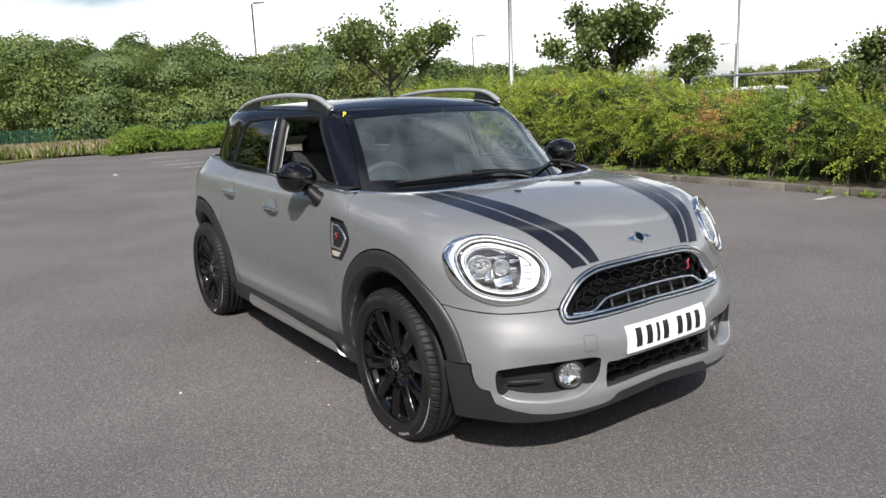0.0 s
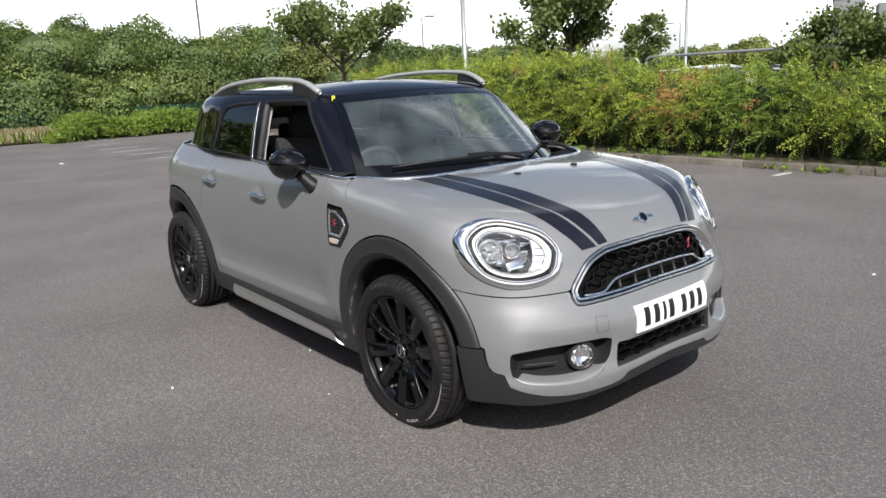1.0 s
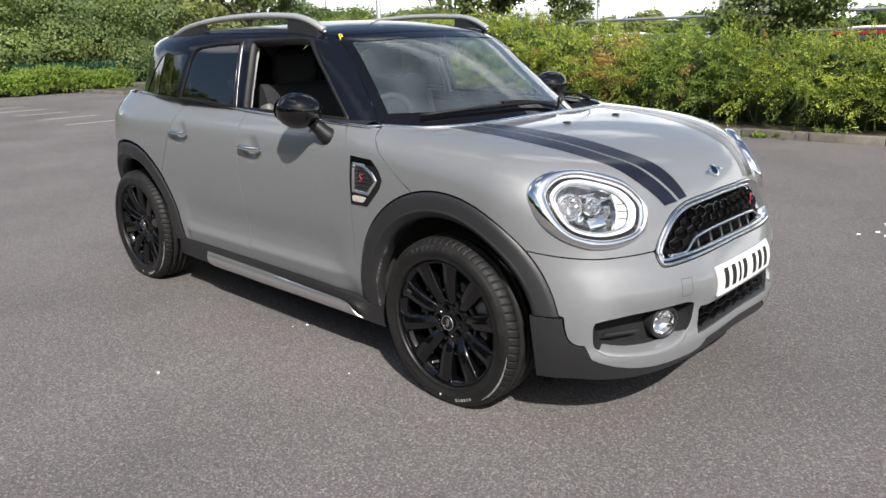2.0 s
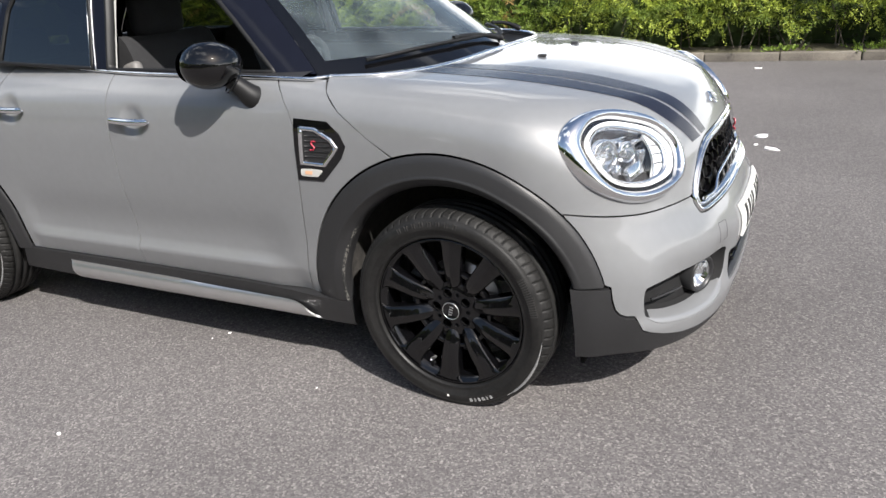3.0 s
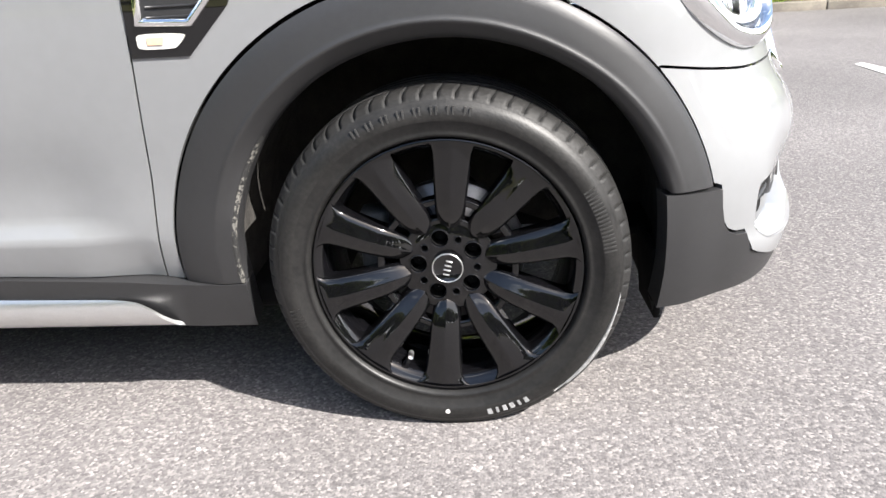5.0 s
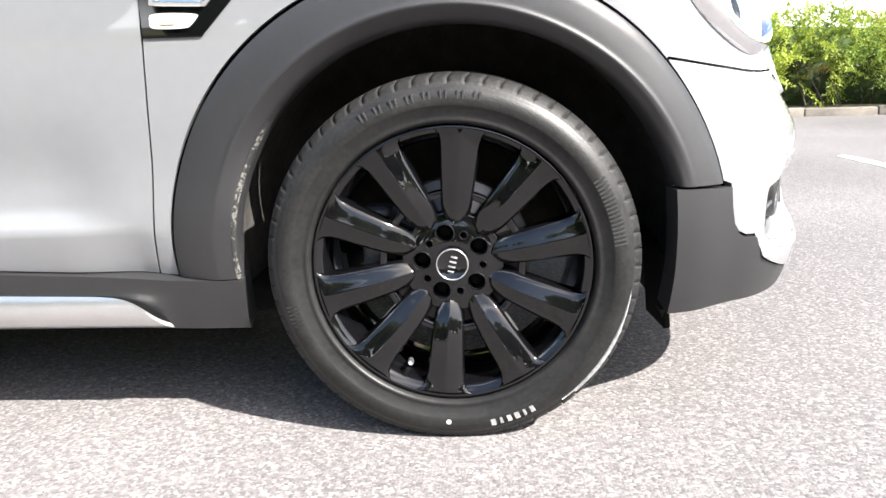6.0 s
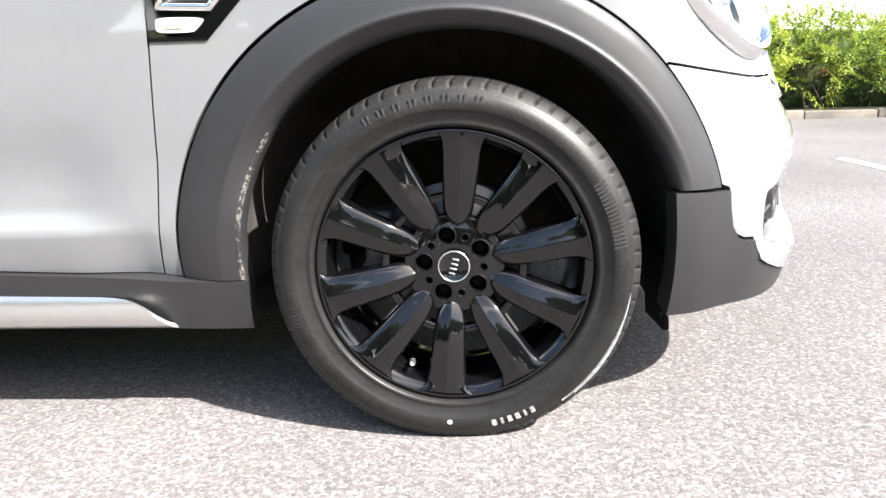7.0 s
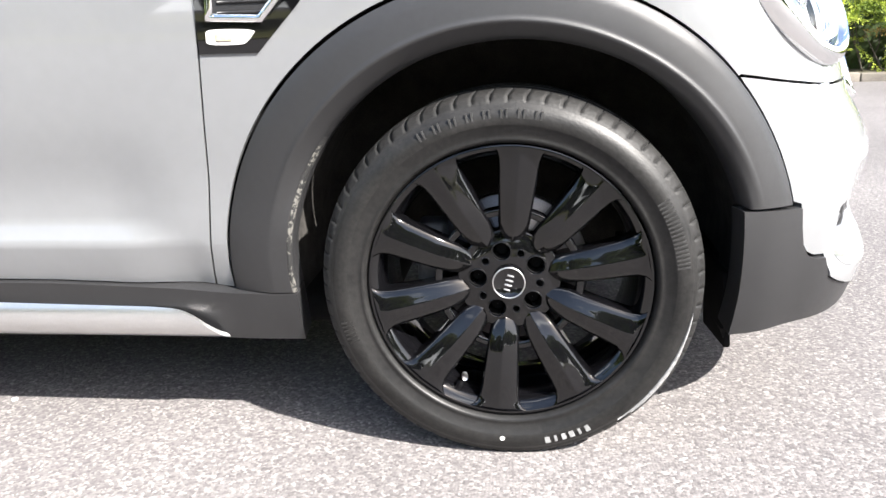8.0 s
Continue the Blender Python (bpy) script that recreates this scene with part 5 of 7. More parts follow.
def tyre_mesh():
    """A road tyre: bulged wall with steps, shoulder cut by thin slits, ribs parted by grooves."""
    prof = [(0.245, 0.055), (RIM_R + 0.002, 0.098), (0.2575, 0.1065), (0.2625, 0.1115), (0.2640, 0.1100), (0.270, 0.1125), (0.285, 0.1165), (0.2865, 0.1178), (0.300, 0.1172), (0.3125, 0.1135), (0.3140, 0.1118), (0.3200, 0.1082), (0.3235, 0.1062),
            (0.3262, 0.1035), (0.3325, 0.0965), (0.3370, 0.088), (0.3398, 0.075), (0.3412, 0.062), (0.332, 0.060), (0.332, 0.052), (0.3418, 0.050), (0.3425, 0.022), (0.3325, 0.020), (0.3325, 0.012), (0.3425, 0.010)]
    full = prof + [(r, -y) for r, y in prof[::-1]]
    m, pitch = len(full), 68
    steps = (0.0, 0.010, 0.075, 0.085, 0.31, 0.54, 0.77)
    verts, faces, kind = [], [], []
    for k in range(pitch):
        for q, a in enumerate(steps):
            t = 2 * math.pi * (k + a) / pitch
            for j, (r, y) in enumerate(full):
                jj = j if j < len(prof) else m - 1 - j
                if q in (1, 2) and 13 <= jj <= 17:
                    r -= 0.0036 if jj > 13 else 0.0012
                lean = 0.35 * 2 * math.pi / pitch * max(0, jj - 14) / 4
                z = r * math.sin(t + lean)
                flat = max(0.0, -0.3325 - z)
                verts.append((r * math.cos(t + lean), y + math.copysign(0.5 * flat, y), z + flat * 0.92))
    n = pitch * len(steps)
    for i in range(n):
        k = (i + 1) % n
        for j in range(m - 1):
            jj = j if j < len(prof) else m - 2 - j
            faces.append((i * m + j, i * m + j + 1, k * m + j + 1, k * m + j))
            slit = i % len(steps) in (0, 1, 2) and 13 <= jj <= 16
            kind.append(2 if slit or jj in (17, 18, 19, 21, 22, 23) else 1 if jj >= 11 else 3 if jj >= 7 else 0)
    me = mesh_of("tyre", verts, faces, RUBBER)
    me.materials.append(TREAD)
    me.materials.append(GROOVE)
    me.materials.append(DUSTED)
    me.polygons.foreach_set("material_index", kind)
    return me


def rim_mesh():
    prof = [(0.246, 0.100), (RIM_R, 0.101), (0.2535, 0.094), (0.2505, 0.088), (0.243, 0.086), (0.236, 0.078), (0.226, 0.055), (0.222, 0.0), (0.222, -0.07), (0.236, -0.095), (0.25, -0.1)]
    return lathe("wheel", prof, 120, ALLOY)


def spoke_bm():
    """One broad spoke along +x, its face to +y: two facets that meet in a crease, over steep flanks."""
    rs = [0.058, 0.067, 0.078, 0.092, 0.108, 0.126, 0.150, 0.178, 0.205, 0.224, 0.236, 0.2430, 0.2475]
    half = [0.0060, 0.0095, 0.0185, 0.0258, 0.0285, 0.0297, 0.0312, 0.0332, 0.0352, 0.0374, 0.0415, 0.0490, 0.0600]
    face = [0.0400, 0.0600, 0.0685, 0.0745, 0.0810, 0.0862, 0.0908, 0.0938, 0.0956, 0.0964, 0.0966, 0.0964, 0.0960]
    verts, faces = [], []
    cols = ((-1, -0.046), (-1.0, -0.0225), (-0.993, -0.0188), (-0.972, -0.0156), (-0.935, -0.0130), (-0.88, -0.0110), (-0.78, -0.0088), (-0.58, -0.0060), (-0.32, -0.0034), (-0.10, -0.0010), (-0.03, -0.0001), (0, 0.0))
    cols = cols + tuple((-c, d) for c, d in cols[-2::-1])
    for r, h, y in zip(rs, half, face):
        fall = 0.35 if r < 0.07 else 0.5 if r > 0.2425 else 0.8 if r > 0.235 else 1.0
        for c, d in cols:
            verts.append((r, y + d * fall, c * h))
    k = len(cols)
    for i in range(len(rs) - 1):
        for j in range(k - 1):
            faces.append((i * k + j, i * k + j + 1, (i + 1) * k + j + 1, (i + 1) * k + j))
        faces.append((i * k + k - 1, i * k, (i + 1) * k, (i + 1) * k + k - 1))
    me = mesh_of("spoke", verts, faces, ALLOY)
    if sum(f.normal.y for f in me.polygons if abs(f.normal.y) > 0.7 and f.center.y > 0.06) < 0:
        me.flip_normals()
    bm = bmesh.new()
    bm.from_mesh(me)
    smooth_bm(bm, 60)
    bm.to_mesh(me)
    bm.free()
    return me


TYRE, RIMM, SPOKE = tyre_mesh(), rim_mesh(), spoke_bm()


def hub_mesh():
    """The hub's dished face, pierced by five bolt holes."""
    slope = spline([0.030, 0.034, 0.052, 0.070, 0.080, 0.092], [0.0690, 0.0690, 0.0670, 0.0640, 0.0610, 0.0590])
    prof = [(0.094, 0.030), (0.094, 0.0560)] + [(r, float(slope(r))) for r in np.arange(0.092, 0.0295, -0.0018)]
    bm = bmesh.new()
    bm.from_mesh(lathe("hub", prof, 180, ALLOY))
    gone = []
    for fa in bm.faces:
        c = fa.calc_center_median()
        a = (math.degrees(math.atan2(c.z, c.x)) + 31.5 + 36) % 72 - 36
        r = math.hypot(c.x, c.z)
        b = (a + 36 + 36) % 72 - 36
        bolt = math.hypot(r * math.cos(radians(a)) - 0.0565, r * math.sin(radians(a)))
        pip = math.hypot(r * math.cos(radians(b)) - 0.0555, r * math.sin(radians(b)))
        if c.y > 0.057 and (bolt < 0.0172 or pip < 0.0068):
            gone.append(fa)
    bmesh.ops.delete(bm, geom=gone, context="FACES")
    me = bpy.data.meshes.new("hub")
    bm.to_mesh(me)
    bm.free()
    me.materials.append(ALLOY)
    return me


HUB = hub_mesh()
WEB = lathe("web_ring", [(0.121, 0.040), (0.121, 0.0640), (0.1225, 0.0660), (0.1325, 0.0680), (0.1345, 0.0660), (0.1345, 0.040)], 80, ALLOY)
CAP = lathe("centre_cap", [(0.0305, 0.062), (0.0305, 0.0785), (0.0293, 0.0803), (0.0275, 0.0803), (0.0268, 0.0793), (0.0005, 0.0797)], 48, GLOSS)
CAPRING = lathe("cap_ring", [(0.0298, 0.0796), (0.0292, 0.0812), (0.0279, 0.0812), (0.0273, 0.0796)], 48, BRUSHED)
NUT = lathe("lug_recess", [(0.0190, 0.056), (0.0188, 0.0672), (0.0182, 0.0682), (0.0170, 0.0684), (0.0162, 0.0676), (0.0158, 0.030)], 28, ALLOY)
# bolts near-black: the holes' shade is put into their colour
NUTB = lathe("lug_bolt", [(0.0160, 0.0600), (0.0155, 0.0320), (0.0112, 0.0310), (0.0104, 0.0440), (0.0090, 0.0460), (0.0005, 0.0462)], 18, DARK, False)
DIMPLE = lathe("hub_dimple", [(0.0088, 0.058), (0.0086, 0.0674), (0.0078, 0.0684), (0.0066, 0.0676), (0.0058, 0.0520), (0.0004, 0.0500)], 16, ALLOY)
DISC = lathe("brake_disc", [(0.055, 0.010), (0.085, 0.012), (0.088, 0.000), (0.150, 0.000), (0.152, -0.004), (0.152, -0.022)], 60, STEEL)


def arc_text(rows, letters, mat, name, tall):
    """Plain raised bars along the tyre wall, the size of its letters."""
    out = []
    for a, w in letters:
        pts = []
        for f, r in ((-1, rows - tall / 2), (1, rows - tall / 2), (1, rows + tall / 2), (-1, rows + tall / 2)):
            t = radians(a) + f * w / 2 / rows
            pts.append((r * math.cos(t), r * math.sin(t)))
        y = 0.1168
        verts = [(x, y - 0.003, z) for x, z in pts] + [(x, y + 0.0012, z) for x, z in pts]
        me = mesh_of(name, verts, [(4, 5, 6, 7), (0, 1, 5, 4), (1, 2, 6, 5), (2, 3, 7, 6), (3, 0, 4, 7)], mat, False)
        c = sum((Vector(v) for v in verts), Vector()) / 8
        if sum((f_.center - c).dot(f_.normal) for f_ in me.polygons) < 0:
            me.flip_normals()
        out.append(me)
    return out


def wheel(x, s, spin, marked):
    """Built with its face to +y, turned to the car's side."""
    m = Matrix.Translation((x, s * 0.787, 0.3415)) @ Matrix.Rotation(0 if s > 0 else math.pi, 4, "Z") @ Matrix.Rotation(spin, 4, "Y") @ Matrix.Diagonal((WHEEL_K, 1, WHEEL_K, 1))
    w = part("wheel", RIMM, parent=car, at=m, label="gloss black ten-spoke alloy wheel with a road tyre")
    part("tyre", TYRE, parent=w, label="black road tyre, dusty at the tread", at=Matrix.Rotation(-spin, 4, "Y"))
    for k in range(10):
        part("spoke", SPOKE, parent=w, at=Matrix.Rotation(radians(36 * k + 13), 4, "Y"))
    part("hub", HUB, parent=w)
    part("web_ring", WEB, parent=w)
    part("centre_cap", CAP, parent=w, label="black centre cap with a silver ring")
    part("cap_ring", CAPRING, parent=w)
    tilt_cap = Matrix.Rotation(radians(75), 4, "Y")
    for k in range(4):
        part("cap_bar", rbox(0.0030, 0.002, 0.014 - 0.0015 * abs(k - 1.5), 0.0006, (-0.0135 + 0.009 * k, 0.0800, 0)), BRUSHED, w, at=tilt_cap)
    for k in range(5):
        mm = Matrix.Rotation(radians(72 * k + 31.5), 4, "Y") @ Matrix.Translation((0.0565, 0, 0))
        part("lug_recess", NUT, parent=w, at=mm)
        part("lug_bolt", NUTB, parent=w, at=mm)
        part("hub_dimple", DIMPLE, parent=w, at=Matrix.Rotation(radians(72 * k + 67.5), 4, "Y") @ Matrix.Translation((0.0555, 0, 0)))
    part("valve", tube("valve", [(0.214 * math.cos(1.985), 0.05, 0.214 * math.sin(1.985)), (0.205 * math.cos(1.985), 0.083, 0.205 * math.sin(1.985))], 0.0056, BRUSHED, 8), parent=w)
    if marked:
        word = [(-118 + 5.4 * k, 0.018) for k in range(8)]
        for me in arc_text(0.3045, [(a + d, 0.0032) for a, _ in word for d in (-0.85, 0.85)], RELIEF, "wall_letter", 0.015):
            part("wall_letter", me, parent=w, label="raised bar on the tyre wall")
        for me in arc_text(0.3015, [(62.0 + 2.9 * k, (0.008, 0.005, 0.009)[k % 3]) for k in range(6)], LETTER_GLINT, "wall_mark", 0.012):
            part("wall_mark", me, parent=w, label="pale bar on the tyre wall")
        for a0, n, mat in ((-31, 17, RELIEF), (160, 6, DUSTED)):
            for me in arc_text(0.2985, [(a0 + 1.45 * k, 0.0030) for k in range(n)], mat, "wall_flute", 0.022):
                part("wall_flute", me, parent=w)
        # pale arcs stand in for the sun's glint on the wall's ridge
        for r0, a0, a1, w_ in ((0.3195, 8, 52, 0.0035), (0.3225, 20, 47, 0.0022)):
            arc = [(r0 * math.cos(radians(a)), 0.1090 if r0 > 0.31 else 0.1172, r0 * math.sin(radians(a))) for a in np.linspace(a0, a1, 24)]
            part("wall_glint", tube("wall_glint", arc, [w_ * (0.35 + 0.65 * math.sin(math.pi * i / 23)) for i in range(24)], LETTER_GLINT, 5), parent=w, label="pale arc painting the sun's glint on the tyre wall")
        dot = bmesh.new()
        bmesh.ops.create_circle(dot, cap_ends=True, segments=14, radius=0.0045)
        bmesh.ops.transform(dot, matrix=Matrix.Translation((0.293 * math.cos(radians(92.5)), 0.1178, 0.293 * math.sin(radians(92.5)))) @ Matrix.Rotation(radians(-90), 4, "X"), verts=dot.verts)
        part("balance_dot", dot, PAPER, w, "white paint dot")
    hubob = part("brake_disc", DISC, parent=car, at=Matrix.Translation((x, s * 0.787, 0.3415)) @ Matrix.Rotation(0 if s > 0 else math.pi, 4, "Z"))
    part("caliper", rbox(0.06, 0.07, 0.16, 0.012, (0.148, -0.01, 0.02)), CALIPER, hubob)
    return w


for x, s in ((0.0, -1), (0.0, 1), (AX_R, -1), (AX_R, 1)):
    wheel(x, s, math.pi if s < 0 else 0.0, s < 0)

# ---- cabin ----
def seat_shape(w, path, thick, bolster):
    """A padded seat part: a cross-section swept along a side profile, with raised side bolsters."""
    path = curve_through(path, 14)
    cols = np.linspace(-1, 1, 11)
    verts, faces = [], []
    n = len(path)
    for i, (x, z) in enumerate(path):
        d = path[min(i + 1, n - 1)] - path[max(i - 1, 0)]
        d /= np.linalg.norm(d)
        nx, nz = -d[1], d[0]
        end = min(1, 0.55 + 1.8 * min(i, n - 1 - i) / n)
        ring = []
        for c in cols:
            lift = thick * end * (0.5 + bolster * c**4) * (1 - 0.25 * c**10)
            ring.append((x + nx * lift, c * w / 2 * (0.9 + 0.1 * end), z + nz * lift))
        for c in cols[::-1]:
            ring.append((x - nx * thick * 0.5 * end, c * w / 2 * 0.96, z - nz * thick * 0.5 * end))
        verts += ring
    k = 2 * len(cols)
    for i in range(n - 1):
        for j in range(k):
            faces.append((i * k + j, i * k + (j + 1) % k, (i + 1) * k + (j + 1) % k, (i + 1) * k + j))
    faces += [tuple(range(k)), tuple((n - 1) * k + j for j in range(k - 1, -1, -1))]
    bm = bmesh.new()
    bm.from_mesh(mesh_of("seat", verts, faces, CLOTH))
    bmesh.ops.recalc_face_normals(bm, faces=bm.faces)
    return smooth_bm(bm, 60)


def moved(bm, v):
    bmesh.ops.translate(bm, vec=v, verts=bm.verts)
    return bm


for y in (-0.36, 0.36):
    seat = part("front_seat", moved(seat_shape(0.50, [(-0.98, 0.60), (-1.10, 0.63), (-1.35, 0.60), (-1.48, 0.58)], 0.15, 0.35), (0, y, 0)), CLOTH, car, "black cloth front seat")
    part("backrest", moved(seat_shape(0.50, [(-1.46, 0.58), (-1.50, 0.75), (-1.57, 0.98), (-1.63, 1.16), (-1.65, 1.20)][::-1], 0.13, 0.45), (0, y, 0)), CLOTH, seat)
    part("headrest", rbox(0.10, 0.27, 0.19, 0.05, (-1.635, y * 0.95, 1.305), 4), CLOTH, seat, "black headrest")
    for d in (-0.06, 0.06):
        part("headrest_post", tube("headrest_post", [(-1.635, y * 0.95 + d, 1.14), (-1.635, y * 0.95 + d, 1.24)], 0.007, CHROME, 8), parent=seat)
    part("side_bolster", rbox(0.09, 0.05, 0.40, 0.022, (-1.50, y - 0.245 if y < 0 else y + 0.245, 0.93), 3, Matrix.Rotation(radians(-14), 4, "Y")), SEATGREY, seat, "grey side bolster")
bench = part("rear_bench", seat_shape(1.22, [(-1.95, 0.62), (-2.1, 0.64), (-2.38, 0.60)], 0.16, 0.05), CLOTH, car, "black rear bench seat")
part("bench_back", seat_shape(1.22, [(-2.34, 0.62), (-2.42, 0.85), (-2.50, 1.10)][::-1], 0.13, 0.05), CLOTH, bench)
for y in (-0.38, 0.0, 0.38):
    part("rear_headrest", rbox(0.09, 0.24, 0.15, 0.04, (-2.52, y, 1.19), 3), CLOTH, bench)
# dashboard and wheel
dash = bmesh.new()
prof = [(-0.30, 1.045), (-0.50, 1.055), (-0.70, 1.045), (-0.80, 1.00), (-0.84, 0.90), (-0.80, 0.72), (-0.62, 0.60), (-0.30, 0.60)]
rows = []
for y in np.linspace(-0.70, 0.70, 15):
    shrink = 0.06 * (abs(y) / 0.7) ** 3
    rows.append([dash.verts.new((x - (0.26 * (y / 0.7) ** 2 if i < 2 or i == 7 else 0.0), y, z - shrink + (0.035 * math.exp(-((y + 0.38) / 0.2) ** 2) if 1 <= i <= 3 else 0))) for i, (x, z) in enumerate(prof)])
for a, b in zip(rows, rows[1:]):
    for i in range(len(prof)):
        j = (i + 1) % len(prof)
        dash.faces.new((a[i], a[j], b[j], b[i]))
bmesh.ops.recalc_face_normals(dash, faces=dash.faces)
dash_p = part("dashboard", smooth_bm(dash, 50), TRIM, car, "black dashboard")
ring = [(-0.86 + 0.06 * math.sin(t) * 1.0, -0.39 + 0.185 * math.cos(t), 1.005 + 0.172 * math.sin(t)) for t in np.linspace(0, 2 * math.pi, 48, endpoint=False)]
swheel = part("steering_wheel", tube("steering_wheel", ring, 0.0165, TRIM, 12, closed=True), parent=car, label="black steering wheel")
part("wheel_hub", rbox(0.06, 0.15, 0.11, 0.03, (-0.855, -0.39, 0.995), 3), TRIM, swheel)
for t in (0.0, math.pi, -math.pi / 2):
    part("wheel_spoke", tube("wheel_spoke", [(-0.855, -0.39 + 0.06 * math.cos(t), 1.0 + 0.05 * math.sin(t)), (-0.86 + 0.05 * math.sin(t), -0.39 + 0.18 * math.cos(t), 1.005 + 0.168 * math.sin(t))], 0.014, BRUSHED, 8), parent=swheel)
part("column", tube("column", [(-0.84, -0.39, 0.99), (-0.66, -0.39, 0.93)], 0.05, TRIM, 12), parent=dash_p)
part("mirror_inside", rbox(0.035, 0.24, 0.075, 0.02, (-0.86, 0.02, 1.385), 3), GLOSS, car, "inside mirror under the screen")
part("mirror_stem", tube("mirror_stem", [(-0.86, 0.02, 1.40), (-0.81, 0.02, 1.448)], 0.014, TRIM, 8), parent=car)
# lining, floor and inner walls
lin = lifted(top, cabin, -0.045)
part("roof_lining", panel("roof_lining", [(-1.0, 0.50), (-1.0, -0.50), (-3.05, -0.50), (-3.05, 0.50)], lin, LINING, 0.1, depth=0), parent=car)
part("floor_pan", rbox(3.0, 1.56, 0.06, 0.02, (-1.75, 0, 0.25)), DARK, car)
part("engine_tray", rbox(1.0, 0.86, 0.05, 0.02, (0.13, 0, 0.285)), DARK, car)
# unseen board added to stop sun leaking through the nose onto the ground
part("sun_block_tray", rbox(0.40, 1.24, 0.02, 0.005, (0.44, 0, 0.315)), DARK, car)
part("bulkhead", rbox(0.05, 1.40, 0.60, 0.02, (-0.52, 0, 0.70)), DARK, car)
for s in (-1, 1):
    inner_s = lifted(side_chart(lower, s), lower, -0.045)
    part("door_card", panel("door_card", [(-0.60, 0.32), (-0.60, 1.055), (-2.0, 1.11), (-2.9, 1.12), (-2.9, 0.95), (-2.15, 0.90), (-2.12, 0.32)], inner_s, TRIM, 0.08, 0.04, depth=0.02), parent=car)
    inner_u = lifted(side_chart(cabin, s), cabin, -0.05)
    part("pillar_lining", panel("pillar_lining", [(-1.460, 1.115), (-1.505, 1.115), (-1.535, 1.44), (-1.490, 1.44)], lifted(side_chart(cabin, s), cabin, -0.036), PALE, 0.05, 0.03, depth=0.02), parent=car, label="pale pillar lining")
    belt_p = inner_u(np.array([(-1.492 - 0.03 * t, 1.42 - 0.30 * t) for t in np.linspace(0, 1, 8)]))
    part("seat_belt", tube("seat_belt", belt_p + (0, s * 0.012, 0), 0.008, LINING, 6, flat=0.4), parent=car, label="pale seat belt")
    # near-black sheets added behind the seams to stand in for shade
    part("wing_shade_sheet", panel("wing_shade_sheet", [(-0.62, 0.33), (-0.62, 1.05), (-0.50, 1.05), (-0.18, 0.84)] + arch_loop(0, 0.36, 0.46, 112, 184, 20), lifted(side_chart(lower, s), lower, -0.03), DARK, 0.06, 0.03, depth=0), parent=car)
part("nose_shade_sheet", panel("nose_shade_sheet", mirrored([(0, 27), (-20, 26), (-40, 26), (-58, 14), (-62, 5), (-60, -16), (-30, -18), (0, -17)]), lifted(star, lower, -0.10), DARK, 3, 1.5, depth=0, h=0.1), parent=car)
rear_low = rear_chart(lower)
tail = part("tailgate", panel("tailgate", [(-0.74, 0.42), (0.74, 0.42), (0.76, 0.95), (0.70, 1.12), (-0.70, 1.12), (-0.76, 0.95)], rear_low, PAINT, 0.05, 0.03), parent=car)
part("rear_screen", panel("rear_screen", [(-0.56, 1.18), (0.56, 1.18), (0.42, 1.40), (-0.42, 1.40)], rear_chart(cabin), TINT, 0.06, 0.03, depth=0.01), parent=car)
part("rear_bumper", panel("rear_bumper", [(-0.76, 0.24), (0.76, 0.24), (0.76, 0.415), (-0.76, 0.415)], lifted(rear_low, lower, 0.02), PLASTIC, 0.05, 0.03, depth=0.05), parent=car)
for s in (-1, 1):
    part("tail_light", panel("tail_light", [(s * 0.62, 0.80), (s * 0.735, 0.80), (s * 0.725, 1.00), (s * 0.62, 1.00)], lifted(rear_low, lower, 0.012), RED, 0.04, 0.02), parent=car, label="red tail light")
# yellow P sticker in the corner of the screen
txt = bpy.data.curves.new("p_sticker", "FONT")
txt.body, txt.size, txt.extrude, txt.offset = "P", 0.050, 0.0005, 0.0
txt.align_x, txt.align_y = "CENTER", "CENTER"
tmp = bpy.data.objects.new("p_sticker", txt)
scene.collection.objects.link(tmp)
bpy.context.view_layer.update()
pm = bpy.data.meshes.new_from_object(tmp.evaluated_get(bpy.context.evaluated_depsgraph_get()))
bpy.data.objects.remove(tmp)
pm.materials.clear()
pm.materials.append(YELLOW)
c = nose_view(np.array([(-0.556, 1.447)]))[0]
e1 = nose_view(np.array([(-0.546, 1.447)]))[0] - c
e2 = nose_view(np.array([(-0.556, 1.457)]))[0] - c
X, Y = Vector(e1).normalized(), Vector(e2).normalized()
Z = X.cross(Y).normalized()
part("letter_sticker", pm, parent=car, label="small yellow letter on the windscreen", at=Matrix.Translation(Vector(c) + Z * 0.010) @ Matrix((X, Z.cross(X), Z)).transposed().to_4x4() @ Matrix.Diagonal((0.8, 1.7, 1, 1)))

# ---- ground ----
def sheet(name, outline, z, mat, label, category, kind="structure", thick=0.0):
    bm = bmesh.new()
    fa = bm.faces.new([bm.verts.new((x, y, z)) for x, y in outline])
    if fa.normal.z < 0:
        fa.normal_flip()
    if thick:
        r = bmesh.ops.extrude_face_region(bm, geom=[fa])
        bmesh.ops.translate(bm, vec=(0, 0, -thick), verts=[v for v in r["geom"] if isinstance(v, bmesh.types.BMVert)])
        bmesh.ops.recalc_face_normals(bm, faces=bm.faces)
    return tagged(part(name, bm, mat), label, category, kind=kind)


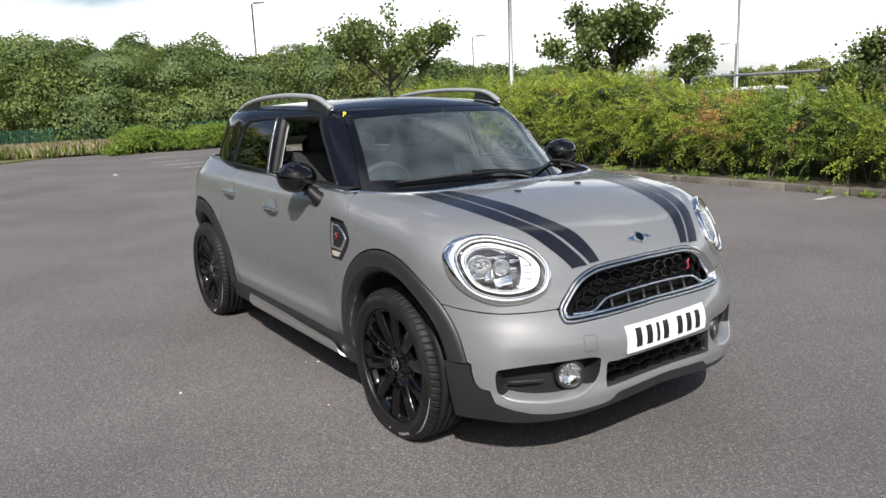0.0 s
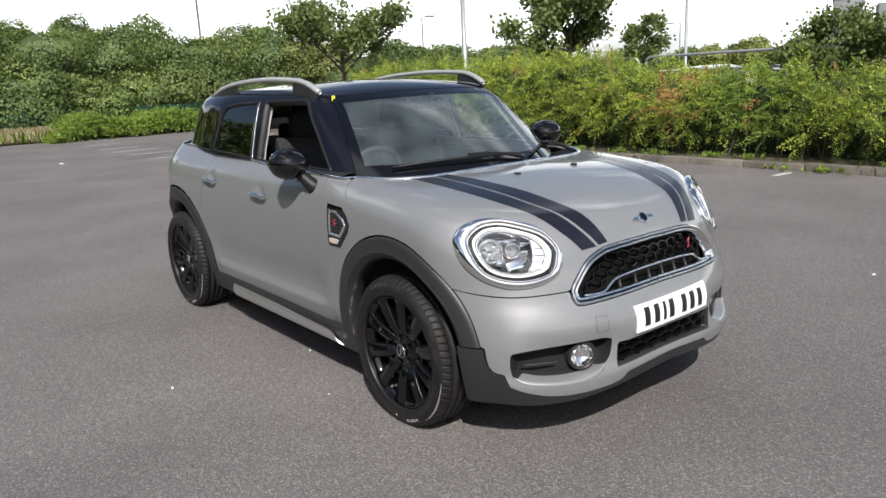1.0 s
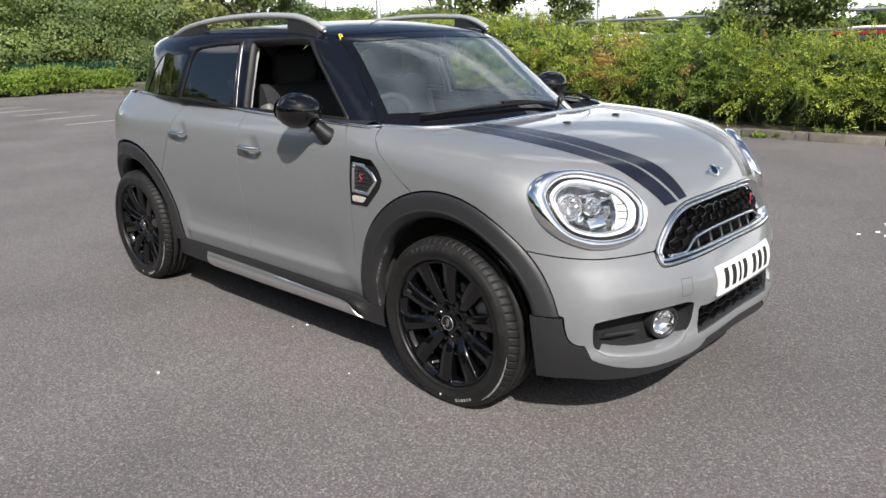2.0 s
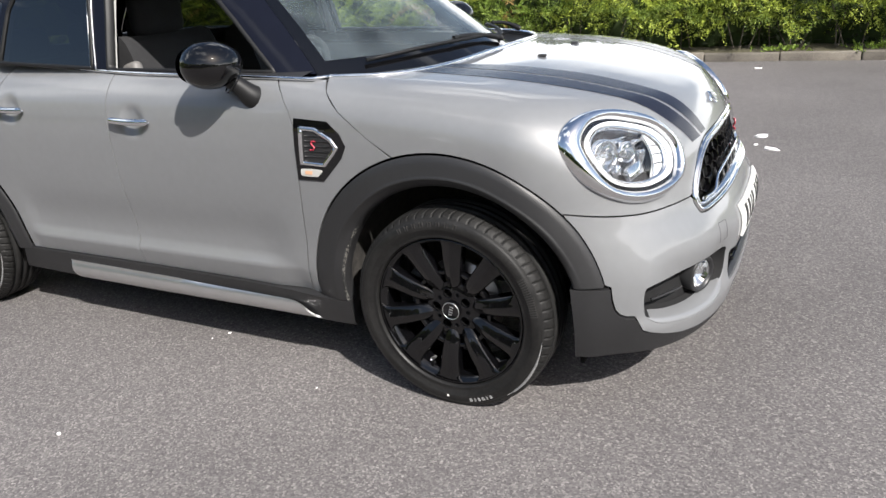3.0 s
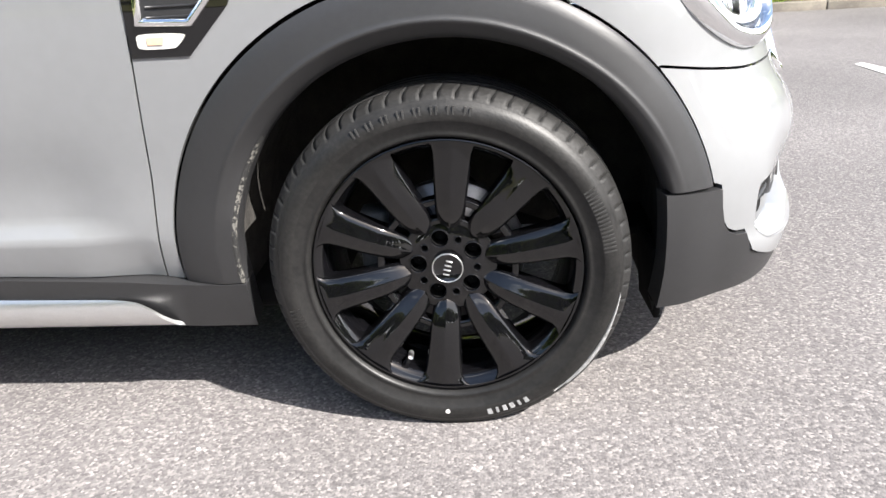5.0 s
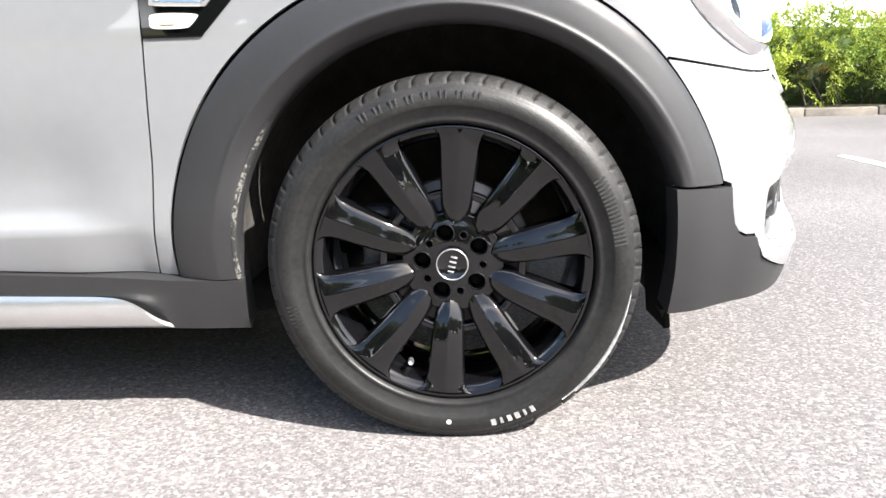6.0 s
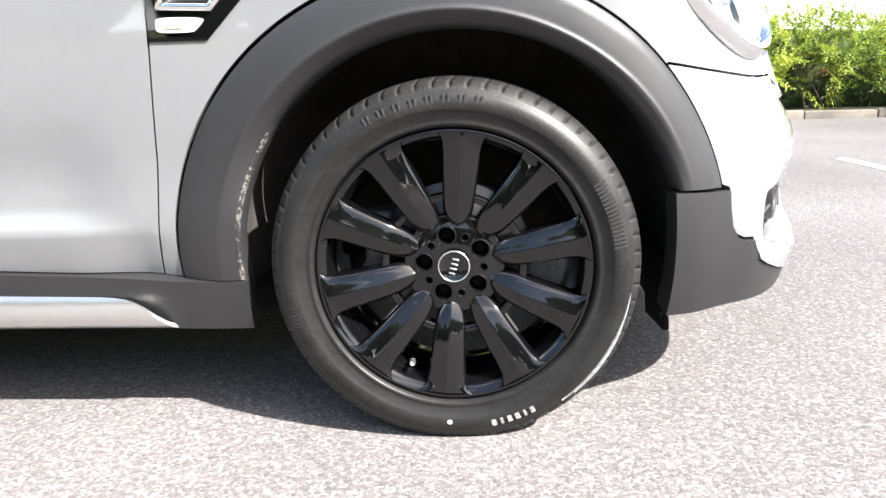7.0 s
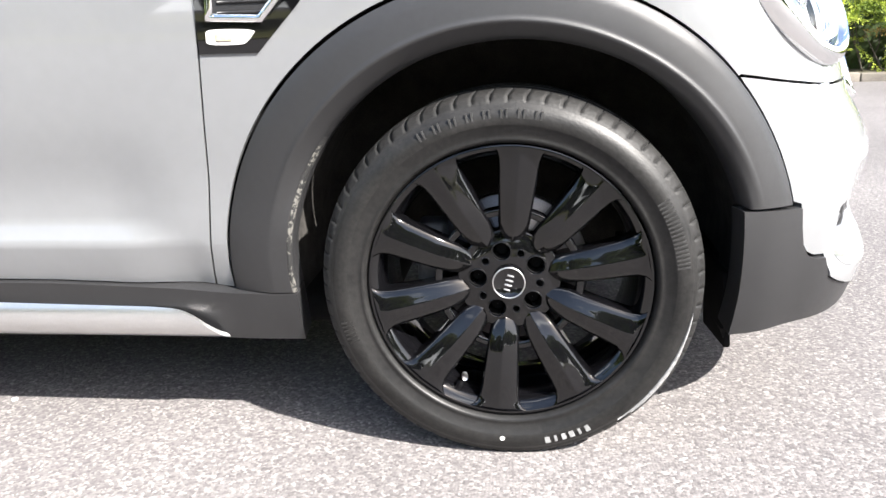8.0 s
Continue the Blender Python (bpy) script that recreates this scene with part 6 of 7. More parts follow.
sheet("ground", [(-900, -900), (900, -900), (900, 900), (-900, 900)], 0.0, ASPHALT, "worn grey tarmac of a car park", "tarmac")
sheet("planting_bed", [(-60, 7.79), (60, 7.79), (60, 10.4), (-60, 10.4)], 0.09, SOIL, "dark earth of the planting bed behind the kerb", "soil", thick=0.09)
sheet("grass_verge", [(-90, -60), (-26.6, -60), (-25.6, -6), (-24.6, -1.2), (-26.8, 1.2), (-26.8, 7.7), (-90, 7.7)], 0.05, GRASS, "rough grass verge at the edge of the car park", "grass", thick=0.05)
sheet("grass_verge", [(-90, -75), (90, -75), (90, -12), (-25, -12), (-25, -60), (-90, -60)], 0.04, GRASS, "rough grass beyond the car park", "grass", thick=0.04)
sheet("grass_verge", [(-300, 45), (300, 45), (300, 300), (-300, 300)], 0.04, GRASS, "distant rough grass", "grass", thick=0.04)

kerb = thing("kerb", "weathered concrete kerb along the planting bed", "kerb", kind="structure")
stone = rbox(0.905, 0.125, 0.20, 0.014, (0, 0, 0), 2)
for v in stone.verts:
    v.co += Vector((0, 0.002 * math.sin(40 * v.co.x), 0.002 * math.sin(31 * v.co.x + 2)))
stone_me = bpy.data.meshes.new("kerb_stone")
stone.to_mesh(stone_me)
stone.free()
stone_me.materials.append(KERB)
rnd = random.Random(5)
for k in range(-34, 18):
    part("kerb_stone", stone_me, parent=kerb, at=pose(k * 0.915, 7.715 + rnd.uniform(-0.006, 0.006), 0.005 + rnd.uniform(-0.006, 0.006), 0, 0, rnd.uniform(-0.4, 0.4)))

# painted bay lines, worn
for x, y0, y1 in ((-10.9, 2.65, 4.3), (-13.8, 2.7, 4.1), (-15.5, 2.76, 4.1), (-17.2, 2.82, 4.1), (-18.7, 2.84, 4.1), (-20.2, 2.86, 4.0), (-22.4, 3.0, 4.1), (-5.1, 7.05, 7.5), (-2.4, 7.05, 7.5), (2.69, 1.75, 3.50)):
    pts = [(x - 0.05 + rnd.uniform(-0.01, 0.01), y0), (x + 0.05, y0 + rnd.uniform(0, 0.06))]
    pts += [(x + 0.05 + rnd.uniform(-0.012, 0.012), y0 + (y1 - y0) * t) for t in (0.3, 0.6, 0.85)] + [(x + 0.03, y1), (x - 0.05, y1 - rnd.uniform(0.02, 0.1))]
    pts += [(x - 0.05 + rnd.uniform(-0.012, 0.012), y0 + (y1 - y0) * t) for t in (0.85, 0.6, 0.3)]
    sheet("bay_line", pts, 0.004, WHITELINE, "worn white parking bay line painted on the tarmac", "line")

# litter and chips on the tarmac
for k, (x, y, w, l, a) in enumerate(((-1.195, -1.537, 0.018, 0.013, 20), (-1.148, -0.735, 0.014, 0.010, 50), (-1.187, -0.80, 0.008, 0.006, 0), (-0.519, -0.973, 0.008, 0.006, 40), (0.617, 3.34, 0.11, 0.08, 30), (0.716, 2.93, 0.12, 0.06, -20), (0.511, 2.92, 0.03, 0.03, 10), (0.27, 7.02, 0.11, 0.08, 15), (0.60, 3.06, 0.04, 0.03, 60), (-16.7, 1.17, 0.16, 0.10, 0))):
    bm = bmesh.new()
    ring = [bm.verts.new((w / 2 * math.cos(t) * rnd.uniform(0.75, 1.1), l / 2 * math.sin(t) * rnd.uniform(0.75, 1.1), 0)) for t in np.linspace(0, 2 * math.pi, 7, endpoint=False)]
    fa = bm.faces.new(ring)
    r = bmesh.ops.extrude_face_region(bm, geom=[fa])
    for v in r["geom"]:
        if isinstance(v, bmesh.types.BMVert):
            v.co.z += min(0.004, w * 0.3) + rnd.uniform(0, w * 0.12)
    bmesh.ops.recalc_face_normals(bm, faces=bm.faces)
    tagged(part("litter_scrap", bm, PAPER, at=pose(x, y, 0.0, 0, 0, a)), "small white scrap lying on the tarmac", "litter", "scraps on the tarmac")


# ---- leaves ----
def leaf_mesh(name, base, tip, wide, mats, pick=None, bend=0.15, seed=1, facing=None):
    """Many single leaves at once: each a folded blade from base to tip."""
    rs = np.random.RandomState(seed)
    n = len(base)
    d = tip - base
    ln = np.linalg.norm(d, axis=1, keepdims=True)
    r = rs.normal(size=(n, 3)) if facing is None else facing
    u = np.cross(d, r)
    u /= np.linalg.norm(u, axis=1, keepdims=True) + 1e-9
    w = np.cross(u, d / (ln + 1e-9))
    mid = base + d * 0.45
    wv = np.reshape(wide, (-1, 1)) * np.ones((n, 1))
    left, right = mid + u * wv / 2 + w * ln * bend, mid - u * wv / 2 + w * ln * bend
    verts = np.stack([base, left, tip, right], 1).reshape(-1, 3)
    me = bpy.data.meshes.new(name)
    me.vertices.add(4 * n)
    me.vertices.foreach_set("co", verts.astype(np.float32).ravel())
    i = np.arange(n) * 4
    tri = np.stack([i, i + 1, i + 2, i, i + 2, i + 3], 1).ravel()
    me.loops.add(6 * n)
    me.loops.foreach_set("vertex_index", tri.astype(np.int32))
    me.polygons.add(2 * n)
    me.polygons.foreach_set("loop_start", (np.arange(2 * n) * 3).astype(np.int32))
    if pick is not None:
        me.polygons.foreach_set("material_index", np.repeat(pick, 2).astype(np.int32))
    for m in mats:
        me.materials.append(m)
    me.update(calc_edges=True)
    me.validate()
    return me


def unit(v):
    return v / (np.linalg.norm(v, axis=-1, keepdims=True) + 1e-9)


def sprays(origins, ways, length, leaves, leaf, rs, droop=0.25):
    """Shoots with leaves in ranks along them: bases and tips of the leaves."""
    n = len(origins)
    t = np.linspace(0.12, 1, leaves)
    side = unit(np.cross(ways, rs.normal(size=(n, 3))))
    ln = length * rs.uniform(0.6, 1.3, (n, 1, 1))
    at = origins[:, None] + ways[:, None] * t[None, :, None] * ln + np.array([0, 0, -1]) * droop * ln * t[None, :, None] ** 2
    sgn = np.where(np.arange(leaves) % 2, 1, -1)[None, :, None]
    out = unit(ways[:, None] * 0.9 + side[:, None] * sgn * 0.75 + rs.normal(size=(n, leaves, 3)) * 0.28)
    size = leaf * (1.1 - 0.45 * t)[None, :, None] * rs.uniform(0.7, 1.25, (n, leaves, 1))
    return at.reshape(-1, 3), (at + out * size).reshape(-1, 3), size.reshape(-1)


HEDGE_TOP = spline([-24, -16, -12, -10, -8.3, -7.2, -6.2, -5.2, -4.5, -3.6, -2.6, -1.6, -0.4, 1.0, 2.5, 4.0, 5.5, 8, 14],
                   [1.4, 1.65, 1.72, 1.66, 1.66, 1.72, 1.52, 1.38, 1.24, 1.27, 1.30, 1.22, 1.18, 1.36, 1.34, 1.30, 1.22, 1.3, 1.3])


def hedge():
    rs = np.random.RandomState(11)
    h = thing("hedge", "dense yellow-green clipped hedge with feathery shoots and a few brown ones", "hedge", kind="stuff")
    boughs, per, leaves = 3000, 13, 6
    x = rs.uniform(-15, 10, boughs)
    k = rs.uniform(size=boughs)
    topz = HEDGE_TOP(x) + 0.10 * np.sin(x * 2.3) * np.sin(x * 0.9 + 1)
    front = k < 0.68
    f = rs.uniform(0.0, 1.0, boughs) ** 0.8
    z = np.where(front, 0.38 + (topz - 0.42) * f, topz - 0.10 + rs.uniform(-0.14, 0.04, boughs))
    lump = 0.16 * np.sin(x * 1.7 + 0.6) + 0.12 * np.sin(x * 3.7 + 5 * z) + 0.08 * np.sin(z * 9 + x * 2)
    bulge = 0.34 * np.sin(np.clip((z - 0.3) / (topz - 0.3), 0, 1) * math.pi)
    y = np.where(front, 8.46 - bulge + lump * 0.7 + rs.normal(size=boughs) * 0.09, rs.uniform(8.2, 9.7, boughs))
    org = np.stack([x, y, z], 1)
    way = unit(np.where(front[:, None], (0, -0.70, 0.30), (0, -0.2, 0.7)) + rs.normal(size=(boughs, 3)) * 0.55)
    size = rs.uniform(0.30, 0.60, (boughs, 1, 1))
    along = np.linspace(0.05, 0.95, per)
    at = org[:, None] + way[:, None] * along[None, :, None] * size - np.array([0, 0, 0.22]) * size * along[None, :, None] ** 2
    side = unit(np.cross(way, rs.normal(size=(boughs, 3)) * 0.5 + (0, -0.4, 0.8)))
    sign = np.where(np.arange(per) % 2, 1, -1)[None, :, None]
    out = unit(way[:, None] * 0.9 + side[:, None] * sign * 0.75 + rs.normal(size=(boughs, per, 3)) * 0.12)
    b, t, sz = sprays(at.reshape(-1, 3), out.reshape(-1, 3), 0.115, leaves, 0.050, rs, 0.20)
    brown = (np.hypot(org[:, 0] + 4.75, (org[:, 2] - 0.98) * 1.3) < 0.25) | ((np.hypot(org[:, 0] + 4.6, (org[:, 2] - 1.3) * 2) < 0.25) & (rs.uniform(size=boughs) < 0.35)) | (rs.uniform(size=boughs) < 0.02)
    deep_green = ~brown & ((np.sin(org[:, 0] * 1.1 + 2) * np.sin(org[:, 0] * 0.43) + rs.normal(size=boughs) * 0.25) > 0.85)
    shade = rs.uniform(size=boughs) < 0.30
    pick = np.repeat(np.where(brown, 1, np.where(deep_green, 2, np.where(shade, 3, 0))), per * leaves)
    part("shoots", leaf_mesh("shoots", b, t, sz * 0.40, [HEDGE, HEDGE_BROWN, WEED, HEDGE_DEEP], pick, seed=3), parent=h)
    # near-black leaves inside, painting the shade in the hedge's gaps
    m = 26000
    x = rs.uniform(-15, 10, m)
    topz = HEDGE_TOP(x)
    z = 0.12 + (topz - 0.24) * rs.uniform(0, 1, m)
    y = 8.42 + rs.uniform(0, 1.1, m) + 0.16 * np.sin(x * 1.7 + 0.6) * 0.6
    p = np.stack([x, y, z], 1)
    part("shade_leaves", leaf_mesh("shade_leaves", p, p + unit(rs.normal(size=(m, 3))) * 0.10, 0.06, [HEDGE_SHADE], seed=4), parent=h)
    # dark heart that puts the hedge's inner shade into colour
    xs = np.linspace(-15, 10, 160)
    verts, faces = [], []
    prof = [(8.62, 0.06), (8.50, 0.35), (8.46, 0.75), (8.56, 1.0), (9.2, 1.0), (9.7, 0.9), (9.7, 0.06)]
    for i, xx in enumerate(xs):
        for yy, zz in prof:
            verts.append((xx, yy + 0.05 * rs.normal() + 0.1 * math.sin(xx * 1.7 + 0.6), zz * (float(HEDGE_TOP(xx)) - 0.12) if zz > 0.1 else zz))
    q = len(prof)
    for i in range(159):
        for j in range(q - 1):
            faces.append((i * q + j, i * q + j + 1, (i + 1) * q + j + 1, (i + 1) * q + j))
    part("heart", mesh_of("heart", verts, faces, SHADE_CORE), parent=h)
    for k in range(110):
        x0 = rs.uniform(-14, 9)
        p0 = (x0, 8.15 + rs.uniform(0, 0.5), 0.09)
        p1 = (x0 + rs.uniform(-0.2, 0.2), 8.25 + rs.uniform(-0.1, 0.4), rs.uniform(0.45, 0.8))
        pm_ = tuple((a + b_) / 2 + rs.uniform(-0.05, 0.05) for a, b_ in zip(p0, p1))
        part("stem", tube("stem", [p0, pm_, p1], [0.012, 0.009, 0.006], BARK, 5), parent=h)


hedge()


def weeds(name, spots, label, mat, tall, count, leaf, group):
    rs = np.random.RandomState(len(spots) + 3)
    for x, y, r in spots:
        n = int(count * r / 0.3)
        a, d = rs.uniform(0, 2 * math.pi, n), np.abs(rs.normal(size=n)) * r * 0.5
        o = np.stack([x + d * np.cos(a), y + d * np.sin(a) * 0.6, 0.0 * a + (0.09 if y > 7.66 else 0.003)], 1)
        w = unit(np.stack([0.5 * np.cos(a), 0.5 * np.sin(a), 0.9 + 0 * a], 1) + rs.normal(size=(n, 3)) * 0.3)
        b, t, sz = sprays(o, w, tall, 7, leaf, rs, 0.4)
        ob = part(name, leaf_mesh(name, b, t, sz * 0.55, [mat], seed=n), None)
        tagged(ob, label, "weeds", group, kind="stuff")


weeds("weed_tuft", [(-2.0, 7.62, 0.35), (-2.6, 7.64, 0.22), (-3.3, 7.9, 0.25), (-4.9, 7.85, 0.3), (-5.6, 7.8, 0.2), (-1.2, 7.85, 0.25), (0.5, 7.9, 0.3), (1.6, 7.95, 0.45), (2.4, 7.9, 0.3), (-6.6, 7.85, 0.3), (-3.9, 7.95, 0.3), (3.6, 7.9, 0.3)],
      "green weeds growing at the foot of the hedge", WEED, 0.13, 26, 0.05, "weeds at the kerb")


# ---- trees ----
def tree(name, x, y, height, crown, label, seed, trunk_r=0.09, leaf=0.13, count=6000, group="", bare=0.42, loose=0.085):
    """A tapered trunk, limbs that part, and leaves in loose clusters at the twigs."""
    rs = np.random.RandomState(seed)
    t = thing(name, label, "tree", at=pose(x, y, 0.0), group=group)
    tips, limbs = [], []

    def grow(p, d, length, r, depth):
        n = 5
        pts, q = [p], p
        for i in range(n):
            d = unit(d + rs.normal(size=3) * 0.13 + np.array([0, 0, 0.05]))
            q = q + d * length / n
            pts.append(q)
        limbs.append((pts, [r * (1 - 0.45 * i / n) for i in range(n + 1)]))
        if depth == 0 or r < 0.006:
            tips.append((q, d))
            tips.append((pts[3], d))
            return
        for k in range(3 if depth > 1 else 4):
            a = rs.normal(size=3)
            a[2] = abs(a[2]) * 0.5
            grow(pts[rs.randint(2, n + 1)], unit(d * 0.6 + unit(a) * 0.85), length * rs.uniform(0.55, 0.8), r * 0.55, depth - 1)

    base = np.array([0, 0, 0.0])
    stem_top = np.array([rs.normal() * 0.1, rs.normal() * 0.1, height * bare])
    limbs.append(([base, base * 0.4 + stem_top * 0.6, stem_top], [trunk_r, trunk_r * 0.85, trunk_r * 0.72]))
    for k in range(6):
        a = 2 * math.pi * (k + rs.uniform(-0.3, 0.3)) / 6
        way = unit(np.array([math.cos(a), math.sin(a), rs.uniform(0.35, 1.1)]))
        grow(base * (0.15 * (k % 3)) + stem_top * (1 - 0.15 * (k % 3)), way, crown * 0.50 * rs.uniform(0.75, 1.15), trunk_r * 0.5, 2)
    verts, faces = [], []
    for pts, radii in limbs:
        me = tube("limb", pts, radii, BARK, 6)
        k = len(verts)
        verts += [tuple(v.co) for v in me.vertices]
        faces += [tuple(k + i for i in q.vertices) for q in me.polygons]
        bpy.data.meshes.remove(me)
    part("trunk", mesh_of("trunk", verts, faces, BARK), parent=t, label="bare brown trunk and limbs")
    ends = np.array([p for p, _ in tips])
    per = max(4, count // len(ends))
    c = np.repeat(ends, per, 0)
    c = c + rs.normal(size=c.shape) * crown * loose * (1, 1, 0.8)
    d = unit(rs.normal(size=c.shape) + np.array([0, 0, -0.25]))
    sz = leaf * rs.uniform(0.6, 1.25, len(c))
    part("crown", leaf_mesh("crown", c, c + d * sz[:, None], sz * 0.75, [TREELEAF], seed=seed), parent=t, label="loose green crown")
    return t


tree("tree", -19.8, 11.0, 5.7, 2.9, "broad dark green tree with large leaves beyond the hedge", 21, 0.10, 0.135, 9500, bare=0.44, loose=0.062)
tree("tree", -9.6, 11.1, 3.5, 1.75, "leafy young maple with a bare side branch behind the hedge", 34, 0.07, 0.105, 9000, bare=0.66, loose=0.075)
tree("tree", -7.9, 11.5, 3.0, 0.8, "thin young tree behind the hedge", 8, 0.04, 0.08, 3200, bare=0.70)
tree("tree", -2.7, 9.9, 2.5, 1.3, "dark olive bushy tree rising over the hedge", 55, 0.05, 0.075, 9000, bare=0.46)
tree("tree", -16.0, 12.6, 2.4, 1.1, "low olive bushy tree beyond the hedge", 61, 0.05, 0.10, 2600, bare=0.5)
tree("tree", -11.8, 11.0, 1.9, 0.8, "small shrubby tree behind the hedge", 62, 0.04, 0.08, 1800, bare=0.5)


def woods():
    """Far belts of trees: crowns of many small leaf clumps over dark cores standing in for shade."""
    rs = np.random.RandomState(77)
    w = thing("woods", "dense green woodland belt round the car park", "woods", kind="stuff")
    crowns = []

    def belt(x0, y0, x1, y1, n, h0, h1, deep, r0=1.1, r1=2.4, low=0.25):
        for k in range(n):
            f = (k + rs.uniform(-0.4, 0.4)) / n
            hh = (h0 + (h1 - h0) * f) * rs.uniform(0.70, 1.04)
            r = rs.uniform(r0, r1)
            off = rs.uniform(0, deep)
            dx, dy = x1 - x0, y1 - y0
            ln = math.hypot(dx, dy)
            crowns.append((x0 + dx * f - dy / ln * off, y0 + dy * f + dx / ln * off, max(r * 0.7, hh - r), r, off))

    # unseen belt, made extra tall so the side windows mirror dark trees
    belt(-33.0, -34, -33.0, -4, 36, 11.5, 10.5, 6, 1.4, 3.0)
    belt(-33.0, -3, -33.0, 16, 36, 5.9, 5.0, 6)
    belt(-32.0, -24, -32.0, 14, 48, 3.4, 3.0, 1.5, 0.9, 1.6)
    belt(-31.0, 14, -26, 30, 22, 4.4, 3.6, 6)
    belt(-45, 48, 60, 80, 60, 3.6, 3.6, 8, 1.2, 2.2)
    belt(-26, 14.5, -13, 17, 16, 2.7, 2.5, 2, 0.7, 1.3)
    belt(60, -20, -33, -20, 70, 8.5, 9.0, 8, 1.6, 3.0)
    belt(45, 60, 60, -30, 40, 6, 6.5, 8, 1.4, 3.0)
    c = np.array([(a, b, h) for a, b, h, r, o in crowns])
    rr = np.array([r for *_, r, o in crowns])
    area = rr**2
    total = 760000
    far = np.linalg.norm(c[:, :2], axis=1)
    share = area * np.where(far < 48, 1.0, 0.45)
    share[c[:, 1] < -5] *= 0.18
    share[c[:, 0] > 20] *= 0.25
    cnt = np.maximum(120, total * share / share.sum()).astype(int)
    idx = np.repeat(np.arange(len(c)), cnt)
    d = unit(rs.normal(size=(len(idx), 3)))
    d[:, 2] = np.abs(d[:, 2]) * 1.05 - 0.35
    lump = 1 + 0.24 * np.sin(d[:, 0] * 5 + idx) * np.sin(d[:, 1] * 5 + 2 * idx) + 0.15 * np.sin(d[:, 2] * 9 + idx * 3) + 0.09 * np.sin(d[:, 0] * 13 + d[:, 2] * 11 + idx) + rs.normal(size=len(idx)) * 0.08
    stretch = np.stack([np.ones(len(idx)), np.ones(len(idx)), np.where(d[:, 2] > 0, 1.0, 1.5)], 1)
    p = c[idx] + d * stretch * (rr[idx] * lump)[:, None]
    keep = p[:, 2] > 0.05
    p, d, idx = p[keep], d[keep], idx[keep]
    sz = rs.uniform(0.075, 0.155, len(p)) * np.where(far[idx] > 48, 1.9, np.where(c[idx, 1] < -5, 2.6, 1.0))
    way = unit(unit(np.cross(d, rs.normal(size=p.shape))) + d * 0.35 + np.array([0, 0, -0.3]))
    bumps = np.stack([np.cos(d[:, 0] * 5 + idx), np.cos(d[:, 1] * 5 + 2 * idx), np.cos(d[:, 2] * 9 + idx * 3)], 1)
    facing = unit(d - 0.7 * bumps + rs.normal(size=p.shape) * 0.26)
    pick = np.array([0, 1, 2, 0, 1, 2, 2])[idx * 7919 % 7]
    part("leaf_clumps", leaf_mesh("leaf_clumps", p, p + way * sz[:, None], sz * 0.75, [WOODLEAF, WOODLEAF2, WOODLEAF3], pick, seed=5, facing=facing), parent=w)
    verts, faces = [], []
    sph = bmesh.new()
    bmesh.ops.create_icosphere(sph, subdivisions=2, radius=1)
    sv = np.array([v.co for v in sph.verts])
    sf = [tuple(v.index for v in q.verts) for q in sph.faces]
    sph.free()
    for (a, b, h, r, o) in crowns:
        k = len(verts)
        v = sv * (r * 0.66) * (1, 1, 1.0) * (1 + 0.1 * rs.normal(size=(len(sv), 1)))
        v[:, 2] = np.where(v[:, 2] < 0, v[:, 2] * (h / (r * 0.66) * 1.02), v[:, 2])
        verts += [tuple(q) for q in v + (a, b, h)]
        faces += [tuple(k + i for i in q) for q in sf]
    part("shade_cores", mesh_of("shade_cores", verts, faces, SHADE_CORE), parent=w)


woods()


def low_shrub():
    rs = np.random.RandomState(31)
    t = thing("shrub", "low spreading bright green shrub at the edge of the tarmac", "shrub", kind="stuff")
    n = 5200
    x = -25.6 - np.abs(rs.normal(size=n)) * 1.4
    y = rs.uniform(2.7, 9.5, n)
    rise = np.clip((y - 2.6) / 1.2, 0.25, 1)
    z = rs.uniform(0.1, 0.85, n) ** 0.7 * rise * (0.75 + 0.15 * np.sin(y * 2))
    org = np.stack([x + 0.5 * (0.8 - z), y, z], 1)
    way = unit(np.array([0.6, -0.2, 0.5]) + rs.normal(size=(n, 3)) * 0.5)
    b, tt, sz = sprays(org, way, 0.35, 9, 0.10, rs, 0.4)
    part("shoots", leaf_mesh("shoots", b, tt, sz * 0.55, [WEED], seed=8), parent=t)
    g = thing("tall_grass", "strip of tall dry straw-coloured grass before the woods", "grass", kind="stuff")
    n = 26000
    p = np.stack([rs.uniform(-30.8, -26.4, n), rs.uniform(-8, 4.5, n), 0 * rs.uniform(size=n) + 0.04], 1)
    q = p + np.stack([rs.normal(size=n) * 0.07, rs.normal(size=n) * 0.07, rs.uniform(0.2, 0.48, n)], 1)
    green = (rs.uniform(size=n) < np.clip((p[:, 0] + 27.0) / 1.2, 0.08, 0.9)).astype(int)
    part("blades", leaf_mesh("blades", p, q, 0.02, [STRAW, WEED], green, seed=9), parent=g)


low_shrub()


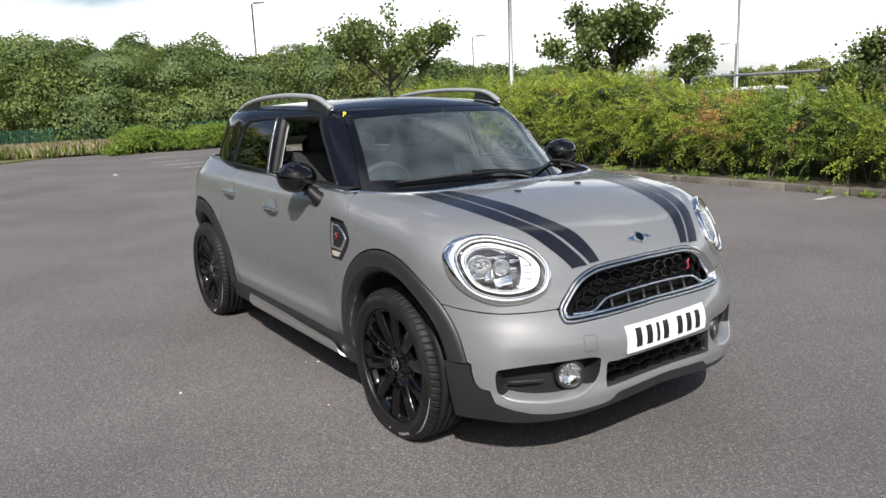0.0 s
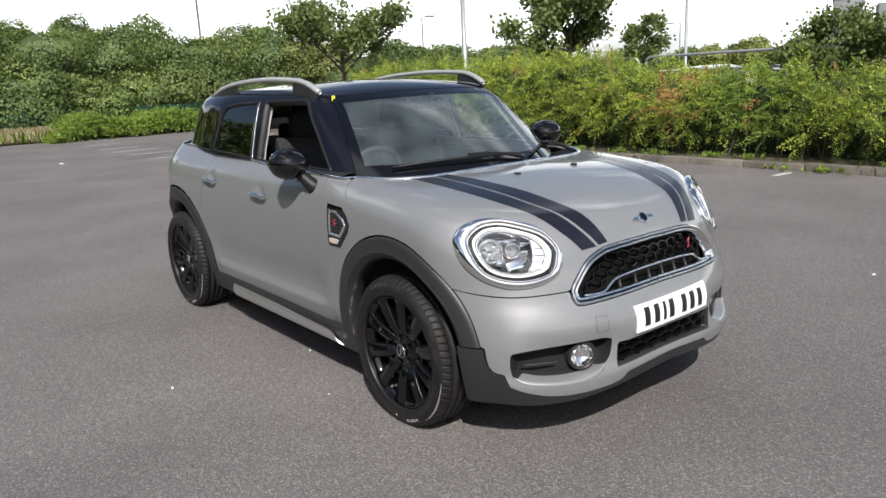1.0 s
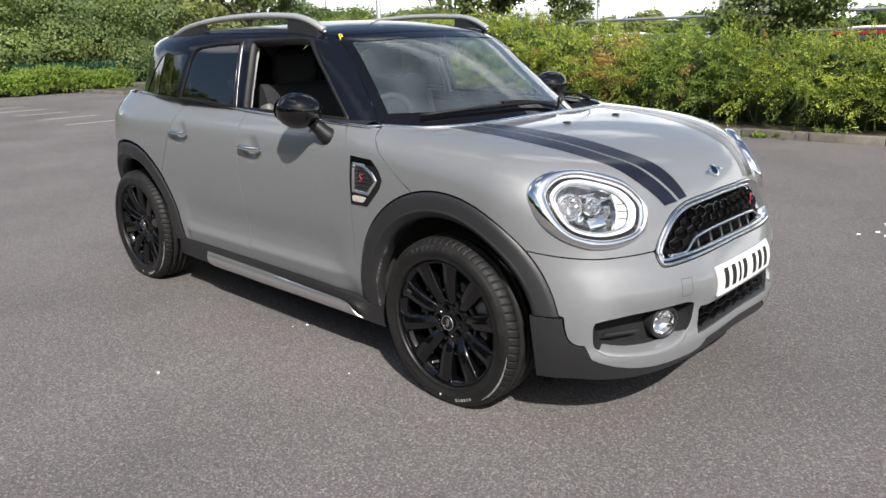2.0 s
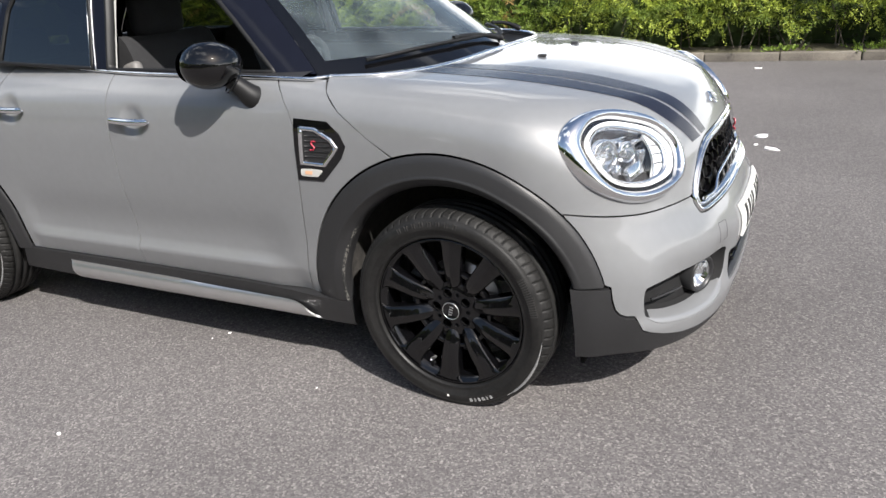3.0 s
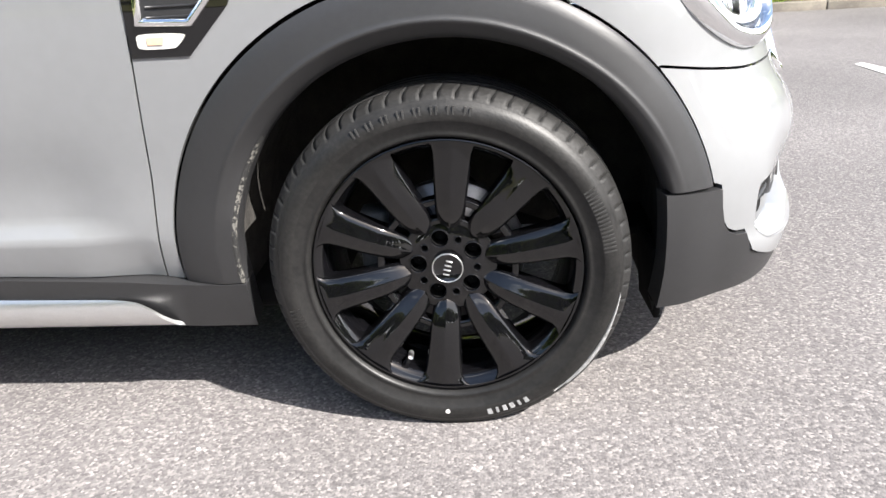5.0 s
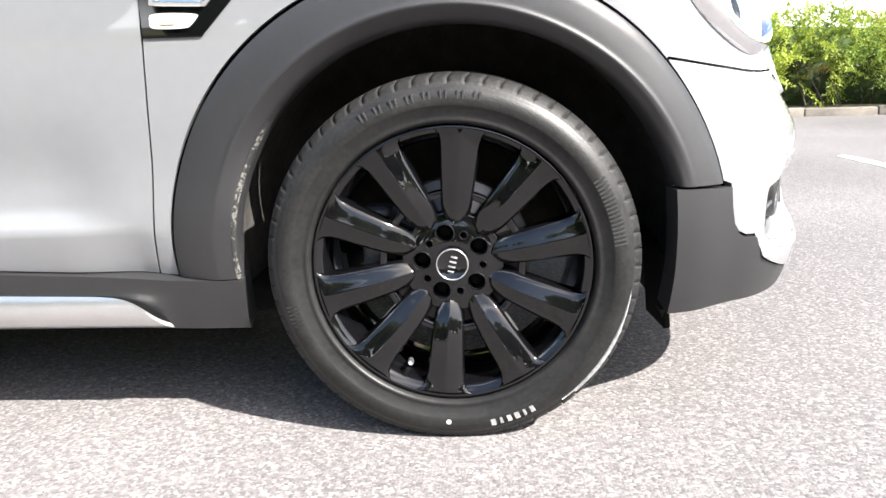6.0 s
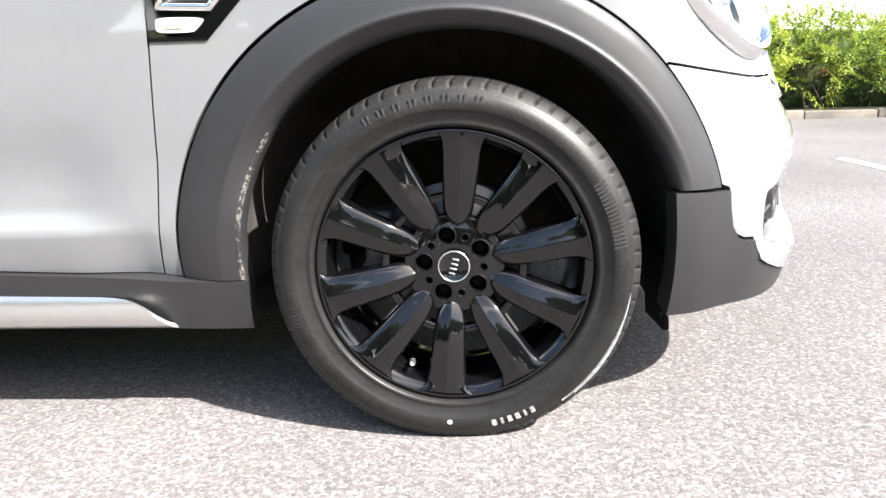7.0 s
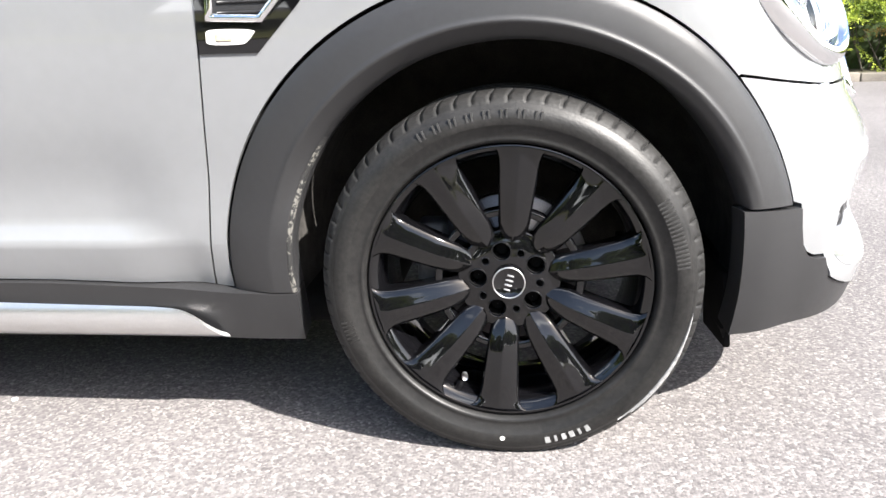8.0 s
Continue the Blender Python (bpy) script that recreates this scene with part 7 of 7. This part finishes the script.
# ---- posts, rails, fence, distance ----
def street_lamp(x, y, height, r, arm, turn, label):
    t = thing("street_lamp", label, "street lamp", at=pose(x, y, 0, 0, 0, turn), group="lamp posts round the car park")
    part("pole", tube("pole", [(0, 0, 0), (0, 0, 1.2), (0, 0, 1.25), (0, 0, height)], [r * 1.5, r * 1.5, r, r * 0.62], GALV, 12), parent=t)
    part("bracket", tube("bracket", [(0, 0, height - 0.05), (0.1, 0, height + 0.02), (arm, 0, height + 0.04)], r * 0.5, GALV, 8), parent=t)
    part("lantern", rbox(0.62, 0.24, 0.12, 0.04, (arm + 0.2, 0, height + 0.04)), GALV, t, "flat grey lantern head")
    part("door_plate", rbox(0.02, r * 1.6, 0.45, 0.005, (r * 1.45, 0, 0.75)), GALV, t)


street_lamp(-40, 14.0, 7.3, 0.08, 0.25, 40, "slim grey street lamp with a flat head over the trees")
street_lamp(-16.9, 14.0, 8.0, 0.085, 0.5, 60, "tall grey street lamp beyond the hedge")
street_lamp(-12.4, 20.0, 8.0, 0.05, 0.5, 120, "slender grey street lamp beyond the parked cars")
street_lamp(-37.5, 28.0, 5.4, 0.06, 0.4, 30, "distant grey street lamp")
street_lamp(-31.5, 48.0, 4.6, 0.05, 0.6, 200, "distant grey street lamp")


def hoop_rail(x0, x1, y):
    t = thing("guard_rail", "galvanised hooped guard rail behind the hedge", "railing", group="guard rails")
    r, hi, rad = 0.13, 1.73, 0.028
    path = [(x0, y, 0.0), (x0, y, hi - r)] + [(x0 + r - r * math.cos(a), y, hi - r + r * math.sin(a)) for a in np.linspace(0.2, math.pi / 2, 6)]
    path += [(x1 - r + r * math.sin(a), y, hi - r + r * math.cos(a)) for a in np.linspace(0, math.pi / 2 - 0.2, 6)] + [(x1, y, hi - r), (x1, y, 0.0)]
    part("hoop", tube("hoop", path, rad, GALV, 8), parent=t)
    part("mid_rail", tube("mid_rail", [(x0, y, 1.42), (x1, y, 1.42)], rad * 0.8, GALV, 8), parent=t)
    part("low_rail", tube("low_rail", [(x0, y, 0.5), (x1, y, 0.5)], rad * 0.8, GALV, 8), parent=t)
    for xx in np.arange(x0 + 0.25, x1 - 0.1, 0.12):
        part("infill_bar", tube("infill_bar", [(xx, y, 0.5), (xx, y, 1.42)], 0.006, GALV, 4), parent=t)


for x0, x1 in ((-13.6, -10.0), (-9.7, -7.6), (-7.4, -4.3), (-4.15, -1.2), (-1.0, 2.0)):
    hoop_rail(x0, x1, 11.0)

fence = thing("mesh_fence", "green weldmesh panel fence before the woods", "fence")
for k in range(12):
    y = -8 + 2.4 * k
    part("fence_post", rbox(0.06, 0.06, 1.0, 0.006, (-31.2, y, 0.5)), FENCEGREEN, fence)
    bm = bmesh.new()
    for z in np.linspace(0.12, 0.95, 9):
        join_bm(bm, rbox(0.012, 2.36, 0.014, 0, (-31.2, y + 1.2, z)))
    for yy in np.linspace(0.05, 2.35, 26):
        join_bm(bm, rbox(0.010, 0.030, 0.86, 0, (-31.2, y + yy, 0.53)))
    part("mesh_panel", bm, FENCEGREEN, fence)


def parked_car(x, y, turn, paint, label):
    """A plain hatchback seen only in part over the hedge."""
    t = thing("parked_car", label, "car", at=pose(x, y, 0, 0, 0, turn), group="cars parked beyond the hedge")

    def loft(rows, name, mat):
        verts, faces = [], []
        for px, w, zb, zt in rows:
            verts += [(px, -w, zb), (px, -w * 1.02, zb + 0.6 * (zt - zb)), (px, -w * 0.86, zt - 0.02), (px, -w * 0.5, zt), (px, w * 0.5, zt), (px, w * 0.86, zt - 0.02), (px, w * 1.02, zb + 0.6 * (zt - zb)), (px, w, zb)]
        for i in range(len(rows) - 1):
            for j in range(8):
                faces.append((i * 8 + j, i * 8 + (j + 1) % 8, i * 8 + 8 + (j + 1) % 8, i * 8 + 8 + j))
        faces += [tuple(range(7, -1, -1)), tuple((len(rows) - 1) * 8 + j for j in range(8))]
        bm = bmesh.new()
        bm.from_mesh(mesh_of(name, verts, faces, mat))
        bmesh.ops.recalc_face_normals(bm, faces=bm.faces)
        return part(name, smooth_bm(bm, 40), mat, t)

    loft([(-2.0, 0.70, 0.35, 0.75), (-1.95, 0.82, 0.25, 0.92), (-1.0, 0.86, 0.22, 0.95), (0.8, 0.86, 0.22, 0.95), (1.6, 0.84, 0.24, 0.86), (2.05, 0.72, 0.30, 0.68)], "body", paint)
    loft([(-1.9, 0.66, 0.90, 0.96), (-1.55, 0.68, 0.90, 1.40), (-0.4, 0.70, 0.90, 1.46), (0.25, 0.70, 0.90, 1.38), (1.0, 0.70, 0.90, 0.97)], "glasshouse", TINT2)
    loft([(-1.62, 0.60, 1.33, 1.40), (-1.5, 0.62, 1.36, 1.445), (-0.4, 0.64, 1.38, 1.49), (0.2, 0.62, 1.36, 1.42), (0.28, 0.58, 1.34, 1.37)], "roof", paint)
    for px in (-1.25, 1.25):
        for s in (-1, 1):
            me = lathe("tyre", [(0.17, 0.09), (0.29, 0.10), (0.31, 0.06), (0.31, -0.06), (0.29, -0.10), (0.17, -0.09)], 24, RUBBER)
            part("tyre", me, parent=t, at=pose(px, s * 0.76, 0.31))


TINT2 = material("dark_car_glass", (0.012, 0.014, 0.016), rough=0.05, coat=1.0, vary=0.1)
for x, y, a, p, lab in ((-8.2, 15.2, 95, CARWHITE, "white hatchback parked beyond the hedge"), (-5.2, 14.8, 88, CARWHITE, "white hatchback parked beside the railings"), (-2.4, 15.0, 92, CARRED, "red hatchback parked beyond the hedge"), (0.4, 15.1, 90, CARWHITE, "white hatchback at the end of the row"), (-13.0, 16.0, 90, CARWHITE, "pale hatchback parked by the lamp post")):
    parked_car(x, y, a, p, lab)


def far_building():
    t = thing("building", "tall grey clad commercial building in the distance", "building", at=pose(-29, 72.5, 0, 0, 0, 24))
    part("wall", rbox(2.4, 6, 6.5, 0.05, (-0.9, 0, 3.25)), CONCRETE, t)
    part("wall", rbox(1.4, 5, 6.0, 0.05, (2.2, 0.4, 3.0)), CONCRETE, t)
    part("roof", rbox(2.6, 6.2, 0.3, 0.05, (-0.9, 0, 6.65)), CONCRETE, t)


far_building()
